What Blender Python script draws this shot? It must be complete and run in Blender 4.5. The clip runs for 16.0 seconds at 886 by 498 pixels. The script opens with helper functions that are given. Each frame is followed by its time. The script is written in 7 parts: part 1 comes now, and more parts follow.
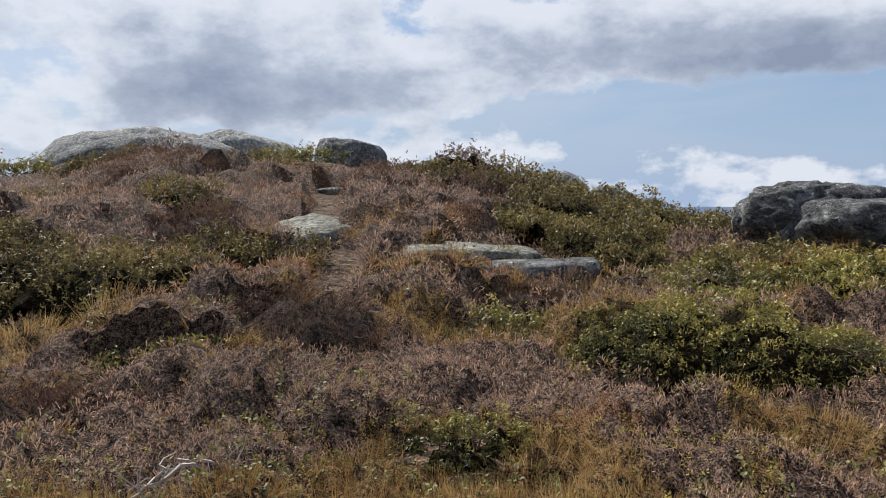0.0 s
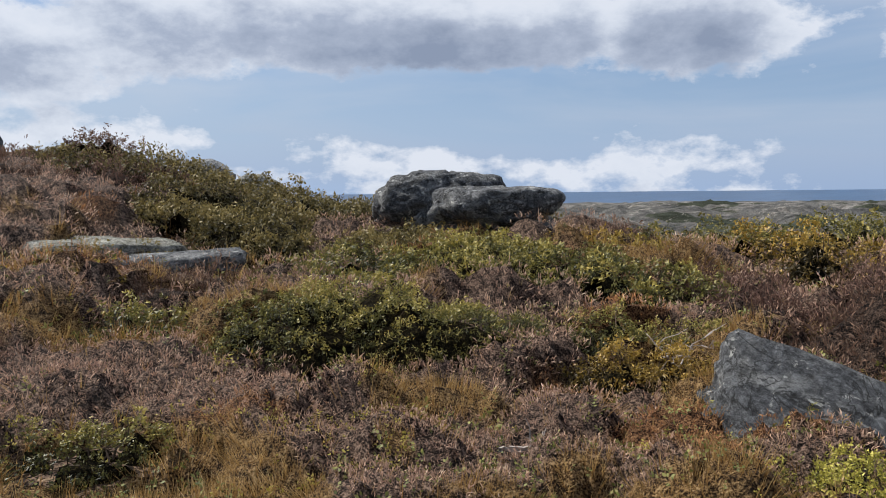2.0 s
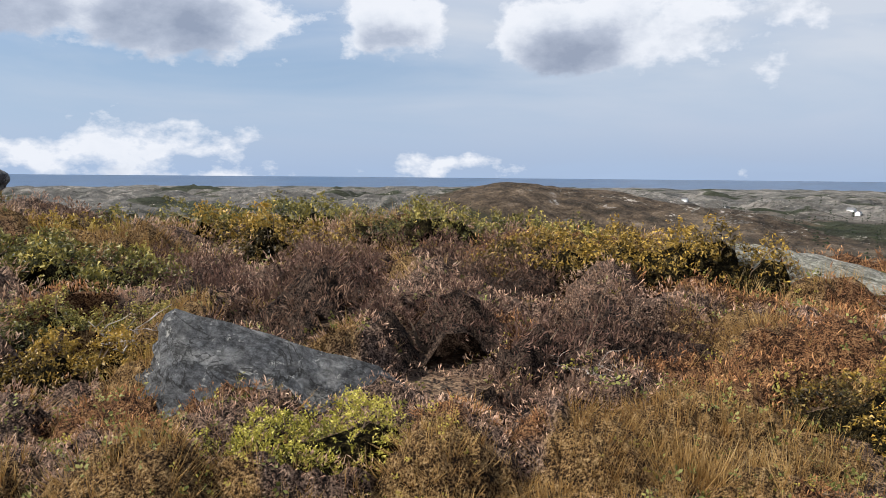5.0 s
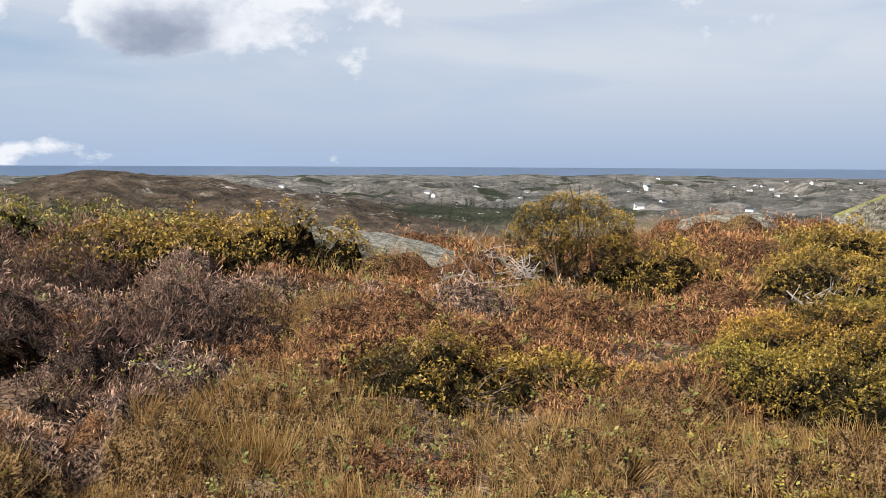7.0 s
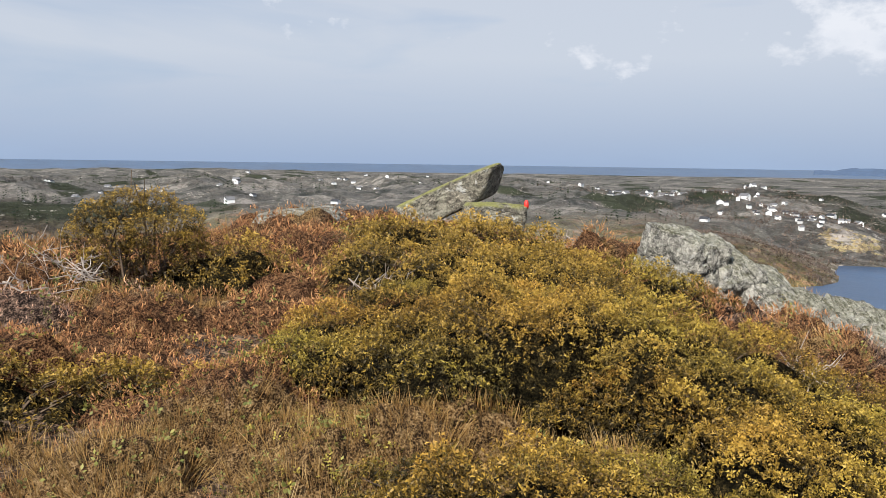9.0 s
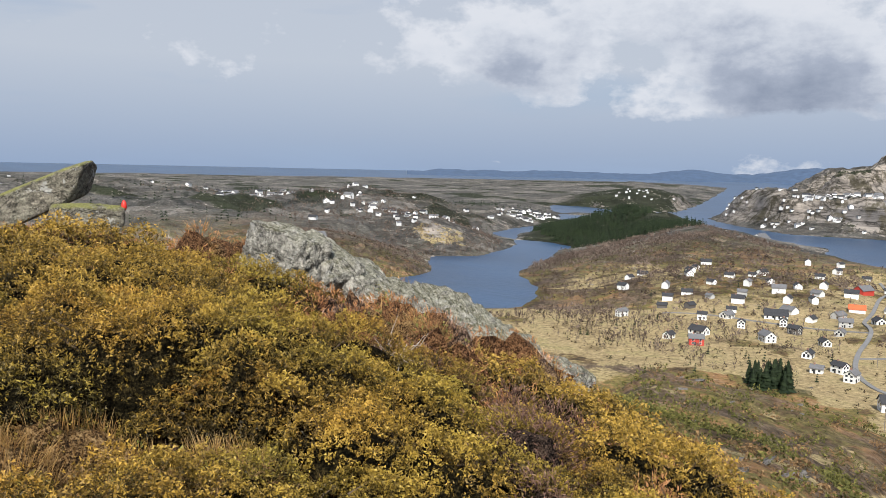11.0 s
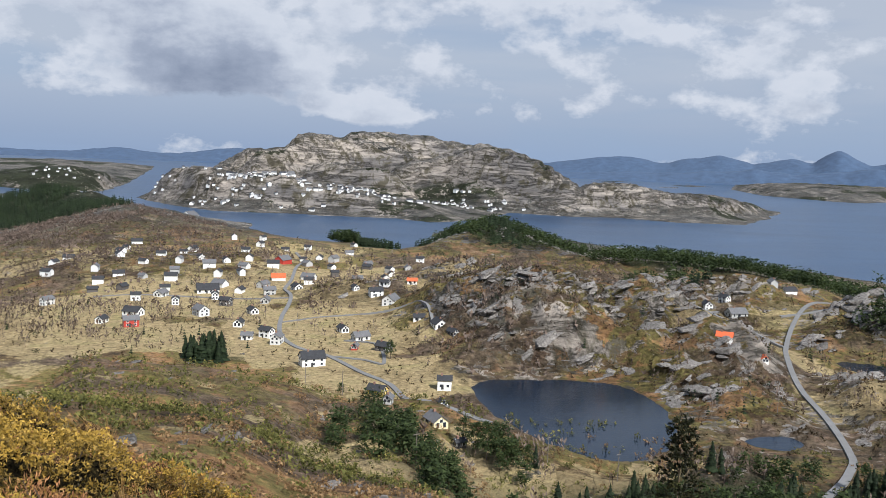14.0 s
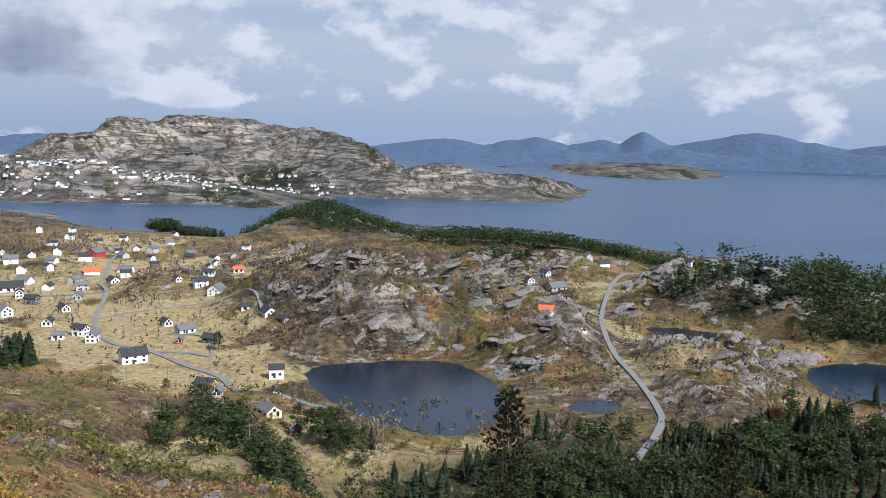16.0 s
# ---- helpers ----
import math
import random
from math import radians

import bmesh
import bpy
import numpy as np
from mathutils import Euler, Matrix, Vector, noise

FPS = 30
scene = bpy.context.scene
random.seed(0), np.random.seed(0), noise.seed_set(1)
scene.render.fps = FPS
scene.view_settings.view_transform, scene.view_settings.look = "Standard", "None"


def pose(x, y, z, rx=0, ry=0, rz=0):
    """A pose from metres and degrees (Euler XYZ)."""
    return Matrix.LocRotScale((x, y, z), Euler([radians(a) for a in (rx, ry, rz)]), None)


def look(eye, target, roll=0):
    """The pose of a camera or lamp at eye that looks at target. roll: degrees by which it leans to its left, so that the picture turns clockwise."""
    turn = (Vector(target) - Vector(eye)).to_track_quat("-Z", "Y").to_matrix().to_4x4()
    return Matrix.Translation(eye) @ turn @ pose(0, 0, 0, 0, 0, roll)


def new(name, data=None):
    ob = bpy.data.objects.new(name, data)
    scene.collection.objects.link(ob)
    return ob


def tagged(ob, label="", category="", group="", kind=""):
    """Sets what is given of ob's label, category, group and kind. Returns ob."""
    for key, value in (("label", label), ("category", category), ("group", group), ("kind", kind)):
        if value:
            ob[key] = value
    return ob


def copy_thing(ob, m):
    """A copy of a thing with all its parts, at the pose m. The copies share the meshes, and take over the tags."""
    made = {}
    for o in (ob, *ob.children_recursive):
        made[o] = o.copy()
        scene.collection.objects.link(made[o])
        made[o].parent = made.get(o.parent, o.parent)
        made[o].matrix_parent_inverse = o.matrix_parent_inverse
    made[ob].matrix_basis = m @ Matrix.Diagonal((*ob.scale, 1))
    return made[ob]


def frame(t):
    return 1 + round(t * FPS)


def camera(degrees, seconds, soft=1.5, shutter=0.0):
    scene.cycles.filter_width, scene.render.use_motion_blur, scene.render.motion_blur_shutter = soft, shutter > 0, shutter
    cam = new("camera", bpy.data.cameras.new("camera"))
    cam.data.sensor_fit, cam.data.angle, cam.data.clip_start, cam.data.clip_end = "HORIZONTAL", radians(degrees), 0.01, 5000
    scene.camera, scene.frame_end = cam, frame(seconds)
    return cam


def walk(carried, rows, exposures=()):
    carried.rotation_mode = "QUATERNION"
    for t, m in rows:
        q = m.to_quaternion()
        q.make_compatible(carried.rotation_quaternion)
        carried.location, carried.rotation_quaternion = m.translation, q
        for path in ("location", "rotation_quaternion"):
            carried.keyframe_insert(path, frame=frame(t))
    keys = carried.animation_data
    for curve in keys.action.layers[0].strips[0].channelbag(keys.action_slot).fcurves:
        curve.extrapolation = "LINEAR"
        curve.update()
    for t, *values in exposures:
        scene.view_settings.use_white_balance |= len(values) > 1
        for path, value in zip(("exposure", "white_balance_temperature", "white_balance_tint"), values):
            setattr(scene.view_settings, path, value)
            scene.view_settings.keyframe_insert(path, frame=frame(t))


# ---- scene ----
cam = camera(56.97, 16.0, 0.6)
PATH = [
    (0.0, pose(0.050, 0.433, 1.612, 86.82, 0.06, -3.82)),
    (0.5, pose(0.137, 0.419, 1.612, 86.72, 0.46, -8.50)),
    (1.0, pose(0.172, 0.421, 1.616, 86.52, 0.65, -14.10)),
    (1.5, pose(0.152, 0.406, 1.630, 86.13, 0.80, -20.79)),
    (2.0, pose(0.132, 0.405, 1.623, 85.86, 0.60, -27.92)),
    (2.5, pose(0.158, 0.406, 1.613, 85.70, 0.57, -33.39)),
    (3.0, pose(0.254, 0.374, 1.597, 85.56, 0.52, -38.49)),
    (3.5, pose(0.344, 0.290, 1.597, 85.31, 0.19, -45.56)),
    (3.7, pose(0.352, 0.255, 1.587, 85.33, -0.08, -47.75)),
    (5.8, pose(0.396, 0.147, 1.601, 84.25, -0.35, -74.69)),
    (6.0, pose(0.426, 0.130, 1.597, 84.19, -0.30, -77.88)),
    (6.5, pose(0.450, 0.075, 1.592, 84.06, 0.16, -84.12)),
    (7.0, pose(0.444, -0.030, 1.585, 84.03, -0.28, -90.55)),
    (7.5, pose(0.448, -0.129, 1.581, 83.93, -0.57, -96.66)),
    (8.0, pose(0.437, -0.199, 1.583, 83.86, -0.57, -102.69)),
    (8.5, pose(0.388, -0.216, 1.598, 83.80, -0.88, -112.19)),
    (9.0, pose(0.384, -0.237, 1.604, 83.86, -0.81, -118.67)),
    (9.5, pose(0.375, -0.245, 1.602, 83.91, -0.93, -125.74)),
    (10.0, pose(0.370, -0.243, 1.599, 84.02, -1.17, -131.56)),
    (10.2, pose(0.363, -0.248, 1.599, 84.09, -1.34, -135.11)),
    (12.3, pose(0.171, -0.406, 1.585, 84.24, -0.91, -159.24)),
    (12.5, pose(0.145, -0.421, 1.589, 84.24, -1.13, -162.49)),
    (13.0, pose(0.084, -0.443, 1.595, 84.26, -1.51, -169.93)),
    (13.5, pose(0.032, -0.451, 1.597, 84.09, -1.86, -176.21)),
    (14.0, pose(-0.030, -0.442, 1.599, 83.98, -2.16, -184.01)),
    (14.5, pose(-0.073, -0.430, 1.600, 83.78, -2.13, -189.53)),
    (15.0, pose(-0.107, -0.411, 1.601, 83.55, -1.97, -194.09)),
    (15.5, pose(-0.130, -0.398, 1.601, 83.26, -1.86, -197.35)),
    (16.0, pose(-0.120, -0.400, 1.601, 83.20, -1.51, -196.11)),
]

walk(cam, PATH, [(0.0, 0.56, 6250, 10), (3.5, 0.54, 6150, 10), (6.0, 0.85, 6550, 10), (7.0, 0.78, 6500, 10), (10.0, 0.60, 6350, 10), (12.5, 0.37, 6250, 10), (14.0, 0.37, 6050, 10), (16.0, 0.46, 5900, 10)])

# ---- sky and sun ----
SUN_AZ, SUN_EL = -30.0, 44.0
world = bpy.data.worlds.new("world")
scene.world = world
world.use_nodes = True
wn, wl = world.node_tree.nodes, world.node_tree.links
wn.clear()


def wnode(kind, **values):
    n = wn.new(kind)
    for key, value in values.items():
        n.inputs[key].default_value = value
    return n


def wmath(op, a, b=None, c=None, clamp=False):
    n = wn.new("ShaderNodeMath")
    n.operation, n.use_clamp = op, clamp
    for i, v in enumerate((a, b, c)):
        if v is None:
            continue
        if isinstance(v, (int, float)):
            n.inputs[i].default_value = v
        else:
            wl.new(v, n.inputs[i])
    return n.outputs[0]


def wmix(fac, a, b):
    n = wn.new("ShaderNodeMix")
    n.data_type = "RGBA"
    for i, v in ((0, fac), (6, a), (7, b)):
        if isinstance(v, (int, float, tuple)):
            n.inputs[i].default_value = v
        else:
            wl.new(v, n.inputs[i])
    return n.outputs[2]


def wnoise(vec, scale, detail, rough, lac=2.0, dist=0.0):
    n = wn.new("ShaderNodeTexNoise")
    n.inputs["Scale"].default_value, n.inputs["Detail"].default_value = scale, detail
    n.inputs["Roughness"].default_value, n.inputs["Lacunarity"].default_value, n.inputs["Distortion"].default_value = rough, lac, dist
    wl.new(vec, n.inputs["Vector"])
    return n.outputs["Fac"]


nishita = wn.new("ShaderNodeTexSky")
nishita.sky_type, nishita.sun_disc = "NISHITA", False
nishita.sun_elevation, nishita.sun_rotation = radians(SUN_EL), radians(SUN_AZ)
nishita.air_density, nishita.dust_density, nishita.ozone_density = 1.0, 1.6, 1.2
heaven = wn.new("ShaderNodeTexCoord").outputs["Generated"]
split = wn.new("ShaderNodeSeparateXYZ")
wl.new(heaven, split.inputs[0])
sx, sy, sz = split.outputs
up = wmath("MAXIMUM", sz, 0.0)
lift = wmath("ADD", up, 0.16)
flat = wn.new("ShaderNodeCombineXYZ")
wl.new(wmath("DIVIDE", sx, lift), flat.inputs[0])
wl.new(wmath("DIVIDE", sy, lift), flat.inputs[1])
plane = flat.outputs[0]
# compass angle and elevation of the way looked at, in degrees
bearing = wmath("MULTIPLY", wmath("ARCTAN2", sx, sy), 57.2958)
height = wmath("MULTIPLY", wmath("ARCSINE", sz), 57.2958)
# each cloud bank or clearing: compass angle, elevation, half widths, thickness
BANKS = [(-9.8, 8.4, 11.9, 2.5, 0.85), (-17.9, 12.7, 13.1, 1.8, 0.6), (14.1, 11.4, 6.7, 2.2, 0.6), (26.6, 11.2, 9.1, 2.4, 0.65), (4.5, 9.7, 4.8, 2.4, 0.35), (8.4, 3.4, 19.8, 0.9, 0.22), (23.3, 5.7, 10.3, 2.0, -0.7), (-22.6, 5.0, 5.2, 1.4, 0.3), (28.5, 10.1, 10.7, 2.2, 0.85), (46.2, 10.6, 6.0, 2.2, 0.8), (59.6, 10.1, 3.6, 1.7, 0.75), (70.9, 9.4, 4.4, 2.5, 0.75), (32.6, 1.5, 12.7, 0.8, 0.5), (60.8, 1.0, 6.3, 0.7, 0.22), (39.2, 10.0, 1.0, 3.6, -0.4), (53.9, 9.9, 2.0, 3.6, -0.5), (65.3, 9.4, 1.8, 3.6, -0.5), (46.2, 5.4, 31.7, 2.0, -0.45)]
BANKS += [(88, 1.2, 9, 1.8, -0.5), (129, 1.4, 14, 1.8, -0.6), (112, 4.0, 34, 7.0, -0.35), (-8.0, 8.5, 9.0, 1.7, 0.35), (72.0, 9.3, 5.2, 1.9, 0.75), (64.4, 0.6, 3.0, 0.8, 0.2), (127.8, 7.6, 6.7, 1.4, 0.35), (150.9, 7.6, 4.8, 2.0, 0.5), (143.1, 9.4, 4.0, 1.4, 0.35), (114.7, 3.9, 19.8, 3.6, -0.25), (167.6, 7.4, 6.7, 2.1, 0.8), (166.1, 5.1, 3.6, 0.8, 0.55), (150.7, 7.3, 3.8, 2.2, 0.5), (164.1, 10.7, 9.9, 1.4, 0.5), (179.4, 3.3, 4.0, 0.9, 0.4), (155.3, 2.4, 11.9, 1.6, -0.3), (169.9, 5.7, 6.0, 1.5, 0.5), (176.7, 3.5, 2.0, 0.6, 0.45), (-179.4, 2.9, 2.4, 0.5, 0.4), (-152.3, 6.2, 1.8, 0.8, 0.5), (-160.7, 4.7, 2.4, 0.5, 0.35), (-163.5, 9.1, 31.7, 2.8, 0.12), (-167.2, 2.0, 27.8, 1.2, -0.25)]


def blob(az, el, w, h, amount, raised=0.0):
    turn = wmath("SUBTRACT", bearing, az)
    turn = wmath("SUBTRACT", turn, wmath("MULTIPLY", wmath("ROUND", wmath("DIVIDE", turn, 360.0)), 360.0))
    q = wmath("ADD", wmath("POWER", wmath("ABSOLUTE", wmath("DIVIDE", turn, w)), 2.0), wmath("POWER", wmath("ABSOLUTE", wmath("DIVIDE", wmath("SUBTRACT", height, el - raised), h)), 2.0))
    return wmath("MULTIPLY", wmath("EXPONENT", wmath("MULTIPLY", q, -0.8)), amount)


def cloudiness(raised):
    """How thick the cloud is, that many degrees above the way looked at."""
    m = wn.new("ShaderNodeMapping")
    m.inputs["Location"].default_value = (0.0, 0.0, 1.7 * radians(raised))
    m.inputs["Scale"].default_value = (1.0, 1.0, 1.7)
    wl.new(heaven, m.inputs["Vector"])
    swell, billow = wnoise(m.outputs[0], 5.0, 3, 0.5, 2.1, 0.0), wnoise(m.outputs[0], 13.0, 10, 0.58, 2.1, 0.0)
    total = wmath("ADD", wmath("MULTIPLY", wmath("SUBTRACT", swell, 0.5), 1.3), wmath("MULTIPLY", wmath("SUBTRACT", billow, 0.5), 2.1))
    for item in BANKS:
        total = wmath("ADD", blob(*item[:4], item[4], raised), total)
    return wmath("ADD", total, -0.14)


density, above = cloudiness(0.0), cloudiness(1.6)
streak_map = wn.new("ShaderNodeMapping")
streak_map.inputs["Scale"].default_value = (1.6, 1.6, 9.0)
wl.new(heaven, streak_map.inputs["Vector"])
streak = wnoise(streak_map.outputs[0], 1.6, 5, 0.5, 2.0, 0.4)
# lit tops and edges, grey where more cloud lies above
shade = wmath("ADD", wmath("MULTIPLY", wmath("ADD", above, 0.12), 0.66), wmath("MULTIPLY", wmath("SUBTRACT", density, 0.25), 0.25), None, True)
ramp = wn.new("ShaderNodeValToRGB")
wl.new(shade, ramp.inputs[0])
tones = [(0.0, (9.0, 9.2, 9.7)), (0.16, (8.5, 8.8, 9.4)), (0.34, (7.2, 7.6, 8.4)), (0.58, (4.9, 5.4, 6.5)), (1.0, (3.0, 3.5, 4.6))]
while len(ramp.color_ramp.elements) < len(tones):
    ramp.color_ramp.elements.new(0.5)
for item, (at_, tone) in zip(ramp.color_ramp.elements, tones):
    item.position, item.color = at_, (*(c * 0.1 for c in tone), 1)
cloud = wn.new("ShaderNodeVectorMath")
cloud.operation = "SCALE"
cloud.inputs["Scale"].default_value = 10.0
wl.new(ramp.outputs[0], cloud.inputs[0])
cover = wmath("MULTIPLY", wmath("ADD", density, 0.12), 3.6, None, True)
veil = wmath("ADD", wmath("MULTIPLY", wmath("SUBTRACT", streak, 0.42), 2.2), wmath("ADD", blob(105, 7, 45, 12, 0.9), blob(-170, 9, 50, 12, 0.8)), None, True)
near_sea = wmath("MULTIPLY", wmath("SUBTRACT", 7.0, height), 0.14, None, True)
clear = wmix(wmath("MULTIPLY", near_sea, 0.75), wmix(0.5, nishita.outputs[0], (3.7, 5.4, 8.4, 1)), (4.8, 6.2, 8.5, 1))
mist = wmix(near_sea, (6.8, 7.2, 7.9, 1), (3.7, 4.7, 6.5, 1))
hazed = wmix(wmath("MULTIPLY", veil, 0.85), clear, mist)
sky = wmix(wmath("MULTIPLY", cover, 0.92), hazed, cloud.outputs[0])
back = wn.new("ShaderNodeBackground")
back.inputs["Strength"].default_value = 0.06
wl.new(sky, back.inputs["Color"])
wl.new(back.outputs[0], wn.new("ShaderNodeOutputWorld").inputs["Surface"])

sun = new("sun", bpy.data.lights.new("sun", "SUN"))
sun.data.energy, sun.data.angle, sun.data.color = 5.0, radians(0.6), (1.0, 0.95, 0.87)
sun_way = Vector((math.sin(radians(SUN_AZ)) * math.cos(radians(SUN_EL)), math.cos(radians(SUN_AZ)) * math.cos(radians(SUN_EL)), math.sin(radians(SUN_EL))))
sun.matrix_world = look(sun_way * 60, (0, 0, 0))


# ---- materials ----
class Nodes:
    """A small writer of node materials."""

    def __init__(self, name):
        self.mat = bpy.data.materials.new(name)
        self.mat.use_nodes = True
        self.n, self.l = self.mat.node_tree.nodes, self.mat.node_tree.links
        self.bsdf = self.n["Principled BSDF"]
        self.coord = self.n.new("ShaderNodeTexCoord").outputs["Object"]

    def put(self, value, socket):
        if isinstance(value, (int, float, tuple)):
            socket.default_value = (*value, 1) if isinstance(value, tuple) and len(value) == 3 and socket.type == "RGBA" else value
        else:
            self.l.new(value, socket)

    def noise(self, scale, detail=5, rough=0.55, dist=0.0, stretch=None, w=0.0):
        n = self.n.new("ShaderNodeTexNoise")
        n.noise_dimensions = "4D"
        n.inputs["W"].default_value = w
        n.inputs["Scale"].default_value, n.inputs["Detail"].default_value = scale, detail
        n.inputs["Roughness"].default_value, n.inputs["Distortion"].default_value = rough, dist
        vec = self.coord
        if stretch:
            m = self.n.new("ShaderNodeMapping")
            m.inputs["Scale"].default_value = stretch[:3]
            if len(stretch) > 3:
                m.inputs["Rotation"].default_value = [radians(a) for a in stretch[3:]]
            self.l.new(vec, m.inputs["Vector"])
            vec = m.outputs[0]
        self.l.new(vec, n.inputs["Vector"])
        return n.outputs["Fac"]

    def ramp(self, fac, stops):
        n = self.n.new("ShaderNodeValToRGB")
        e = n.color_ramp.elements
        while len(e) < len(stops):
            e.new(0.5)
        for item, (at, colour) in zip(e, stops):
            item.position, item.color = at, (*colour, 1) if isinstance(colour, tuple) else (colour, colour, colour, 1)
        self.put(fac, n.inputs[0])
        return n.outputs[0]

    def mix(self, fac, a, b, how="MIX"):
        n = self.n.new("ShaderNodeMix")
        n.data_type, n.blend_type = "RGBA", how
        self.put(fac, n.inputs[0]), self.put(a, n.inputs[6]), self.put(b, n.inputs[7])
        return n.outputs[2]

    def math(self, op, a, b=0.0, clamp=False):
        n = self.n.new("ShaderNodeMath")
        n.operation, n.use_clamp = op, clamp
        self.put(a, n.inputs[0]), self.put(b, n.inputs[1])
        return n.outputs[0]

    def attr(self, name):
        n = self.n.new("ShaderNodeAttribute")
        n.attribute_name = name
        return n

    def bump(self, fac, strength, distance):
        n = self.n.new("ShaderNodeBump")
        n.inputs["Strength"].default_value, n.inputs["Distance"].default_value = strength, distance
        self.l.new(fac, n.inputs["Height"])
        self.l.new(n.outputs[0], self.bsdf.inputs["Normal"])

    def end(self, colour, rough=0.8, **more):
        self.put(colour, self.bsdf.inputs["Base Color"])
        self.put(rough, self.bsdf.inputs["Roughness"])
        for key, value in more.items():
            self.put(value, self.bsdf.inputs[key.replace("_", " ")])
        return self.mat

    def leafy(self, colour, rough, through_light, gloss=0.25):
        """Foliage: lit from both sides."""
        self.put(colour, self.bsdf.inputs["Base Color"])
        self.put(rough, self.bsdf.inputs["Roughness"])
        self.bsdf.inputs["Specular IOR Level"].default_value = gloss
        t, m = self.n.new("ShaderNodeBsdfTranslucent"), self.n.new("ShaderNodeMixShader")
        self.put(colour, t.inputs["Color"])
        m.inputs[0].default_value = through_light
        self.l.new(self.bsdf.outputs[0], m.inputs[1]), self.l.new(t.outputs[0], m.inputs[2])
        self.l.new(m.outputs[0], self.n["Material Output"].inputs["Surface"])
        return self.mat


def plant(name, stops, rough=0.6, through_light=0.3, patch=0.5, gloss=0.25, second=None, tip=0.55):
    """Plants: each blade or needle has its own shade, paler towards its tip, and whole patches differ."""
    k = Nodes(name)
    own = k.n.new("ShaderNodeNewGeometry").outputs["Random Per Island"]
    big = k.noise(patch, 3, 0.5)
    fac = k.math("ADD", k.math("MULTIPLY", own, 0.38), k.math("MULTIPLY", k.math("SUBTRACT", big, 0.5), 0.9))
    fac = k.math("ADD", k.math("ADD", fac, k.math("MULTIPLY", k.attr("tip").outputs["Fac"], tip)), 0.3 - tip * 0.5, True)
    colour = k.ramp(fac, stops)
    if second:
        wide = k.ramp(k.noise(second[0], 2, 0.5, 0, None, 3.3), [(second[1], 0.0), (second[2], 1.0)])
        colour = k.mix(wide, colour, k.mix(1.0, colour, second[3], "MULTIPLY"))
    return k.leafy(colour, rough, through_light, gloss)


def granite(name, base, lichen, dark, streak=(1, 1, 1), scale=1.0, moss=0.0):
    k = Nodes(name)
    grain = k.noise(30 * scale, 7, 0.8)
    blotch = k.noise(2.2 * scale, 6, 0.62, 0.4)
    layer = k.noise(3.0 * scale, 5, 0.6, 0.6, streak, 2.0)
    colour = k.ramp(grain, [(0.34, tuple(c * 0.4 for c in base)), (0.5, base), (0.64, tuple(min(1, c * 1.7) for c in base))])
    colour = k.mix(k.ramp(blotch, [(0.47, 0.0), (0.62, 0.8)]), colour, lichen)
    colour = k.mix(k.ramp(layer, [(0.30, 0.85), (0.47, 0.0)]), colour, dark)
    mottle = k.noise(9 * scale, 8, 0.78, 0.5, None, 5.0)
    colour = k.mix(1.0, colour, k.ramp(mottle, [(0.38, 0.32), (0.46, 0.72), (0.52, 1.08), (0.59, 1.6)]), "MULTIPLY")
    spots = k.noise(5 * scale, 6, 0.7, 0.3, None, 7.0)
    colour = k.mix(k.ramp(spots, [(0.58, 0.0), (0.63, 0.85)]), colour, (0.50, 0.49, 0.45))
    fissure = k.math("ABSOLUTE", k.math("SUBTRACT", k.noise(1.3 * scale, 6, 0.6, 0.8, streak, 11.0), 0.5))
    colour = k.mix(k.ramp(fissure, [(0.004, 0.8), (0.016, 0.0)]), colour, (0.018, 0.017, 0.015))
    if moss:
        geo = k.n.new("ShaderNodeNewGeometry")
        s = k.n.new("ShaderNodeSeparateXYZ")
        k.l.new(geo.outputs["Normal"], s.inputs[0])
        m = k.math("MULTIPLY", k.ramp(s.outputs[2], [(0.3, 0.0), (0.7, 1.0)]), k.ramp(k.noise(5 * scale, 5, 0.6, 0, None, 4.0), [(0.36, 0.0), (0.50, 1.0)]))
        colour = k.mix(k.math("MULTIPLY", m, moss), colour, k.ramp(grain, [(0.36, (0.12, 0.125, 0.03)), (0.6, (0.36, 0.35, 0.12))]))
    k.bump(k.math("ADD", k.math("ADD", k.math("MULTIPLY", grain, 0.4), mottle), k.math("ADD", blotch, k.math("ADD", layer, k.ramp(fissure, [(0.0, -0.6), (0.02, 0.0)])))), 1.0, 0.11 / scale)
    return k.end(colour, 0.9, Specular_IOR_Level=0.25)


def paint(name, colour, rough=0.6, vary=0.15, scale=1.5, bump=0.0, **more):
    k = Nodes(name)
    n = k.noise(scale, 5, 0.6)
    c = k.ramp(n, [(0.3, tuple(v * (1 - vary) for v in colour)), (0.7, tuple(min(1, v * (1 + vary)) for v in colour))])
    if bump:
        k.bump(k.noise(scale * 6, 4, 0.6), 0.5, bump)
    return k.end(c, rough, **more)


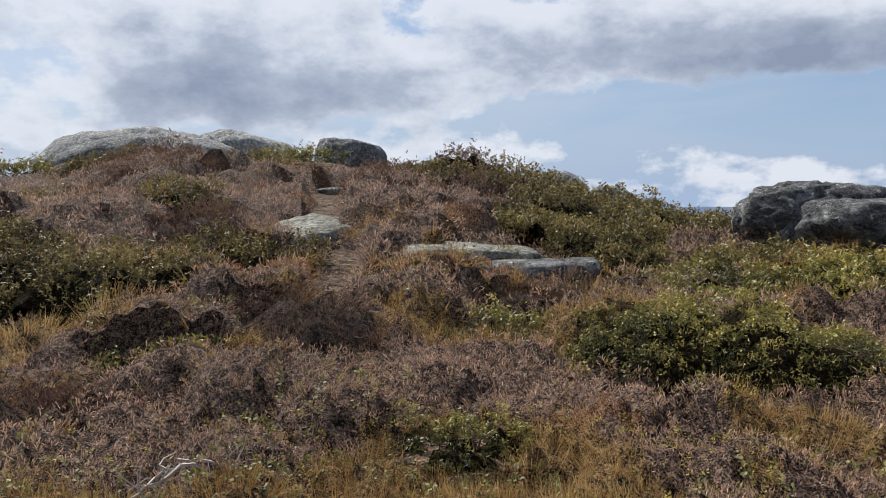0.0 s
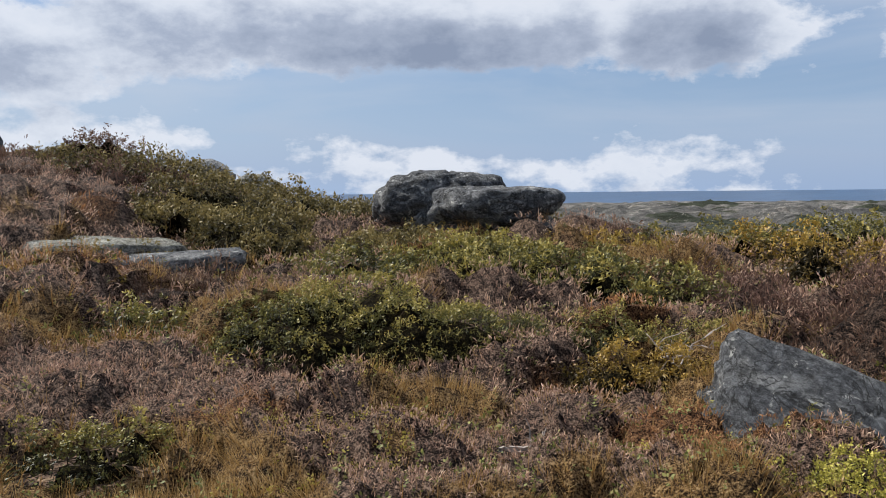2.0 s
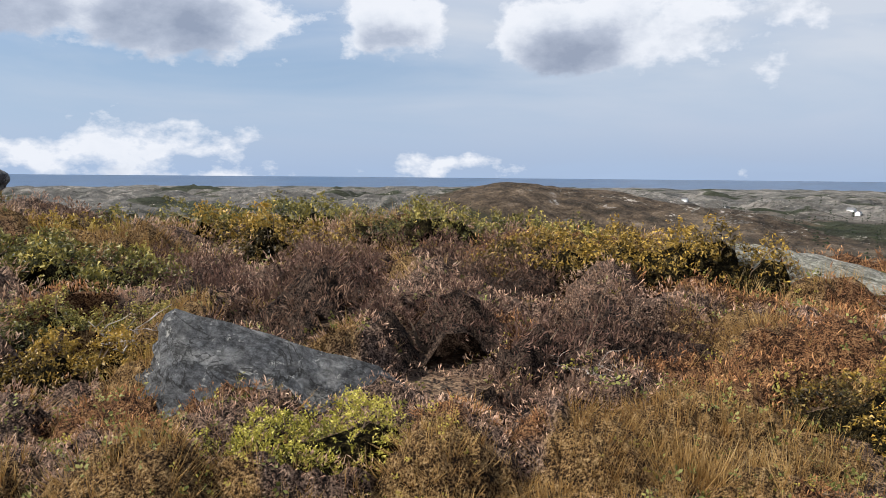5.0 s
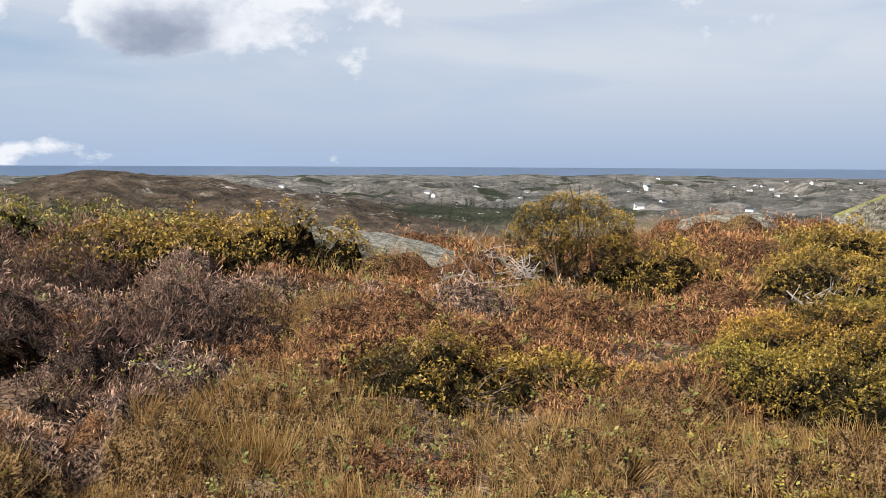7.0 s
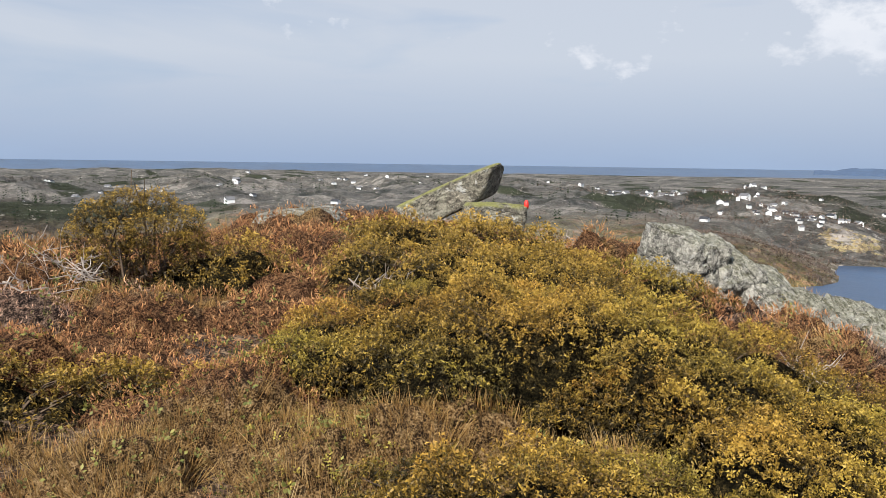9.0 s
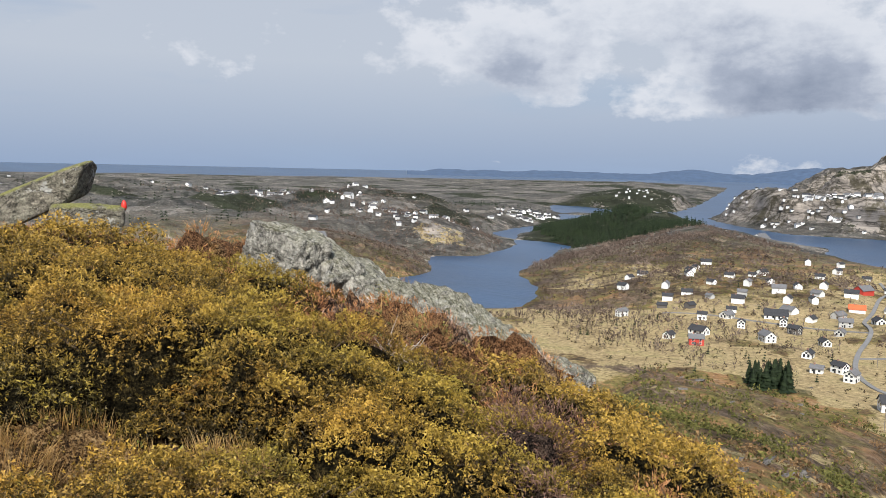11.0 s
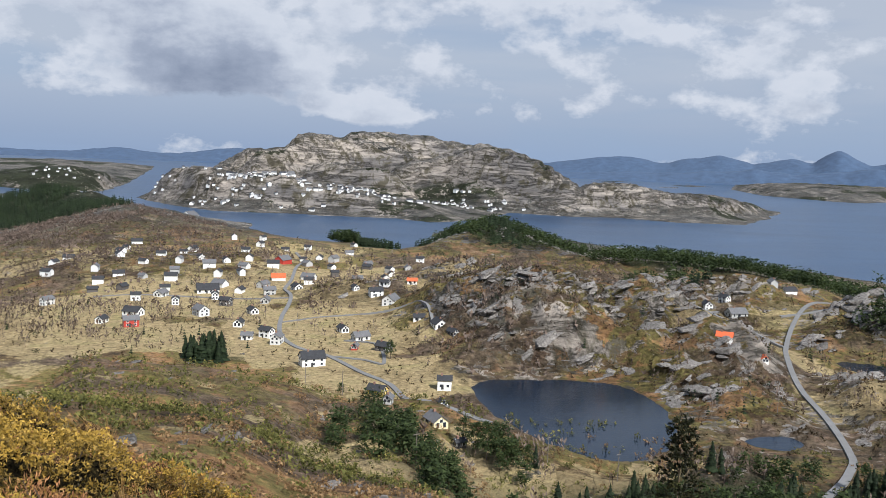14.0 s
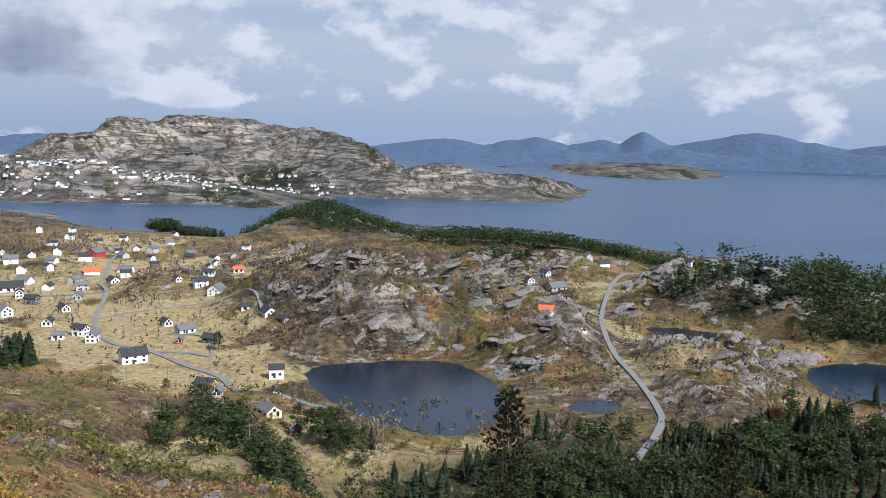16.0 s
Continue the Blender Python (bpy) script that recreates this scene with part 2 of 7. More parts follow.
# tip=0.95 also darkens clefts and brightens crests: painted shade in the needle colour
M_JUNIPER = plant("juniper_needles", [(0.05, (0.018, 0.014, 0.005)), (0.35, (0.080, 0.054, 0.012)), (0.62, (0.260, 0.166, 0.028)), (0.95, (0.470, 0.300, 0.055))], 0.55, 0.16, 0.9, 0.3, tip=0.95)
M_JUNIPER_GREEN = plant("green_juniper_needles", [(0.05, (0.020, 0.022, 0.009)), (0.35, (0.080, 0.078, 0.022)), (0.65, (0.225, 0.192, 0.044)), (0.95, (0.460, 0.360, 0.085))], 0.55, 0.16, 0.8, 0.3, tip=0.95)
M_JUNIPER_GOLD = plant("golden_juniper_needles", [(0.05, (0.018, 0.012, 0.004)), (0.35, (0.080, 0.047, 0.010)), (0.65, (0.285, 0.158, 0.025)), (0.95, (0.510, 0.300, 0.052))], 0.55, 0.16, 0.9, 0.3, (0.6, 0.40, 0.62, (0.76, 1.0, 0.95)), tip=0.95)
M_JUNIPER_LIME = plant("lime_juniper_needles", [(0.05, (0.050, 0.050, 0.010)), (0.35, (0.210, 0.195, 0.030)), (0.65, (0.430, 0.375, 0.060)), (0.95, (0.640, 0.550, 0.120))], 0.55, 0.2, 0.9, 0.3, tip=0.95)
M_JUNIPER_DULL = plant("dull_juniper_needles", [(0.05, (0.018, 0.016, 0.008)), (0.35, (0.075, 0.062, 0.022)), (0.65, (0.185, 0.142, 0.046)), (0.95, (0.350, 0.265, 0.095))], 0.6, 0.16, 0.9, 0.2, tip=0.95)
M_HEATHER = plant("brown_heather", [(0.05, (0.110, 0.066, 0.047)), (0.38, (0.350, 0.212, 0.148)), (0.66, (0.580, 0.380, 0.262)), (0.95, (0.760, 0.580, 0.410))], 0.85, 0.15, 0.35, 0.12)
M_RUST = plant("rusty_heather", [(0.05, (0.070, 0.032, 0.015)), (0.38, (0.235, 0.108, 0.050)), (0.66, (0.460, 0.230, 0.098)), (0.95, (0.680, 0.420, 0.200))], 0.85, 0.15, 0.4, 0.12)
M_STRAW = plant("dry_grass", [(0.05, (0.125, 0.064, 0.021)), (0.35, (0.300, 0.170, 0.054)), (0.65, (0.480, 0.325, 0.130)), (0.95, (0.700, 0.550, 0.330))], 0.75, 0.35, 0.5, 0.15)
M_MOSS = plant("yellow_moss", [(0.05, (0.070, 0.055, 0.010)), (0.5, (0.260, 0.210, 0.035)), (0.95, (0.480, 0.390, 0.090))], 0.7, 0.3, 0.8, 0.2)
M_BERRY = plant("crowberry_leaves", [(0.05, (0.036, 0.043, 0.013)), (0.5, (0.120, 0.128, 0.029)), (0.95, (0.272, 0.246, 0.068))], 0.6, 0.2, 0.8, 0.25)
M_TWIG = paint("dead_twigs", (0.33, 0.28, 0.24), 0.85, 0.3, 20)
M_SLOPE_BROWN = plant("slope_heath", [(0.05, (0.080, 0.052, 0.026)), (0.5, (0.24, 0.148, 0.072)), (0.95, (0.42, 0.28, 0.14))], 0.85, 0.25, 0.05, 0.1)
M_SLOPE_OLIVE = plant("slope_juniper_needles", [(0.05, (0.034, 0.037, 0.012)), (0.5, (0.130, 0.128, 0.036)), (0.95, (0.30, 0.26, 0.075))], 0.7, 0.25, 0.05, 0.15)
M_HEATHER_DARK = plant("dark_heather", [(0.05, (0.030, 0.018, 0.013)), (0.4, (0.105, 0.060, 0.040)), (0.7, (0.21, 0.128, 0.085)), (0.95, (0.34, 0.22, 0.15))], 0.85, 0.15, 0.4, 0.12)
M_RUST_MAUVE = plant("mauve_heather", [(0.05, (0.028, 0.015, 0.011)), (0.4, (0.095, 0.051, 0.037)), (0.7, (0.19, 0.112, 0.082)), (0.95, (0.30, 0.195, 0.145))], 0.85, 0.15, 0.4, 0.12)
# brown needles whose near-black stops put the bush's inner shade into the colour
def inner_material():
    k = Nodes("shaded_inner_needles")
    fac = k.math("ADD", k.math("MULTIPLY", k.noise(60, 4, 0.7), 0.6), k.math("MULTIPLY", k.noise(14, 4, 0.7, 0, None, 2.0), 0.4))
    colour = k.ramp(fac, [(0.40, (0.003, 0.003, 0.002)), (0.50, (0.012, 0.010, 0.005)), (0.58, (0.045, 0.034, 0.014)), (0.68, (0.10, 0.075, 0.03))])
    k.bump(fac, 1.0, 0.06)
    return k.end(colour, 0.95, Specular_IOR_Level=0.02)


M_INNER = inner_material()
M_LIMB = paint("juniper_bark", (0.10, 0.072, 0.05), 0.9, 0.35, 14, 0.01, Specular_IOR_Level=0.1)
def canopy_material(name, deep):
    k = Nodes(name)
    rust, straw = k.attr("rust").outputs["Fac"], k.attr("straw").outputs["Fac"]
    fine, mid = k.noise(75, 3, 0.6), k.noise(16, 4, 0.7, 0, None, 2.0)
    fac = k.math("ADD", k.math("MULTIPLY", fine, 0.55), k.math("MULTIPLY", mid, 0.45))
    # near-black low stops paint the shaded gaps between shoots
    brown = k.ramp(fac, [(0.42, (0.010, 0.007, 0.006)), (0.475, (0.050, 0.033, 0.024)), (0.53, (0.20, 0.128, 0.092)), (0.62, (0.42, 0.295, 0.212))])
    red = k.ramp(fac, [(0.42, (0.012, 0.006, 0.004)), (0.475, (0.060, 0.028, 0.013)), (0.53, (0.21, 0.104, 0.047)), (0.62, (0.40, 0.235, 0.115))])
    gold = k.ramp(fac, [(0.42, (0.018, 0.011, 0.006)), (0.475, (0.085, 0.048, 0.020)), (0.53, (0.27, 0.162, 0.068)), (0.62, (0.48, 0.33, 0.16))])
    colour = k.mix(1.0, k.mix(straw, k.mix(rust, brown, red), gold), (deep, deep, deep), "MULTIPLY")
    k.bump(k.math("ADD", fine, mid), 1.0, 0.06)
    return k.leafy(colour, 0.9, 0.15, 0.1)


M_CANOPY = canopy_material("heather_canopy", 1.0)
# darkened copy for clump interiors, shade put into the colour
M_CANOPY_DARK = canopy_material("heather_canopy_dark", 0.4)
M_ROCK = granite("granite_lichen", (0.20, 0.198, 0.19), (0.42, 0.41, 0.38), (0.06, 0.06, 0.06), (1, 1, 1), 1.3)
M_ROCK_DARK = granite("dark_granite", (0.095, 0.096, 0.098), (0.27, 0.265, 0.25), (0.038, 0.038, 0.04), (1, 1, 1.6), 1.5)
M_ROCK_MOSS = granite("mossy_granite", (0.20, 0.18, 0.14), (0.29, 0.275, 0.21), (0.07, 0.065, 0.05), (1, 1, 3), 1.1, 0.95)
M_ROCK_RIB = granite("rib_granite", (0.30, 0.285, 0.245), (0.42, 0.40, 0.345), (0.09, 0.082, 0.07), (0.5, 4.0, 3.0), 1.1, 0.2)
M_ROCK_PALE = granite("pale_granite", (0.26, 0.245, 0.215), (0.37, 0.355, 0.30), (0.075, 0.07, 0.06), (0.6, 3.0, 3.0), 1.2, 0.12)
# ---- lie of the land ----
EYE_Z = 1.6


def hash2(ix, iy, s):
    h = (ix.astype(np.int64) * 374761393 + iy.astype(np.int64) * 668265263 + s * 974634777) & 0xFFFFFFFF
    h = ((h ^ (h >> 13)) * 1274126177) & 0xFFFFFFFF
    return ((h ^ (h >> 16)) & 0xFFFF) / 65535.0


def vnoise(x, y, s=0):
    """Smooth value noise, -1 to 1, over the plan."""
    fx, fy = np.floor(x), np.floor(y)
    ix, iy, u, v = fx.astype(np.int64), fy.astype(np.int64), x - fx, y - fy
    u, v = u * u * u * (u * (6 * u - 15) + 10), v * v * v * (v * (6 * v - 15) + 10)
    a, b = hash2(ix, iy, s), hash2(ix + 1, iy, s)
    c, d = hash2(ix, iy + 1, s), hash2(ix + 1, iy + 1, s)
    return 2 * ((a * (1 - u) + b * u) * (1 - v) + (c * (1 - u) + d * u) * v) - 1


def fbm(x, y, octaves=4, s=0):
    total, amp, norm = 0, 1.0, 0
    for o in range(octaves):
        total, norm = total + amp * vnoise(x, y, s + o), norm + amp
        x, y, amp = x * 2.03 + 17.1, y * 2.03 + 9.7, amp * 0.5
    return total / norm


def ridged(x, y, octaves=4, s=0):
    total, amp, norm = 0, 1.0, 0
    for o in range(octaves):
        total, norm = total + amp * (1 - np.abs(vnoise(x, y, s + o)) * 2), norm + amp
        x, y, amp = x * 2.1 + 5.3, y * 2.1 + 1.9, amp * 0.5
    return total / norm


def step(a, b, v):
    k = np.clip((v - a) / (b - a), 0, 1)
    return k * k * (3 - 2 * k)


def sea_level(r):
    """The sea: flat near by, lifting gently so that a short sheet still meets the true horizon."""
    return np.where(r > 1500, -103 + 76 * (np.maximum(r - 1500, 0) / 3300) ** 2, -103.0)


MAINLAND = [(323, -502), (300, -545), (310, -600), (355, -660), (385, -700), (415, -760), (450, -885), (490, -1035),
            (595, -1075), (650, -1170), (690, -1390), (620, -1530), (455, -1500), (410, -1365), (306, -1340), (213, -1300),
            (174, -1160), (117, -1025), (67, -995), (20, -945), (-28, -940), (-47, -980), (-70, -1200), (-150, -1400),
            (-225, -1240), (-300, -1080), (-400, -980), (-470, -860), (-520, -740), (-560, -560), (-640, -300), (-760, 1000),
            (-700, 3000), (0, 3600), (1500, 3300), (2700, 2500), (3400, 1600), (3800, 500), (3900, -1000)]
MAINLAND += [(3300, -2300), (2400, -3300), (1500, -3900), (1034, -3784), (878, -3049), (762, -2456), (691, -2077), (791, -2001),
             (966, -2100), (1080, -2116), (849, -1720), (727, -1498), (718, -1277), (693, -1143), (610, -1068), (540, -957),
             (522, -824), (565, -787), (487, -683), (457, -589), (470, -500), (400, -430)]
MOUNTAIN = [(561, -1880), (453, -1711), (318, -1541), (135, -1523), (36, -1500), (-22, -1494), (-79, -1417), (-169, -1517),
            (-277, -1780), (-374, -1720), (-504, -1732), (-612, -1640), (-749, -1632), (-1067, -2115), (-1060, -2450),
            (-900, -2750), (-750, -3200), (200, -3900), (700, -3700), (700, -2900)]
ISLAND = [(-1494, -3425), (-1459, -3043), (-1624, -2706), (-2098, -2931), (-2300, -3400), (-2100, -3900), (-1700, -3900)]
SKERRIES = [(829, -1791, 45, 40), (745, -1750, 35, 30), (-2488, -3524, 90, 60), (-2640, -3470, 70, 60), (-1400, -3650, 120, 50),
            (-1050, -3900, 160, 40), (-2900, -3300, 90, 50), (-1250, -3500, 70, 40)]
LAKE = [(-39, -341), (-62, -345), (-88, -344), (-105, -339), (-114, -308), (-104, -267), (-85, -246), (-67, -250), (-46, -283), (-38, -311)]
POND = [(-229, -392), (-226, -367), (-244, -356), (-256, -338), (-275, -345), (-271, -361), (-256, -379), (-243, -388)]
TARN = [(-254, -297), (-279, -303), (-300, -300), (-310, -270), (-270, -238), (-232, -256)]
BROAD = [(2330, -60), (2500, -180), (2800, -330), (3050, -330), (2900, -150), (2700, -60), (2560, 0)]
POOL = [(-126, -270), (-144, -275), (-150, -268), (-140, -258), (-126, -263)]
LAKE_Z = -91.0


def rounded(outline, rounds=2):
    """The outline with its corners cut, again and again."""
    for _ in range(rounds):
        outline = [(round(a[0] * u + b[0] * (1 - u), 1), round(a[1] * u + b[1] * (1 - u), 1)) for a, b in zip(outline, outline[1:] + outline[:1]) for u in (0.78, 0.22)]
    return outline


HOLLOWS = [rounded(pool) for pool in (LAKE, POND, TARN, POOL)]

# knolls: plan centre, half widths along and across, turn in degrees, height, how craggy
KNOLLS = [(-135, -930, 120, 95, 20, 27, 0.6), (-78, -440, 40, 75, 20, 27, 1.0), (-160, -478, 26, 34, 0, 22, 1.0),
          (-168, -385, 24, 42, -20, 14, 1.0), (-310, -430, 50, 55, 0, 17, 1.0), (-215, -300, 30, 34, 0, 5, 1.0),
          (-235, -520, 60, 45, 0, 15, 0.9), (-420, -560, 70, 60, 0, 17, 0.7), (-60, -570, 40, 40, 0, 13, 0.8),
          (430, -1090, 110, 80, 0, 7, 0.2), (470, -1290, 90, 80, 0, 12, 0.3), (600, -1330, 70, 110, 0, 5, 0.3), (20, -905, 40, 28, 0, 7, 0.2)]
KNOLLS += [(-360, -395, 70, 50, 10, 12, 1.0), (290, -850, 120, 150, 0, 7, 0.4), (170, -640, 90, 60, 0, 8, 0.5), (5, -545, 42, 32, 0, 10, 0.6),
           (620, -920, 70, 80, 30, 13, 0.9), (560, -640, 80, 90, 0, 14, 0.4), (950, -1300, 200, 260, 0, 18, 0.4), (820, -2250, 200, 160, 0, 38, 0.3)]
# far moorland hill, and the bare mountain over the fjord
HILLS = [(860, 375, 150, 120, 0, 51, 0.12), (930, 290, 150, 150, 0, 43, 0.12), (970, 180, 150, 150, 0, 31, 0.12), (990, 60, 160, 140, 0, 16, 0.3)]
DARK_MOOR = [(880, 320, 330, 260, 1.0), (980, 60, 260, 180, 0.9)]
PEAKS = [(-1800, -3250, 350, 300, 0, 26, 0.5)]
# the mountain's crests: how far the front and the back reach, and along each crest compass angle, elevation seen from the hill, range
RIDGES = [(420, 500, [(168.5, -0.9, 2650), (170.6, 0.30, 2650), (176.0, 1.02, 2650), (177.7, 1.74, 2650), (178.5, 1.84, 2650), (182.4, 1.72, 2700), (185.8, 1.28, 2750), (188.9, 0.1, 2700), (191, -1.2, 2600)]),
          (300, 420, [(169.6, -1.6, 2150), (170.5, -0.7, 2150), (171.1, 0.15, 2150), (172.9, 0.42, 2200), (174.1, 1.44, 2280), (174.8, 1.66, 2300), (176.3, 1.50, 2320), (179.2, 1.16, 2350), (181.3, 0.66, 2350), (182.8, -0.2, 2300), (184, -1.2, 2250)]),
          (240, 420, [(179.4, -1.3, 2150), (181.3, -0.25, 2120), (184.3, 0.40, 2080), (185.8, 1.07, 2040), (186.8, 1.26, 2020), (188.9, 0.90, 2000), (190.8, 0.27, 1990), (192.8, -0.93, 1960), (194.2, -2.0, 1930)]),
          (120, 300, [(192.6, -2.6, 1860), (193.6, -1.5, 1880), (194.4, -1.1, 1900), (196.8, -1.07, 1930), (198.8, -1.4, 1960), (202.7, -1.64, 2020), (204.6, -1.87, 2120), (206.2, -2.24, 2280), (207.0, -2.8, 2350)]),
          (140, 200, [(173.8, -1.8, 1960), (175.1, -0.62, 1960), (175.6, -0.32, 1960), (177.7, -0.54, 1950), (180.2, -0.68, 1940), (181.6, -1.7, 1920)]),
          (150, 260, [(161.8, -3.1, 1950), (163.4, -1.9, 1930), (165.1, -1.05, 1880), (167.1, -0.85, 1830), (168.6, -1.2, 1750), (171.6, -1.30, 1700), (173.2, -1.20, 1680), (174.4, -1.8, 1660), (177.7, -2.05, 1640), (180.2, -2.75, 1590), (183.2, -3.1, 1560), (186.4, -3.7, 1530)])]
# the tree-clad knoll and the low shore towards the open fjord: compass angle, steepest view down to its skyline
SHORE_AZ = [178, 181, 182.8, 184.3, 186.6, 187.6, 188.6, 190.5, 192.9, 195.3, 198, 201, 205, 209, 212, 214.5, 218, 221.5, 226, 232]
SHORE_EL = [-6.0, -6.2, -5.95, -5.3, -4.6, -4.2, -4.35, -5.1, -5.9, -6.25, -6.15, -6.2, -6.5, -7.05, -7.85, -8.25, -8.7, -8.95, -8.95, -8.9]

# the near hill: compass angle in degrees, range, height of the ground
NEAR = [(-30, 5, -0.1), (-30, 20, 1.0), (-30, 45, 2.2), (0, 3.5, -0.1), (0, 10, 0.5), (0, 20, 1.5), (2, 36, 3.2), (-12, 46, 3.3),
        (8, 24, 1.3), (14, 10, 0.45), (20, 7, -0.1), (28, 14.5, 0.75), (48, 6.5, -0.1), (52, 15, 0.6), (58, 9.5, 0.4), (70, 6, 0.0), (70, 14, 0.5), (76, 9, 0.25),
        (91, 9.7, 0.15), (100, 4, -0.1), (110, 14, 0.45), (118, 17, 0.45), (125, 16, 0.45), (120, 6, 0.05), (135, 8, 0.0), (135, 18, 0.3),
        (142, 18, -0.9), (154, 15, -2.2)]
NEAR += [(137, 10.4, 0.05), (141, 10.3, -0.25), (146, 10.1, -0.60), (151, 9.9, -1.0), (155, 9.5, -1.3), (150, 5, -0.4), (165, 4.5, -0.7), (165, 12, -4), (185, 3.5, -0.9), (185, 12, -5), (210, 3.5, -0.9), (210, 12, -5), (260, 5, -0.2), (310, 5, 0)]
SLOPES = [(-30, 100, 0), (-30, 300, -30), (0, 60, 3), (0, 120, -8), (0, 400, -60), (25, 30, 0.3), (25, 80, -8), (25, 300, -50),
          (50, 40, -3), (50, 120, -20), (50, 400, -70), (75, 30, -2), (75, 100, -15), (75, 400, -70), (95, 30, -1.6), (95, 100, -13),
          (95, 400, -75), (115, 28, -1), (115, 100, -14), (115, 400, -85), (135, 32, -7), (135, 100, -35), (135, 350, -100), (157, 30, -12), (155, 55, -21)]
SLOPES += [(190, 262, -92), (196, 257, -92), (192, 230, -85), (198, 232, -87), (202, 245, -92), (150, 100, -32), (150, 300, -95), (165, 100, -27), (165, 200, -50), (167, 290, -84), (180, 30, -16), (180, 60, -27), (180, 100, -39), (180, 200, -67),
           (180, 280, -92), (205, 30, -18), (205, 60, -31), (205, 100, -46), (205, 180, -78), (205, 260, -96), (228, 50, -24), (228, 150, -66), (228, 260, -102), (250, 200, -80), (300, 50, -3), (300, 200, -40)]


def polar(az, r):
    return math.sin(radians(az)) * r, math.cos(radians(az)) * r


def hill_height(x, y):
    """The hill under the camera, blended from spot heights."""
    r = np.hypot(x, y)
    k = np.log(1 + r / 3.0) / np.maximum(r, 1e-6)
    u, v = x * k, y * k
    top, low = np.zeros_like(x), np.full_like(x, 1e-12)
    for az, rr, z in NEAR + SLOPES:
        px, py = polar(az, rr)
        kk = math.log(1 + rr / 3.0) / rr
        w = np.exp(-((u - px * kk) ** 2 + (v - py * kk) ** 2) / (0.11 if rr < 25 else 0.26)) + 1e-5 / (0.05 + (u - px * kk) ** 2 + (v - py * kk) ** 2) ** 2
        top, low = top + w * z, low + w
    z = top / low - np.maximum(r - 290, 0) * 0.3
    rough = np.clip((r - 2) / 40, 0, 1)
    return z + 0.07 * fbm(x / 0.9, y / 0.9, 3, 3) * np.clip(r / 4, 0, 1) + (0.25 + 2.6 * step(40, 200, r)) * rough * fbm(x / 14, y / 14, 4, 7)


def patches(items, x, y):
    best = np.zeros_like(x)
    for px, py, a, b, k in items:
        best = np.maximum(best, k * np.exp(-((x - px) / a) ** 2 - ((y - py) / b) ** 2))
    return best


def inside(poly, x, y):
    """Signed distance to a closed outline, positive inside."""
    best, odd = np.full(x.shape, 1e18), np.zeros(x.shape, bool)
    for (ax, ay), (bx, by) in zip(poly, poly[1:] + poly[:1]):
        ex, ey = bx - ax, by - ay
        t = np.clip(((x - ax) * ex + (y - ay) * ey) / (ex * ex + ey * ey), 0, 1)
        best = np.minimum(best, (x - ax - t * ex) ** 2 + (y - ay - t * ey) ** 2)
        if ey:
            odd ^= ((ay > y) != (by > y)) & (x < ax + ex * (y - ay) / ey)
    d = np.sqrt(best)
    return np.where(odd, d, -d)


def bumps(items, x, y, crag):
    """The heights of several knolls together, and how craggy the place is."""
    z, c = np.zeros_like(x), np.zeros_like(x)
    for px, py, a, b, turn, h, k in items:
        co, si = math.cos(radians(turn)), math.sin(radians(turn))
        dx, dy = x - px, y - py
        q = ((dx * co + dy * si) / a) ** 2 + ((dy * co - dx * si) / b) ** 2
        f = np.exp(-np.minimum(q * 0.75, 30) ** 1.25)
        z = np.maximum(z, h * f) + 0.25 * np.minimum(z, h * f)
        c = np.maximum(c, k * np.minimum(f * 1.6, 1))
    return z * (1 + 0.10 * crag), c


def ridges(x, y):
    """The mountain's crests: craggy fronts over a gentler back, and how craggy the place is."""
    r, az = np.hypot(x, y), np.degrees(np.arctan2(x, y)) % 360
    z, c = np.zeros_like(x), np.zeros_like(x)
    near = (az > 158) & (az < 212) & (r > 1350) & (r < 3600)
    if not near.any():
        return z, c
    r, az, px, py = r[near], az[near], x[near], y[near]
    base = sea_level(r) + 11
    top, crag = np.zeros_like(r), np.zeros_like(r)
    for i, (front, back, crest) in enumerate(RIDGES):
        angle, up, out = zip(*crest)
        wav = fbm(px / 120, py / 120, 3, 47 + i)
        far = np.interp(az, angle, out) + 40 * wav
        h = EYE_Z + far * np.tan(np.radians(np.interp(az, angle, up))) - base
        h = h * step(angle[0] - 1.2, angle[0] + 0.3, az) * step(angle[-1] + 1.2, angle[-1] - 0.3, az)
        k = np.clip(1 + (r - far) / (front * (1 + 0.3 * wav)), 0, 1)
        face = 0.28 * step(0, 0.45, k) + 0.52 * step(0.40, 0.68, k) + 0.20 * k
        rise = np.where(r < far, face, np.exp(-((r - far) / back) ** 2))
        top = np.maximum(top, np.maximum(h, 0) * rise)
        crag = np.maximum(crag, np.minimum(np.maximum(h, 0) / 25, 1) * np.minimum(rise * 1.8, 1))
    z[near], c[near] = top, crag
    return z, c


def coast(x, y):
    wob = 14 * fbm(x / 60, y / 60, 3, 31)
    main, mount, isle = inside(MAINLAND, x, y) + wob, inside(MOUNTAIN, x, y) + wob, inside(ISLAND, x, y) + 2 * wob
    for px, py, a, b in SKERRIES:
        isle = np.maximum(isle, (1 - np.hypot((x - px) / a, (y - py) / b)) * 40)
    return main, mount, isle


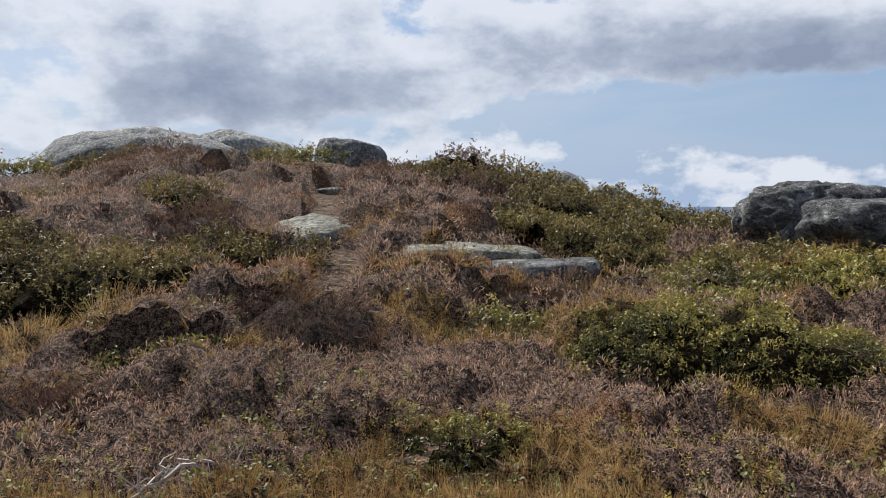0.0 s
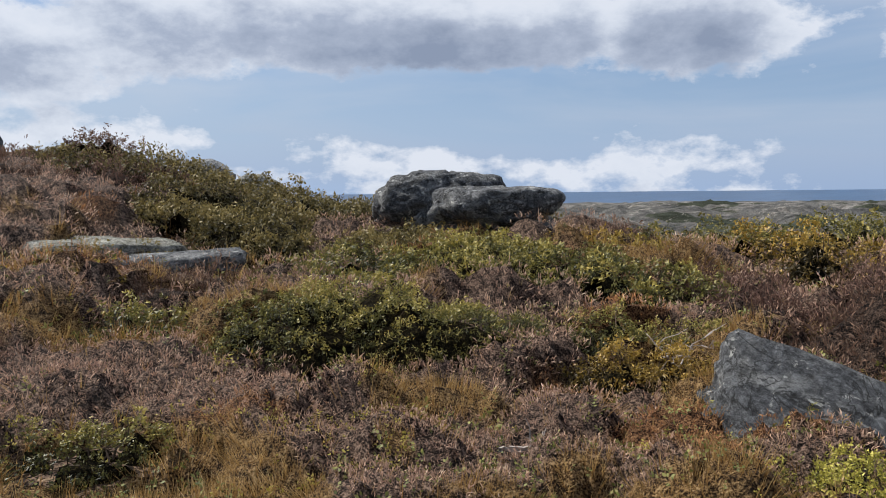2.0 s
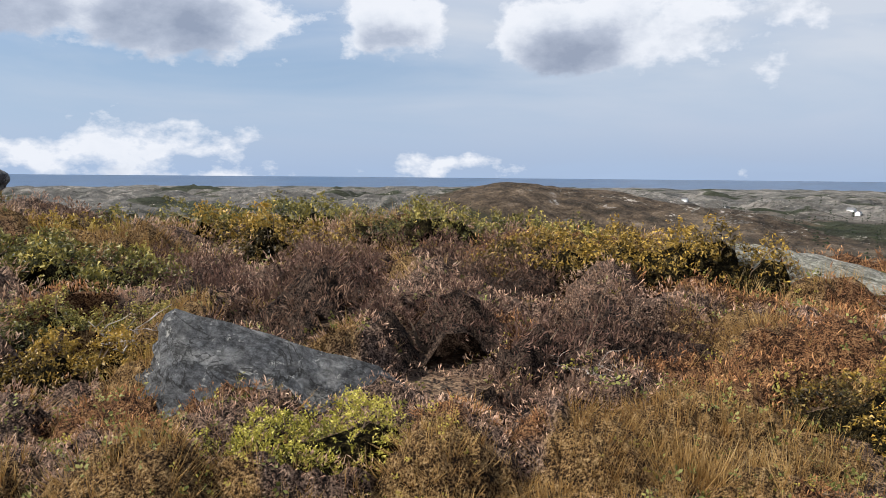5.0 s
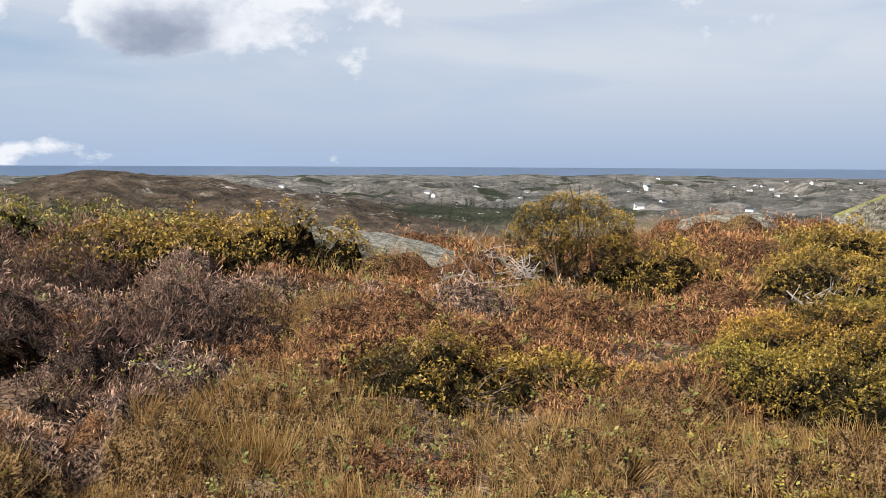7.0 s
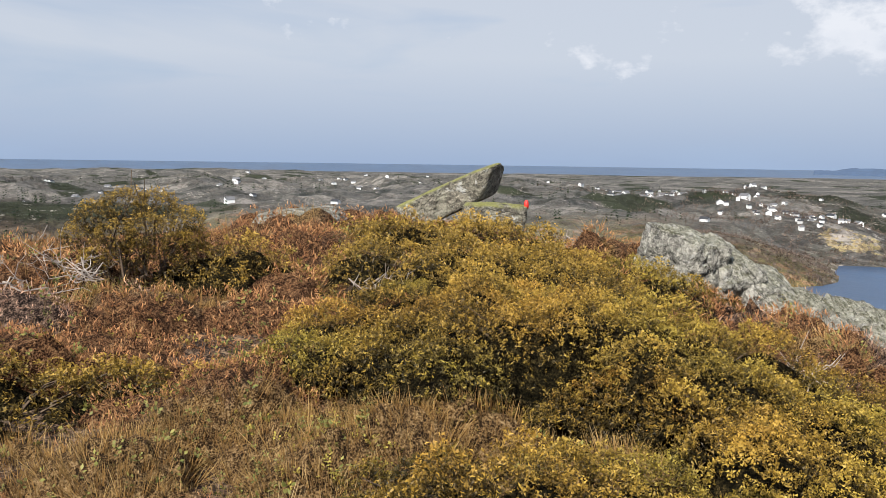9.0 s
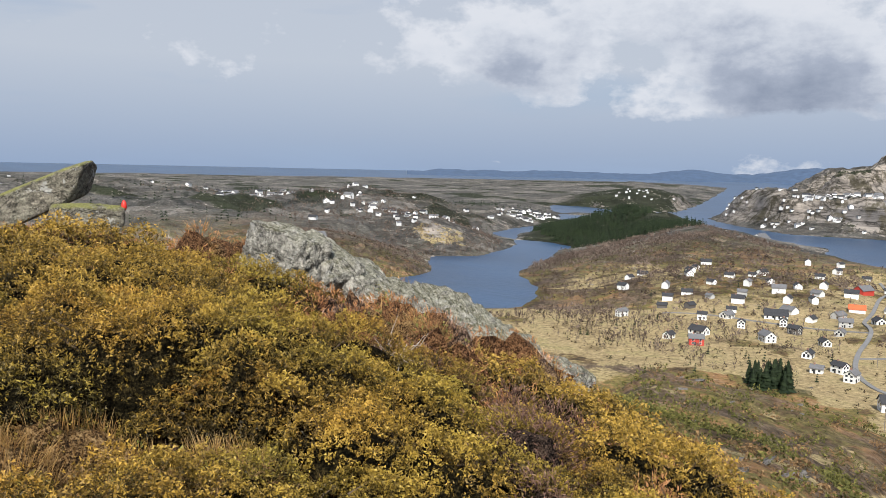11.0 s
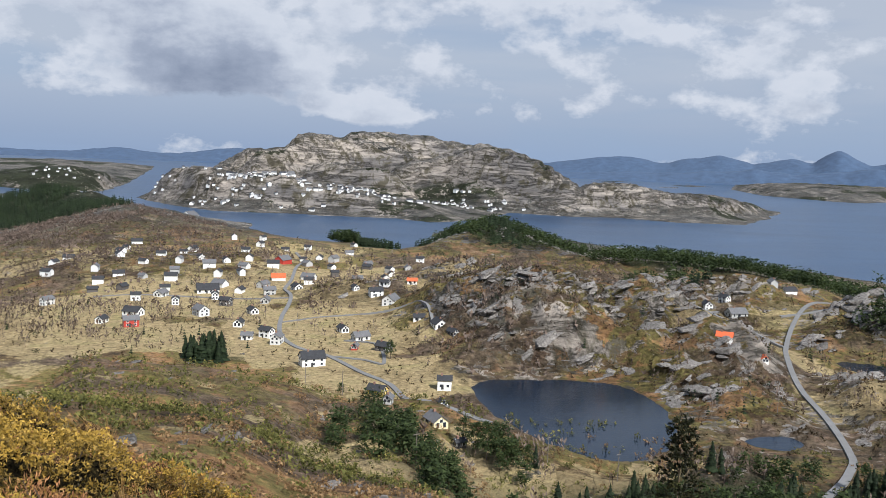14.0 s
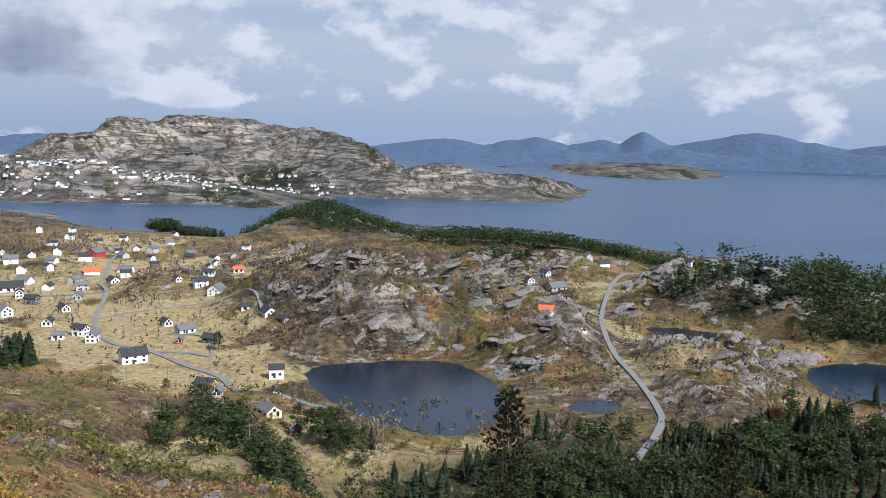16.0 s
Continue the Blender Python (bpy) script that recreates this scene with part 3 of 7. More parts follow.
LANES = [[(-120, -205), (-144, -232), (-157, -252), (-168, -284), (-178, -323), (-191, -362), (-215, -412), (-249, -468), (-286, -508), (-325, -531)],
         [(-40, -278), (-14, -300), (-5, -330), (8, -350), (24, -378), (41, -396), (52, -425), (57, -470), (58, -525), (66, -560), (66, -600), (68, -650), (67, -690), (80, -760)],
         [(24, -378), (8, -372), (-2, -365), (2, -400), (18, -412)], [(-215, -412), (-195, -440), (-185, -470), (-205, -478)], [(56, -455), (20, -475), (-20, -470), (-28, -430)],
         [(58, -525), (90, -530), (130, -530), (180, -520)], [(-325, -531), (-290, -490), (-240, -470)]]


def off_road(x, y):
    """0 on the two main roads, 1 well away from them."""
    out = np.ones_like(x)
    m = (np.abs(x + 110) < 260) & (y < -180) & (y > -800)
    if m.any():
        px, py, best = x[m], y[m], np.full(int(m.sum()), 1e9)
        for line in LANES[:2]:
            for (ax, ay), (bx, by) in zip(line, line[1:]):
                ex, ey = bx - ax, by - ay
                t = np.clip(((px - ax) * ex + (py - ay) * ey) / (ex * ex + ey * ey), 0, 1)
                best = np.minimum(best, np.hypot(px - ax - t * ex, py - ay - t * ey))
        out[m] = step(4, 24, best)
    return out


def far_height(x, y):
    """Sea bed, shores, village plain, moors and mountain. Also how craggy it is."""
    r = np.hypot(x, y)
    main, mount, isle = coast(x, y)
    sd = np.maximum(np.maximum(main, mount), isle)
    rough = ridged(x / 70, y / 70, 5, 11)
    fine = ridged(x / 24, y / 24, 4, 15)
    south = step(200, -150, y) * step(900, 300, r)
    plain = -103 + 11 * step(0, 130, sd) + np.where(sd < 0, np.maximum(sd, -60) * 0.3, np.minimum(sd, 10) * 0.15)
    right = step(20, -60, x) * step(-120, -220, y) * step(1300, 900, r)
    moor = step(500, 1100, r) * (y > -1250) * step(0, 300, main)
    rolling = fbm(x / 210, y / 210, 4, 21)
    hum = (8.0 * np.clip(rough, 0, 1) + 3 * fine) * right + (22 - 13 * step(2300, 3400, r)) * moor * (np.clip(rolling + 0.35, 0, 2) + 0.35 * np.clip(ridged(x / 160, y / 160, 4, 27), 0, 1)) + 1.6 * fbm(x / 40, y / 40, 3, 23) + moor * (7 * ridged(x / 55, y / 55, 3, 29) + 26 * step(900, 1500, r) * step(3300, 2400, r) * np.clip(ridged(x / 260, y / 260, 3, 28), 0, 1))
    calm = off_road(x, y)
    hum = hum * calm * (1 - 0.75 * patches(DARK_MOOR, x, y))
    moor_lift = moor * (14 - 10 * step(1200, 2400, r)) + (sea_level(r) + 103)
    k1, c1 = bumps(KNOLLS, x, y, rough + 0.6 * fine)
    k2, c2 = bumps(HILLS, x, y, rough)
    k3, c3 = bumps(PEAKS, x, y, rough)
    kr, cr_ = ridges(x, y)
    k3, c3 = np.maximum(k3, kr), np.maximum(c3, cr_)
    crag = np.maximum(np.maximum(c1, c2), np.maximum(0.74 * c3, 0.8 * right * np.clip(rough * 2, 0, 1)))
    ledge = k3 / 15 + 0.6 * fbm(x / 190, y / 190, 3, 43) + (x * 0.55 + y * 0.2) / 160
    k3 = np.where(k3 > 8, k3 + 0.55 * c3 * 15 * (np.floor(ledge) + step(0.30, 0.70, ledge - np.floor(ledge)) - ledge), k3)
    near_shore = step(-5, 45, sd)
    z = plain + moor_lift + (hum + k1 + k2) * near_shore + k3 * step(0, 90, sd)
    z += near_shore * calm * (c1 * (3.0 * fine) + c2 * (5 * rough + 2 * fine) + c3 * (3.0 * rough + 5.5 * fine) + c3 * 4 * fbm(x / 130, y / 130, 3, 41) - c3 * step(15, 60, k3) * 22 * np.maximum(0, ridged((x + 0.3 * y) / 75, y / 330, 3, 55) - 0.45))
    z = np.where(inside(BROAD, x, y) + 25 * fbm(x / 120, y / 120, 3, 44) > 0, sea_level(r) - 4, z)
    az = np.degrees(np.arctan2(x, y)) % 360
    cap = EYE_Z + r * np.tan(np.radians(np.interp(az, SHORE_AZ, SHORE_EL))) + 2.0 * fbm(x / 30, y / 30, 3, 49)
    shore = (az > 178) & (az < 232) & (r > 560) & (r < 1400)
    z = np.where(shore, np.minimum(z, np.maximum(cap, -101.5 + np.minimum(sd, 0) * 0.3)), z)
    return z, crag, sd


def land(x, y):
    """Ground height, cragginess and distance from the shore over the whole plan."""
    x, y = np.asarray(x, float), np.asarray(y, float)
    near = hill_height(x, y)
    z, crag, sd = far_height(x, y)
    r = np.hypot(x, y)
    d = near - z
    k = 6.0
    near_w = np.clip(0.5 + 0.5 * d / k, 0, 1)
    out = z * (1 - near_w) + near * near_w + k * 0.5 * near_w * (1 - near_w)
    out = np.where(r < 60, near, out)
    for pool in HOLLOWS:
        px, py = zip(*pool)
        m = (x > min(px) - 45) & (x < max(px) + 45) & (y > min(py) - 45) & (y < max(py) + 45)
        if m.any():
            d = inside(pool, x[m], y[m]) + 1.8 * fbm(x[m] / 7, y[m] / 7, 3, 53)
            out[m] = np.minimum(out[m], LAKE_Z + np.where(d > 0, -0.35 * np.minimum(d, 4), 0.25 - 0.16 * d) + np.maximum(-d - 18, 0))
    return out, np.where(near_w > 0.5, 0, crag), np.where(near_w > 0.5, 500, sd), near_w


def ground(x, y):
    return float(land(np.array([x]), np.array([y]))[0][0])

# ---- the ground, one sheet to the horizon ----
def mesh_of(name, v, f, material=None, smooth=False):
    """A mesh from arrays of corners and triangles or quads."""
    v, f = np.asarray(v, np.float32), np.asarray(f, np.int32)
    me = bpy.data.meshes.new(name)
    k = f.shape[1]
    me.vertices.add(len(v)), me.loops.add(f.size), me.polygons.add(len(f))
    me.vertices.foreach_set("co", v.ravel())
    me.loops.foreach_set("vertex_index", f.ravel())
    me.polygons.foreach_set("loop_start", np.arange(0, f.size, k, dtype=np.int32))
    me.polygons.foreach_set("use_smooth", np.full(len(f), smooth))
    me.update(calc_edges=True)
    if material:
        me.materials.append(material)
    return me


def grid_faces(rows, cols, closed):
    i, j = np.meshgrid(np.arange(rows - 1), np.arange(cols if closed else cols - 1), indexing="ij")
    n = (j + 1) % cols
    return np.stack([i * cols + j, i * cols + n, (i + 1) * cols + n, (i + 1) * cols + j], -1).reshape(-1, 4)


def land_material():
    k = Nodes("heath_and_fields")
    field, crag, soil = k.attr("field").outputs["Fac"], k.attr("crag").outputs["Fac"], k.attr("soil").outputs["Fac"]
    wood = k.attr("wood").outputs["Fac"]
    n2, n3, n4 = k.noise(0.045, 8, 0.72, 0.5, None, 2.0), k.noise(0.42, 7, 0.75, 0.2, None, 5.0), k.noise(0.016, 5, 0.6, 0.4, None, 8.0)
    heath = k.ramp(n2, [(0.34, (0.056, 0.042, 0.024)), (0.43, (0.150, 0.098, 0.050)), (0.47, (0.150, 0.130, 0.044)), (0.52, (0.200, 0.156, 0.058)), (0.555, (0.300, 0.165, 0.074)), (0.61, (0.270, 0.170, 0.090)), (0.66, (0.44, 0.325, 0.180))])
    scrub = k.ramp(k.noise(0.22, 7, 0.75, 0.2, None, 12.0), [(0.36, (0.034, 0.026, 0.018)), (0.48, (0.110, 0.078, 0.056)), (0.62, (0.20, 0.148, 0.110))])
    heath = k.mix(k.ramp(n4, [(0.50, 0.0), (0.58, 0.85)]), heath, scrub)
    # moor cover, greyed and cooled with range: distance haze partly painted in
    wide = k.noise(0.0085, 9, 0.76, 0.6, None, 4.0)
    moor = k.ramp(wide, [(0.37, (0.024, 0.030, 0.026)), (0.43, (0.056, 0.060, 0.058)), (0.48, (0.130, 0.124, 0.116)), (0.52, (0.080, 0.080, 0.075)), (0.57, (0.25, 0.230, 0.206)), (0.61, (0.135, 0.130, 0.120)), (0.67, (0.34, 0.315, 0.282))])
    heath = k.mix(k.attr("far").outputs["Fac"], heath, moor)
    moorland = k.ramp(k.noise(0.05, 8, 0.75, 0.3, None, 17.0), [(0.38, (0.028, 0.022, 0.015)), (0.48, (0.070, 0.050, 0.033)), (0.56, (0.110, 0.078, 0.050)), (0.66, (0.20, 0.155, 0.115))])
    heath = k.mix(k.attr("moorland").outputs["Fac"], heath, moorland)
    straw = k.ramp(n2, [(0.36, (0.24, 0.180, 0.090)), (0.5, (0.39, 0.300, 0.160)), (0.62, (0.32, 0.265, 0.125))])
    f = k.ramp(k.math("ADD", field, k.math("MULTIPLY", k.math("SUBTRACT", n2, 0.5), 1.1)), [(0.44, 0.0), (0.50, 1.0)])
    colour = k.mix(f, heath, straw)
    colour = k.mix(k.ramp(k.math("ADD", wood, k.math("MULTIPLY", k.math("SUBTRACT", n3, 0.5), 0.8)), [(0.4, 0.0), (0.6, 0.9)]), colour, (0.026, 0.032, 0.015))
    colour = k.mix(1.0, colour, k.ramp(n3, [(0.34, 0.30), (0.46, 0.82), (0.55, 1.05), (0.66, 1.5)]), "MULTIPLY")
    s1 = k.noise(0.045, 8, 0.70, 0.7, (0.35, 1.0, 3.4, 0, 24, 20), 3.0)
    stone = k.ramp(s1, [(0.34, (0.130, 0.120, 0.112)), (0.43, (0.210, 0.192, 0.176)), (0.50, (0.270, 0.246, 0.224)), (0.60, (0.330, 0.302, 0.272)), (0.72, (0.24, 0.218, 0.198))])
    cleft = k.math("ABSOLUTE", k.math("SUBTRACT", k.noise(0.016, 9, 0.68, 1.1, (0.5, 1.0, 2.6, 0, 24, 20), 9.0), 0.5))
    stone = k.mix(k.ramp(cleft, [(0.004, 0.8), (0.020, 0.0)]), stone, (0.040, 0.038, 0.030))
    stone = k.mix(1.0, stone, k.ramp(k.noise(0.0045, 7, 0.6, 0.8, (0.7, 1, 2.2, 0, 20, 15), 15.0), [(0.40, (0.56, 0.57, 0.60)), (0.50, (1.05, 1.03, 1.0)), (0.60, (1.38, 1.32, 1.23))]), "MULTIPLY")
    stone = k.mix(k.ramp(k.noise(0.035, 9, 0.75, 0.6, (1, 1, 0.4), 11.0), [(0.43, 0.85), (0.50, 0.0)]), stone, (0.070, 0.062, 0.038))
    geo = k.n.new("ShaderNodeNewGeometry")
    sep = k.n.new("ShaderNodeSeparateXYZ")
    k.l.new(geo.outputs["Normal"], sep.inputs[0])
    steep = k.ramp(sep.outputs[2], [(0.66, 0.60), (0.95, 0.0)])
    rockiness = k.math("ADD", k.math("MULTIPLY", crag, k.math("ADD", steep, 0.40)), k.math("MULTIPLY", k.math("ADD", k.math("SUBTRACT", k.noise(0.16, 8, 0.72, 0.6, None, 6.0), 0.5), k.math("MULTIPLY", k.math("SUBTRACT", k.noise(0.025, 4, 0.6, 0.5, None, 14.0), 0.5), 0.8)), 2.7))
    colour = k.mix(k.ramp(rockiness, [(0.62, 0.0), (0.66, 1.0)]), colour, stone)
    dirt = k.ramp(k.noise(9.0, 8, 0.75), [(0.34, (0.020, 0.013, 0.009)), (0.48, (0.085, 0.052, 0.034)), (0.56, (0.16, 0.105, 0.065)), (0.70, (0.30, 0.21, 0.13))])
    colour = k.mix(soil, colour, dirt)
    k.bump(k.math("ADD", k.math("MULTIPLY", n3, 0.5), k.math("MULTIPLY", k.math("ADD", k.math("MULTIPLY", s1, 3.0), k.ramp(cleft, [(0.0, 0.0), (0.04, 1.0)])), k.ramp(crag, [(0.3, 0.08), (0.7, 1.0)]))), 1.0, 3.0)
    return k.end(colour, 0.95, Specular_IOR_Level=0.15)


FIELDS = [(250, -690, 140, 110, 0.42), (330, -860, 110, 110, 0.36), (40, -430, 60, 70, 0.9), (25, -470, 30, 90, 0.9), (-5, -340, 40, 30, 0.9), (-40, -560, 35, 60, 1.0), (130, -420, 70, 40, 0.8), (80, -600, 90, 70, 0.55),
          (-190, -300, 30, 26, 0.8), (-185, -440, 30, 60, 0.7), (-20, -200, 26, 60, 0.75), (-250, -470, 40, 40, 0.5), (220, -470, 100, 60, 0.4), (-120, -500, 12, 45, 1.0),
          (120, -520, 120, 130, 0.5), (60, -760, 120, 110, 0.45), (600, -860, 50, 40, 0.7), (-60, -225, 50, 25, 0.6)]
WOODS = [(-370, -385, 80, 50, 0.8), (-300, -710, 90, 60, 1.0), (-400, -580, 90, 80, 1.0), (500, -1150, 130, 120, 1.2), (610, -1330, 80, 150, 1.2), (20, -905, 40, 28, 1.2), (-140, -940, 100, 110, 0.55),
         (-330, -470, 60, 70, 0.6), (-110, -190, 110, 45, 0.9), (-15, -205, 22, 40, 0.6), (66, -371, 9, 7, 0.7), (900, -1250, 180, 160, 0.6), (720, 330, 60, 130, 0.5),
         (1050, -90, 200, 160, 0.8), (820, -2200, 260, 200, 1.0), (-120, -1900, 120, 60, 0.9), (-330, -1840, 90, 40, 0.7), (-210, -170, 70, 60, 0.8), (-300, -350, 60, 40, 0.5)]

GROVES = [(-370, -385, 60, 35, 1.0), (-330, -330, 40, 25, 0.9), (-275, -770, 45, 30, 1.2), (-320, -700, 55, 40, 1.2), (-370, -640, 50, 45, 1.2), (-400, -560, 50, 50, 1.2), (-455, -500, 60, 60, 1.1), (-340, -480, 50, 30, 0.8), (-230, -720, 50, 30, 1.2), (-285, -425, 22, 16, 1), (-300, -385, 30, 10, 1), (-345, -430, 35, 40, 0.8)]
GROVES += [(-140, -830, 70, 60, 0.8), (-110, -950, 80, 80, 0.8), (430, -1060, 110, 70, 1.2), (520, -1180, 80, 90, 1.2), (600, -1300, 70, 130, 1), (470, -1290, 70, 60, 1.2), (20, -905, 38, 26, 1.2), (15, -912, 34, 22, 1.2), (25, -900, 34, 22, 1.2), (20, -905, 36, 24, 1.2), (-200, -560, 30, 30, 0.8), (60, -1900, 0.1, 0.1, 0)]



M_LAND = land_material()
angles = np.radians(np.concatenate([np.arange(40, 158, 0.5), np.arange(158, 226, 0.19), np.arange(226, 238, 0.5), np.arange(238, 400, 2.0)]))
reach = np.concatenate([[0.01], np.geomspace(0.5, 55, 34)[:-1], np.geomspace(55, 900, 150)[:-1], np.geomspace(900, 1420, 26)[:-1], np.geomspace(1420, 2800, 120)[:-1], np.geomspace(2800, 4950, 30)])
GX, GY = np.sin(angles)[None, :] * reach[:, None], np.cos(angles)[None, :] * reach[:, None]
gz, gcrag, gsd, gnear = land(GX.ravel(), GY.ravel())
flat_x, flat_y = GX.ravel(), GY.ravel()
gr = np.hypot(flat_x, flat_y)
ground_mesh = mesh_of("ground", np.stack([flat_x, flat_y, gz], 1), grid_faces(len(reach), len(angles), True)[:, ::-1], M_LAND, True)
shore_rock = step(14, 3, gsd) * step(-4, 2, gsd) * 0.95 * (gr > 300)
brown = patches(DARK_MOOR, flat_x, flat_y)
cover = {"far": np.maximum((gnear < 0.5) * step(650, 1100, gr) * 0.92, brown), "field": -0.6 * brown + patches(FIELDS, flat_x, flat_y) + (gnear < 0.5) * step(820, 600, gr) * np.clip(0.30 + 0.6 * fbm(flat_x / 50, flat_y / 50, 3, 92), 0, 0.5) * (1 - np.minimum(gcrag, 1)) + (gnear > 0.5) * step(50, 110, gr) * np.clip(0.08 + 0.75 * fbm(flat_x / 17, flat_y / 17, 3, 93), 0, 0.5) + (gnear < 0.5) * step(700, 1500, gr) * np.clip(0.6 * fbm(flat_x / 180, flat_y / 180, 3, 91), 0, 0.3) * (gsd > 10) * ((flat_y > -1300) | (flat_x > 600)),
         "crag": np.maximum(gcrag, shore_rock) + 0.34 * (gnear > 0.5) * step(40, 70, gr) + (gnear < 0.5) * (0.2 + 0.34 * step(600, 1200, gr)),
         "soil": step(70, 40, gr), "moorland": np.minimum(1.3 * brown, 1), "wood": 0.10 * brown + np.maximum(patches(WOODS, flat_x, flat_y), patches(GROVES[:-1], flat_x, flat_y)) + (gnear < 0.5) * step(700, 1300, gr) * np.clip(3.0 * fbm(flat_x / 110, flat_y / 110, 4, 95) - 0.45, 0, 0.95)}
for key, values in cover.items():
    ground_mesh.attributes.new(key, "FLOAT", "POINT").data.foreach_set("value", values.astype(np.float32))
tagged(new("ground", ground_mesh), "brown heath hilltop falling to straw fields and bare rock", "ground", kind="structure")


def water_material(name, deep, ripple, rough, gloss):
    k = Nodes(name)
    n = k.math("ADD", k.noise(ripple, 4, 0.6, 0.2, (1, 2.2, 1)), k.noise(ripple * 0.13, 4, 0.6, 0.3, (1, 2.5, 1)))
    k.bump(n, 0.35, 0.12 / ripple)
    wide = k.ramp(k.noise(0.004, 5, 0.6, 0.5, (1, 3, 1)), [(0.35, tuple(c * 0.8 for c in deep)), (0.65, tuple(c * 1.25 for c in deep))])
    return k.end(wide, rough, IOR=1.33, Specular_IOR_Level=gloss)


M_SEA = water_material("sea_water", (0.022, 0.055, 0.115), 0.12, 0.3, 0.34)
M_LAKE = water_material("lake_water", (0.006, 0.015, 0.030), 0.5, 0.05, 0.42)
sea_a = np.radians(np.arange(0, 360, 1.5))
sea_r = np.concatenate([[300, 450, 600, 800, 1000, 1250, 1500], np.linspace(1600, 4960, 60)])
SX, SY = np.sin(sea_a)[None, :] * sea_r[:, None], np.cos(sea_a)[None, :] * sea_r[:, None]
sz_all = sea_level(np.hypot(SX, SY))
tagged(new("water", mesh_of("sea", np.stack([SX, SY, sz_all], -1).reshape(-1, 3), grid_faces(len(sea_r), len(sea_a), True)[:, ::-1], M_SEA, True)),
       "calm blue-grey fjord and open sea", "water", kind="structure")
for outline in HOLLOWS:
    bm = bmesh.new()
    cx, cy = np.mean([p[0] for p in outline]), np.mean([p[1] for p in outline])
    bm.faces.new([bm.verts.new((cx + (px - cx) * 1.06, cy + (py - cy) * 1.06, LAKE_Z)) for px, py in outline])
    bmesh.ops.recalc_face_normals(bm, faces=bm.faces)
    if bm.faces[:][0].normal.z < 0:
        bmesh.ops.reverse_faces(bm, faces=bm.faces[:])
    me = bpy.data.meshes.new("lake")
    bm.to_mesh(me), bm.free()
    me.materials.append(M_LAKE)
    tagged(new("water_lake", me), "still dark lake reflecting the banks", "lake", kind="structure")

# far coast behind the fjord: hill ranges, distance haze put into their blue colour
M_FAR_HAZE = paint("hazed_hills", (0.048, 0.080, 0.140), 1.0, 0.22, 0.03)
def far_range(r0, r1, az0, az1, peaks, base, rough, seed):
    a = np.radians(np.arange(az0, az1, 0.2))
    t = np.linspace(0, 1, 9)
    deg = np.degrees(a)
    crest = np.full(len(a), base)
    for az, w, el in peaks:
        crest = np.maximum(crest, base + (el - base) * np.exp(-np.abs((deg - az) / w) ** 1.35))
    crest = crest + rough * fbm(deg / 1.6, deg * 0 + seed, 4, seed)
    r = r0 + (r1 - r0) * t
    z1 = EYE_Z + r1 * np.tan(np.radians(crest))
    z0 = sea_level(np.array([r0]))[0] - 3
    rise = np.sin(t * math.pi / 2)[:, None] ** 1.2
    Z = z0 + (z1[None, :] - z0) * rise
    Z = Z + 6 * fbm(deg[None, :] * 1.3 + 0 * Z, t[:, None] * 6 + 0 * Z, 3, seed + 4) * rise * (1 - rise) * 3
    X, Y = np.sin(a)[None, :] * r[:, None], np.cos(a)[None, :] * r[:, None]
    return mesh_of("hills", np.stack([X, Y, Z], -1).reshape(-1, 3), grid_faces(9, len(a), False)[:, ::-1], M_FAR_HAZE, True)


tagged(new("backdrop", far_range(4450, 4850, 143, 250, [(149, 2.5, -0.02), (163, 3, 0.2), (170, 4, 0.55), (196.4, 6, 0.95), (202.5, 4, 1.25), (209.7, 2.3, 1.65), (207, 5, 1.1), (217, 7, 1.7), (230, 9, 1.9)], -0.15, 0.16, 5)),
       "hill range across the sea, coloured blue for haze", "hills", kind="structure")
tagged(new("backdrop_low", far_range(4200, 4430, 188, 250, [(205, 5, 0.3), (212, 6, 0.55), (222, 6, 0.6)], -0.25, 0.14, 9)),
       "low coast in the same haze-blue colour before the hills", "hills", kind="structure")

# ---- helpers for things ----
def part(name, me, parent, label=""):
    ob = new(name, me)
    ob.parent = parent
    return tagged(ob, label)


def thing(name, x, y, z, label, category, group="", turn=0.0, kind=""):
    ob = new(name)
    ob.empty_display_size = 0.2
    ob.matrix_basis = pose(x, y, z, 0, 0, turn)
    return tagged(ob, label, category, group, kind)


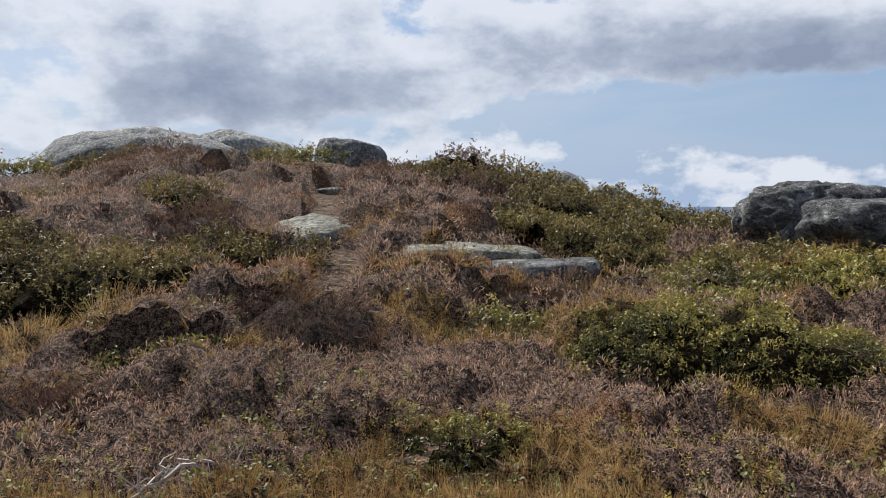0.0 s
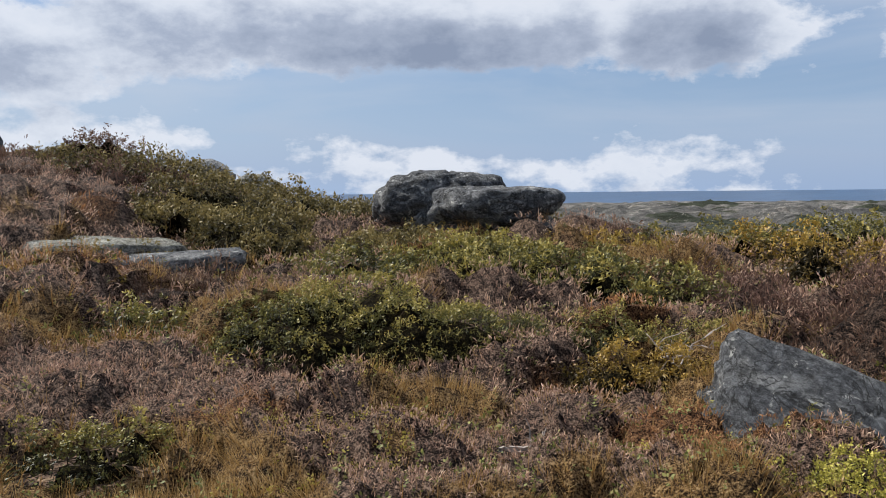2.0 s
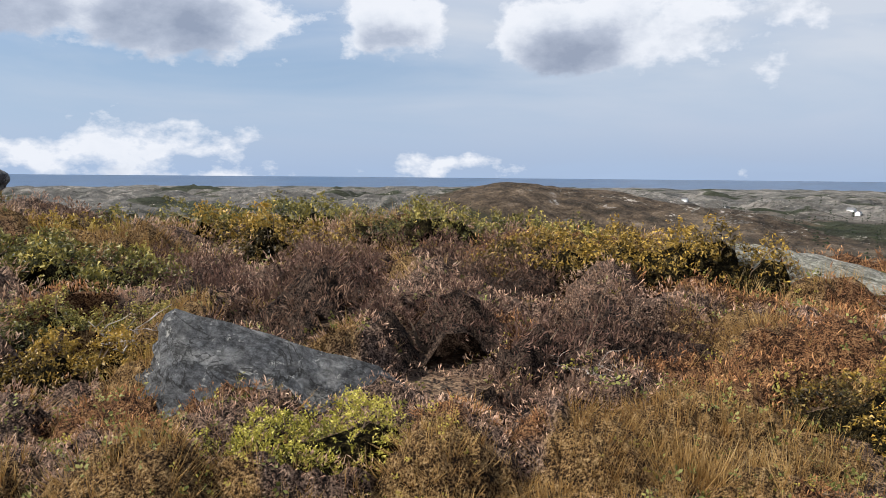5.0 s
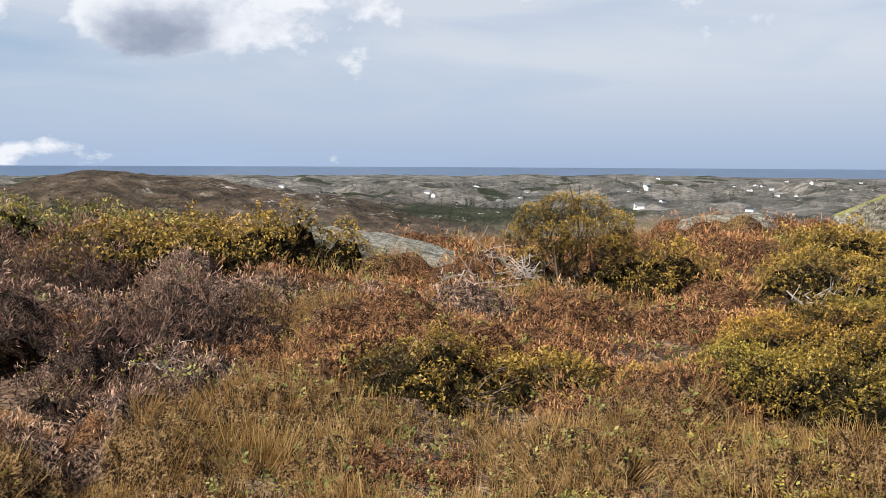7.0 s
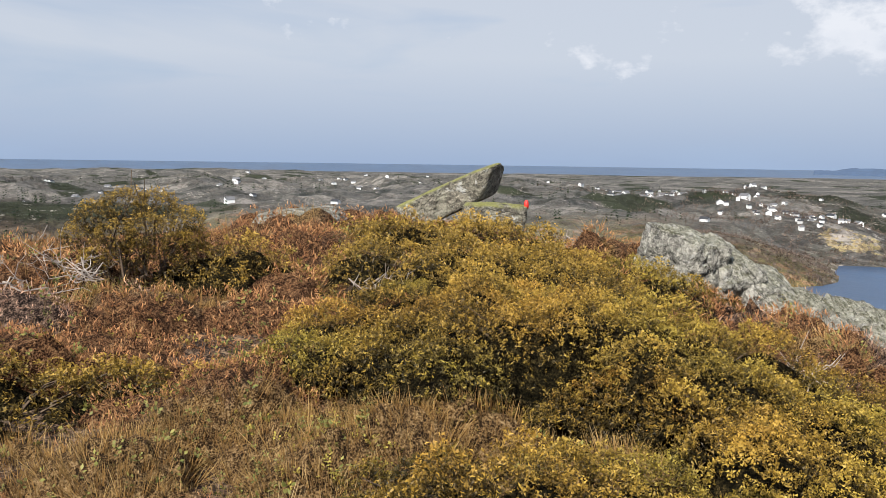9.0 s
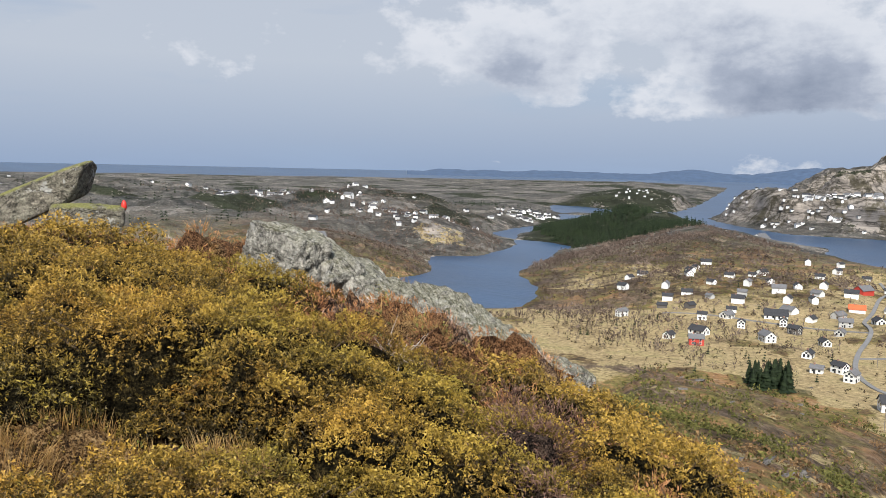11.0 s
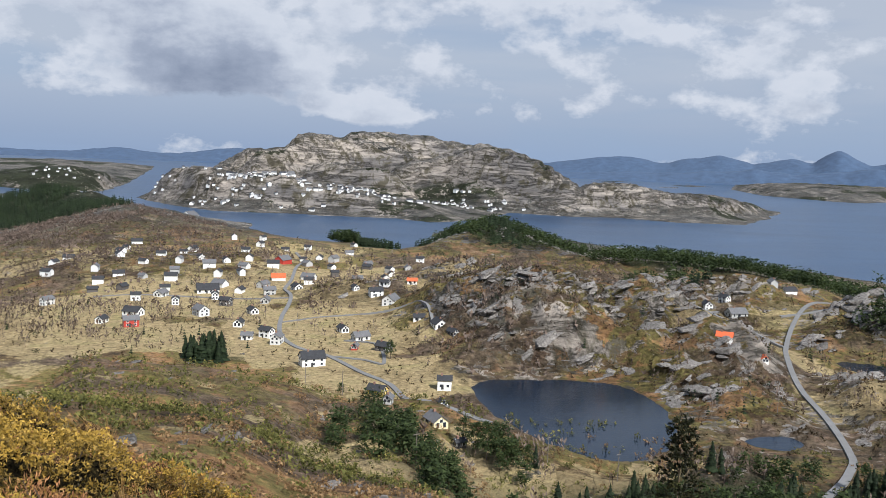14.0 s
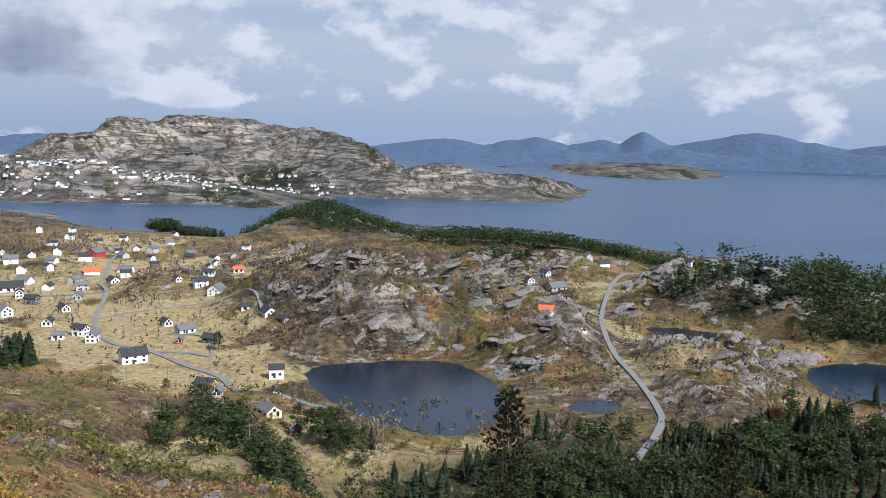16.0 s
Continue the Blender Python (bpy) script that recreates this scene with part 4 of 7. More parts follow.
def rock_mesh(size, seed, facets=12, level=4, rough=0.10, round_=0.2, top=None, material=None, block=0.0, sharp=14.0):
    """A weathered stone: an uneven many-faced solid with softened edges, cracks and broken relief."""
    rnd = random.Random(seed)
    bm = bmesh.new()
    bmesh.ops.create_icosphere(bm, subdivisions=level, radius=1.0)
    v = np.array([p.co[:] for p in bm.verts])
    normals, depth = [], []
    for i in range(facets):
        n = Vector((rnd.gauss(0, 1), rnd.gauss(0, 1), rnd.gauss(0, 0.8))).normalized()
        normals.append(n[:]), depth.append(rnd.uniform(0.72, 0.98) + 0.12 * block)
    if block:
        for axis in ((1, 0, 0), (-1, 0, 0), (0, 1, 0), (0, -1, 0), (0, 0, 1), (0, 0, -1)):
            n = (Vector(axis) + Vector((rnd.gauss(0, 1), rnd.gauss(0, 1), rnd.gauss(0, 1))) * 0.13).normalized()
            normals.append(n[:]), depth.append(rnd.uniform(0.74, 0.84))
    if top:
        normals.append(Vector(top[:3]).normalized()[:]), depth.append(top[3])
    n, d = np.array(normals), np.array(depth)
    lim = d[None, :] / np.maximum(v @ n.T, 0.02)
    soft = np.sum(lim ** -sharp, 1) ** (-1 / sharp)
    r = np.minimum(soft, 1.3) * (1 - round_) + round_ * 0.92
    off = Vector((seed * 3.1, seed * 1.7, seed * 0.9))
    flat_ = np.array(size) / max(size)
    for i, vert in enumerate(bm.verts):
        q = Vector(v[i])
        w = Vector((q.x * flat_[0], q.y * flat_[1], q.z * flat_[2]))
        k = noise.fractal(w * 2.2 + off, 0.7, 2.0, 7) * rough + noise.ridged_multi_fractal(w * 3.4 + off, 0.9, 2.1, 5, 1.0, 2.0) * rough * 0.30 - rough * 0.3
        crack = abs(noise.noise(Vector((w.x * 1.5, w.y * 1.5, w.z * 2.4)) * 1.7 + off))
        k -= rough * 0.9 * max(0.0, 1 - crack / 0.05)
        vert.co = q * float(r[i] + k)
        vert.co.x *= size[0] / 2
        vert.co.y *= size[1] / 2
        vert.co.z *= size[2] / 2
    for f in bm.faces:
        f.smooth = True
    me = bpy.data.meshes.new("stone")
    bm.to_mesh(me), bm.free()
    me.materials.append(material or M_ROCK)
    return me


def rock(name, x, y, size, turn=0, tilt=(0, 0), sink=0.25, z=None, label="", seed=1, category="boulder", **more):
    ob = new(name, rock_mesh(size, seed, **more))
    base = ground(x, y) if z is None else z
    ob.matrix_basis = pose(x, y, base + size[2] * (0.5 - sink), tilt[0], tilt[1], turn)
    return tagged(ob, label, category)


# ---- boulders and outcrops on the hilltop ----
rock("boulder", 6.95, 13.35, (2.75, 1.9, 1.3), -27, (0, 2), 0.12, z=0.93, label="large rounded grey boulder resting in juniper heath", seed=4, facets=10, level=5, rough=0.10, round_=0.28, block=0.6, sharp=7, material=M_ROCK_DARK)
rock("boulder", 7.25, 12.15, (2.45, 1.25, 0.92), -35, (3, -3), 0.0, z=0.88, label="long wedge of grey rock leaning on a boulder", seed=8, facets=11, level=5, rough=0.10, round_=0.10, top=(0.1, 0, 1, 0.7), sharp=9, material=M_ROCK_DARK)
rock("boulder", 6.9, 12.55, (1.1, 0.9, 0.75), 10, (0, 0), 0.3, z=0.70, label="low dark stone under larger boulders", seed=11, level=3, material=M_ROCK_DARK)
rock("boulder", 8.0, 11.8, (0.9, 0.8, 0.7), 40, (0, 0), 0.3, z=0.75, label="low dark stone under larger boulders", seed=12, level=3, material=M_ROCK_DARK)
rock("boulder", 4.80, 3.25, (3.4, 1.4, 1.2), -55, (14, 21), 0.80, label="tilted grey slab with pale lichen in heather", seed=16, facets=8, level=5, rough=0.085, round_=0.1, top=(0, -0.4, 1, 0.55), block=1, material=M_ROCK_DARK)
rock("rock_slab", 1.3, 12.1, (2.5, 1.5, 0.75), 6, (4, 3), 0.28, label="flat pale slab half grown over with moss", seed=21, level=4, facets=6, rough=0.09, round_=0.1, block=1, top=(0, 0, 1, 0.62), material=M_ROCK_PALE)
rock("rock_slab", 1.95, 10.95, (2.1, 1.0, 0.75), -4, (3, -3), 0.25, label="long grey rock ledge with a flat top", seed=23, level=4, facets=6, rough=0.09, round_=0.04, block=1, top=(0, 0, 1, 0.62), material=M_ROCK_DARK)
rock("rock_slab", -1.25, 13.9, (1.5, 1.7, 0.5), 12, (14, -6), 0.42, label="pale flat stone lying on the path", seed=25, level=4, block=1, rough=0.06, material=M_ROCK_PALE)
rock("rock_slab", -1.0, 19.5, (1.5, 1.6, 0.3), 30, (-4, 0), 0.5, label="pale flat stone lying on the path", seed=26, level=3, block=1, material=M_ROCK_PALE)
rock("outcrop", -12.3, 46.5, (11.5, 9, 9.4), 8, (0, 4), 0.0, z=-2.95, label="bare grey granite dome on the crest", seed=31, level=5, facets=6, rough=0.05, round_=0.35, sharp=5, material=M_ROCK)
rock("outcrop", -8.9, 47.5, (9.6, 8, 7.0), -4, (0, 5), 0.0, z=-2.1, label="low bare granite dome beside a higher one", seed=33, level=5, facets=8, rough=0.07, round_=0.2, sharp=8, material=M_ROCK)
rock("outcrop", -14.6, 44.0, (5.5, 5, 5.0), 10, (0, -14), 0.0, z=-0.6, label="granite shoulder below a dome", seed=36, level=4, facets=10, round_=0.25, material=M_ROCK_DARK)
rock("boulder", -1.55, 36.4, (3.7, 2.6, 2.7), 8, (0, 8), 0.24, z=2.62, label="angular grey block standing on the crest", seed=38, level=5, facets=7, rough=0.05, round_=0.08, block=1, material=M_ROCK_DARK)
rock("outcrop", 2.9, 40, (3.6, 2, 1.2), 0, (0, 0), 0.4, label="low pale rock hump on the skyline", seed=39, level=4, round_=0.3, material=M_ROCK_PALE)
rock("outcrop", 6.3, 23.8, (2.0, 1.5, 1.2), 10, (0, 0), 0.3, label="rounded pale rock hump in heather", seed=41, level=4, round_=0.3, material=M_ROCK_PALE)
rock("outcrop", 8.6, 40, (2.6, 1.8, 1.6), 0, (0, 0), 0.3, label="low pale rock hump on the skyline", seed=43, level=3, material=M_ROCK)
rock("rock_slab", 10.5, 0.35, (3.6, 2.0, 1.2), -92, (8, 13), 0.45, label="broad pale slab sloping out of the heath", seed=48, level=5, facets=7, rough=0.05, round_=0.12, block=1, top=(0, 0, 1, 0.62), material=M_ROCK_PALE)
rock("rock_slab", 13.6, -4.75, (1.9, 1.2, 0.8), -108, (0, -6), 0.2, z=0.22, label="small pale slab in rusty heather", seed=51, level=4, block=1, material=M_ROCK_PALE)
rock("boulder", 24.5, -6.8, (1.6, 1.0, 1.5), 0, (0, 10), 0.3, label="pale boulder on the edge of the heath", seed=53, level=3, block=1, material=M_ROCK_PALE)
rock("rock_slab", 15.3, -8.5, (2.7, 1.1, 0.85), -121, (0, -25), 0.0, z=0.42, label="mossy slab tilted up like a ramp", seed=57, level=5, facets=4, rough=0.03, round_=0.04, block=1, sharp=22, top=(0, 0, 1, 0.66), material=M_ROCK_MOSS)
rock("boulder", 14.15, -8.95, (1.6, 0.9, 0.95), -120, (0, 2), 0.0, z=0.02, label="low mossy rock under a tilted slab", seed=59, level=4, facets=5, rough=0.05, round_=0.1, block=1, top=(0, 0, 1, 0.6), material=M_ROCK_MOSS)
# the rib of slabs along the hill edge: plan, top, size, turn, lean
RIDGE = [(134.6, 11.9, -4.0, 1.3, 15, 12), (136.6, 12.0, -4.9, 1.2, 12, 20), (138.4, 12.0, -6.0, 1.2, 10, 26), (140.0, 11.9, -7.1, 1.1, 8, 26), (141.7, 11.7, -7.9, 0.9, 2, 20), (142.9, 11.5, -7.8, 0.62, -8, 14),
         (144.4, 11.4, -8.1, 0.8, -8, 20), (146.1, 11.3, -8.8, 0.9, -10, 24), (147.6, 11.1, -9.8, 0.9, -12, 26), (149.3, 11.0, -10.8, 0.9, -12, 26), (150.8, 10.9, -11.8, 0.9, -14, 22), (153.3, 10.9, -12.5, 0.85, 0, 4)]
for i, (az, r, el, long_, turn, lean) in enumerate(RIDGE):
    x, y = polar(az, r)
    rock("outcrop", x, y, (long_ * 1.2, 0.75, 0.95), turn - 20 + (i * 37 % 11) - 5, (8, -lean), 0.5, z=EYE_Z + r * math.tan(radians(el)) - 0.40, label="pale layered granite rib along the hill edge", seed=61 + 2 * i, level=5, facets=7, rough=0.10, round_=0.03, block=1, sharp=24, top=(0, 0, 1, 0.72), material=M_ROCK_RIB)

# ---- low plants ----
def frames_along(d, rng):
    """Turns that carry the local z axis to each way in d, with a random spin."""
    d = d / np.linalg.norm(d, axis=1, keepdims=True)
    a = rng.normal(size=d.shape)
    xa = np.cross(a, d)
    xa /= np.linalg.norm(xa, axis=1, keepdims=True) + 1e-9
    return np.stack([xa, np.cross(d, xa), d], 2)


def stamp(template, at, ways, size, rng):
    """Copies of one small shape, joined into one run of corners and triangles."""
    tv, tf = template
    m = frames_along(ways, rng) * np.asarray(size).reshape(-1, 1, 1)
    v = np.einsum("nij,kj->nki", m, tv) + at[:, None, :]
    f = tf[None] + (np.arange(len(at)) * len(tv))[:, None, None]
    return v.reshape(-1, 3), f.reshape(-1, 3)


def with_tips(me, templates, counts, relief_shade=None):
    """Marks how near each corner is to the tip of its own blade or spray, plus shade painted by the bush's relief."""
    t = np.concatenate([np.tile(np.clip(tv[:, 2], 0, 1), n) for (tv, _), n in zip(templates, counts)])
    if relief_shade is not None:
        t = 0.45 * t + np.concatenate([np.repeat(a, len(tv)) for (tv, _), a in zip(templates, relief_shade)])
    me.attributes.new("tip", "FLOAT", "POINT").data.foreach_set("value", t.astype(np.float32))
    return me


def joined(runs):
    vs, fs, k = [], [], 0
    for v, f in runs:
        vs.append(v), fs.append(f + k)
        k += len(v)
    return np.concatenate(vs), np.concatenate(fs)


def needle_tuft(rng, count=8, wide=0.105):
    """A round spray of needles at a twig end, one unit long."""
    v, f = [], []
    for i in range(count):
        a, tip = i * 2.4 + rng.uniform(0, 0.6), rng.uniform(0.1, 1.35)
        way = np.array([math.cos(a) * math.sin(tip), math.sin(a) * math.sin(tip), math.cos(tip)])
        side = np.cross(way, rng.normal(size=3))
        side *= wide / np.linalg.norm(side)
        o = np.array([0, 0, 0.35 * rng.uniform(0, 1)])
        v += [o - side, o + side, o + way * rng.uniform(0.45, 0.75)]
        f.append((3 * i, 3 * i + 1, 3 * i + 2))
    return np.array(v), np.array(f)


def leaf_spray(rng, count=7, fat=1.0):
    """A rounded spray of short scale needles at a twig end, one unit long."""
    v, f = [], []
    for i in range(count):
        p = rng.normal(size=3)
        p = p / np.linalg.norm(p) * rng.uniform(0.12, 0.44) * np.array([1, 1, 1.15]) + np.array([0, 0, 0.45])
        a, b = rng.normal(size=3), rng.normal(size=3)
        a, b = a / np.linalg.norm(a) * rng.uniform(0.17, 0.28), b / np.linalg.norm(b) * rng.uniform(0.085, 0.130) * fat
        v += [p - a * 0.5 - b, p - a * 0.5 + b, p + a]
        f.append((3 * i, 3 * i + 1, 3 * i + 2))
    return np.array(v), np.array(f)


def heather_sprig(rng, count=4):
    """A small bushy shoot of thin side twigs, one unit tall."""
    v, f = [], []
    for i in range(count):
        a, up, w = rng.uniform(0, 6.283), rng.uniform(0.5, 1.45), rng.uniform(0, 3.14)
        o = np.array([math.cos(a) * 0.05, math.sin(a) * 0.05, rng.uniform(0.0, 0.5)])
        d = np.array([math.cos(a) * math.cos(up), math.sin(a) * math.cos(up), math.sin(up)]) * rng.uniform(0.35, 0.6)
        s = np.array([math.cos(w), math.sin(w), rng.uniform(-0.4, 0.4)]) * rng.uniform(0.045, 0.085)
        v += [o + d * 0.15, o + d * 0.6 - s, o + d + s * 0.4]
        f.append((3 * i, 3 * i + 1, 3 * i + 2))
    return np.array(v), np.array(f)


def grass_blade(rng):
    """Four narrow blades from one root, one unit tall."""
    v, f = [], []
    for i in range(4):
        a, lean, tall = rng.uniform(0, 6.283), rng.uniform(0.03, 0.35), rng.uniform(0.5, 1.0)
        d, s = np.array([math.cos(a), math.sin(a), 0]), np.array([-math.sin(a), math.cos(a), 0]) * 0.013
        o = d * rng.uniform(0, 0.25)
        mid = o + d * lean * 0.4 + np.array([0, 0, 0.6 * tall])
        k = len(v)
        v += [tuple(o - s), tuple(o + s), tuple(mid + d * lean * 0.3 + np.array([0, 0, 0.35 * tall]))]
        f.append((k, k + 1, k + 2))
    return np.array(v), np.array(f)


def leaf_sprig(rng, count=6):
    v, f = [], []
    for i in range(count):
        a, h = rng.uniform(0, 6.28), rng.uniform(0.25, 1)
        o = np.array([math.cos(a) * 0.2 * h, math.sin(a) * 0.2 * h, h])
        w = np.array([math.cos(a), math.sin(a), rng.uniform(0.1, 0.8)]) * rng.uniform(0.25, 0.42)
        side = np.array([-math.sin(a), math.cos(a), rng.uniform(-0.4, 0.4)]) * 0.12
        k = 4 * i
        v += [tuple(o), tuple(o + w * 0.5 - side), tuple(o + w), tuple(o + w * 0.5 + side)]
        f += [(k, k + 1, k + 2), (k, k + 2, k + 3)]
    return np.array(v), np.array(f)


def tube(points, r0, r1, sides=5):
    """A tapered limb along a bent line."""
    pts = [Vector(p) for p in points]
    v, f = [], []
    for i, p in enumerate(pts):
        d = (pts[min(i + 1, len(pts) - 1)] - pts[max(i - 1, 0)]).normalized()
        a = d.orthogonal().normalized()
        b = d.cross(a)
        r = r0 + (r1 - r0) * i / (len(pts) - 1)
        v += [(p + (a * math.cos(6.2832 * s / sides) + b * math.sin(6.2832 * s / sides)) * r)[:] for s in range(sides)]
        if i:
            k = (i - 1) * sides
            for s in range(sides):
                n = (s + 1) % sides
                f += [(k + s, k + n, k + sides + n), (k + s, k + sides + n, k + sides + s)]
    return np.array(v), np.array(f)


def bent(a, b, rng, wobble, n=5):
    a, b = np.asarray(a, float), np.asarray(b, float)
    t = np.linspace(0, 1, n)[:, None]
    off = rng.normal(size=(n, 3)) * wobble * np.sin(t * math.pi)
    return a + (b - a) * t + off


def domes(x, y, cell, seed, low=0.35, wide=0.72):
    """Rounded cushions of uneven height, about one to a cell of the plan."""
    u, v = x / cell + 0.35 * fbm(x / cell / 2.1, y / cell / 2.1, 2, seed + 3), y / cell + 0.35 * fbm(x / cell / 2.1 + 9, y / cell / 2.1, 2, seed + 5)
    iu, iv, best = np.floor(u).astype(np.int64), np.floor(v).astype(np.int64), np.zeros_like(x)
    for a in (-1, 0, 1):
        for b in (-1, 0, 1):
            cx, cy = iu + a, iv + b
            dx, dy = u - (cx + 0.15 + 0.7 * hash2(cx, cy, seed)), v - (cy + 0.15 + 0.7 * hash2(cx, cy, seed + 1))
            big = low + (1 - low) * hash2(cx, cy, seed + 2)
            best = np.maximum(best, big * np.sqrt(np.maximum(1 - (dx * dx + dy * dy) / wide, 0)))
    return best


BUSHES = []  # plan ellipses kept free of heather


def juniper(x, y, rx, ry, h, turn=0.0, seed=1, tuft=0.06, material=None, label="", dens=1.0, open_=0.33, clump=0.55, name="juniper_bush"):
    """A spreading juniper: crowded pads of needle tufts over an inner mass coloured dark as shade, with clefts between
    the pads.
    """
    rng = np.random.default_rng(seed)
    low_ = name == "heather_clump"
    ob = thing(name, x, y, ground(x, y), label, "heather" if low_ else "juniper bush", "heather clumps on the hilltop" if low_ else "junipers on the hilltop", turn)
    co, si = math.cos(radians(turn)), math.sin(radians(turn))
    big, small_ = max(0.3, min(clump, 0.75 * min(rx, ry))) * 1.15, max(0.24, 4.2 * tuft)

    def surface(px, py):
        a = np.arctan2(py, px)
        q = np.hypot(px / rx, py / ry) / (1 + 0.30 * fbm(np.cos(a) * 1.7 + seed, np.sin(a) * 1.7, 3, seed + 40))
        edge = np.sqrt(np.maximum(1 - np.minimum(q, 1) ** 2.6, 0))
        one, two = domes(px + seed * 9.1, py, big, seed + 11, 0.55, 0.50), domes(px + seed * 5.3, py, small_, seed + 23, 0.45, 0.40)
        z = h * edge * (0.25 + 0.80 * one) + 1.05 * small_ * two * (0.4 + 0.6 * one) - 0.16
        wx, wy = x + px * co - py * si, y + px * si + py * co
        return z + land(wx, wy)[0] - ob.location.z, 0.5 * one + 0.5 * two, q

    n = int((3.0 if low_ else 2.9) * dens * 3.1416 * rx * ry / tuft ** 2)
    a, q = rng.uniform(0, 6.283, n), np.sqrt(rng.uniform(0, 1, n)) * 1.25
    px, py = np.cos(a) * q * rx, np.sin(a) * q * ry
    pz, lump, q = surface(px, py)
    keep = (q < rng.uniform(0.86, 1.02, n)) & (lump > open_ * rng.uniform(0.8, 1.2, n))
    px, py, pz, lump, q = px[keep], py[keep], pz[keep], lump[keep], q[keep]
    n, e = len(px), 0.4 * tuft + 0.015
    gx, gy = (surface(px + e, py)[0] - pz) / e, (surface(px, py + e)[0] - pz) / e
    flat_ = np.minimum(1.0, 1.6 / (np.hypot(gx, gy) + 1e-6))
    ways = np.stack([-gx * flat_, -gy * flat_, np.ones(n)], 1)
    ways /= np.linalg.norm(ways, axis=1, keepdims=True)
    deep = rng.uniform(0, 1, n) ** 2
    pos = np.stack([px, py, pz], 1) + ways * (tuft * (0.25 - 1.5 * deep))[:, None] + rng.normal(size=(n, 3)) * tuft * 0.3
    if low_:
        ways = ways * 0.8 + [0, 0, 0.5]
        pos[:, 2] -= 0.5 * tuft
    ways = ways + rng.normal(size=(n, 3)) * (0.3 if low_ else 0.42)
    # young is a painted tone: clefts and deep sprays dark, crests light, like shade
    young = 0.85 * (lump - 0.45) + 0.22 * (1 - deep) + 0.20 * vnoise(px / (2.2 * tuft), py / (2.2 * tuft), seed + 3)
    pick = rng.integers(0, 4, n)
    shapes = [heather_sprig(rng, 5) if low_ else leaf_spray(rng, 8) for _ in range(4)]
    v, f = joined([stamp(shapes[k], pos[pick == k], ways[pick == k], tuft * rng.uniform(0.8, 1.45, (pick == k).sum()) * (1.6 if low_ else 1.35), rng) for k in range(4)])
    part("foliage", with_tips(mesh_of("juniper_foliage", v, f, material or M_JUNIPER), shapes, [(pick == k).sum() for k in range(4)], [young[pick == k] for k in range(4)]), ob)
    # inner mass under the tufts, its dark colour standing in for shade in clefts
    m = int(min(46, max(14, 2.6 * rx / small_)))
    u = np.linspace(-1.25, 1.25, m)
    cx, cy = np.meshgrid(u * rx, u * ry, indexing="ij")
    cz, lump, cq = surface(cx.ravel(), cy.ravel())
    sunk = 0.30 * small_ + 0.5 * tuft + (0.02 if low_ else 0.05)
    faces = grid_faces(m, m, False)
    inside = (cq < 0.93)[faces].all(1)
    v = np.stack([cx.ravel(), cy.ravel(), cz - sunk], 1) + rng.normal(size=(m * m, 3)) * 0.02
    tagged(part("inner_mass", mesh_of("inner_mass", v, faces[inside], M_CANOPY_DARK if low_ else M_INNER, low_), ob), "dense brown inner twigs, colour darkened as inner shade" if low_ else "inner twigs and brown needles, coloured near-black for shade", kind="stuff")
    limbs = []
    for k in rng.choice(n, min(n, int(8 + 3 * rx * ry)), replace=False):
        root = np.array([px[k] * 0.4, py[k] * 0.4, pz[k] * 0.3 - 0.05])
        limbs.append(tube(bent(root, (px[k], py[k], pz[k] + 0.01), rng, 0.04 * (rx + ry) / 2), 0.012 * min(1.5, h + 0.5), 0.003, 3))
    v, f = joined(limbs)
    tagged(part("branch_work", mesh_of("branch_work", v, f, M_LIMB), ob), "grey-brown bent limbs", kind="stuff")
    BUSHES.append((x, y, rx * 0.92, ry * 0.92, turn))
    return ob


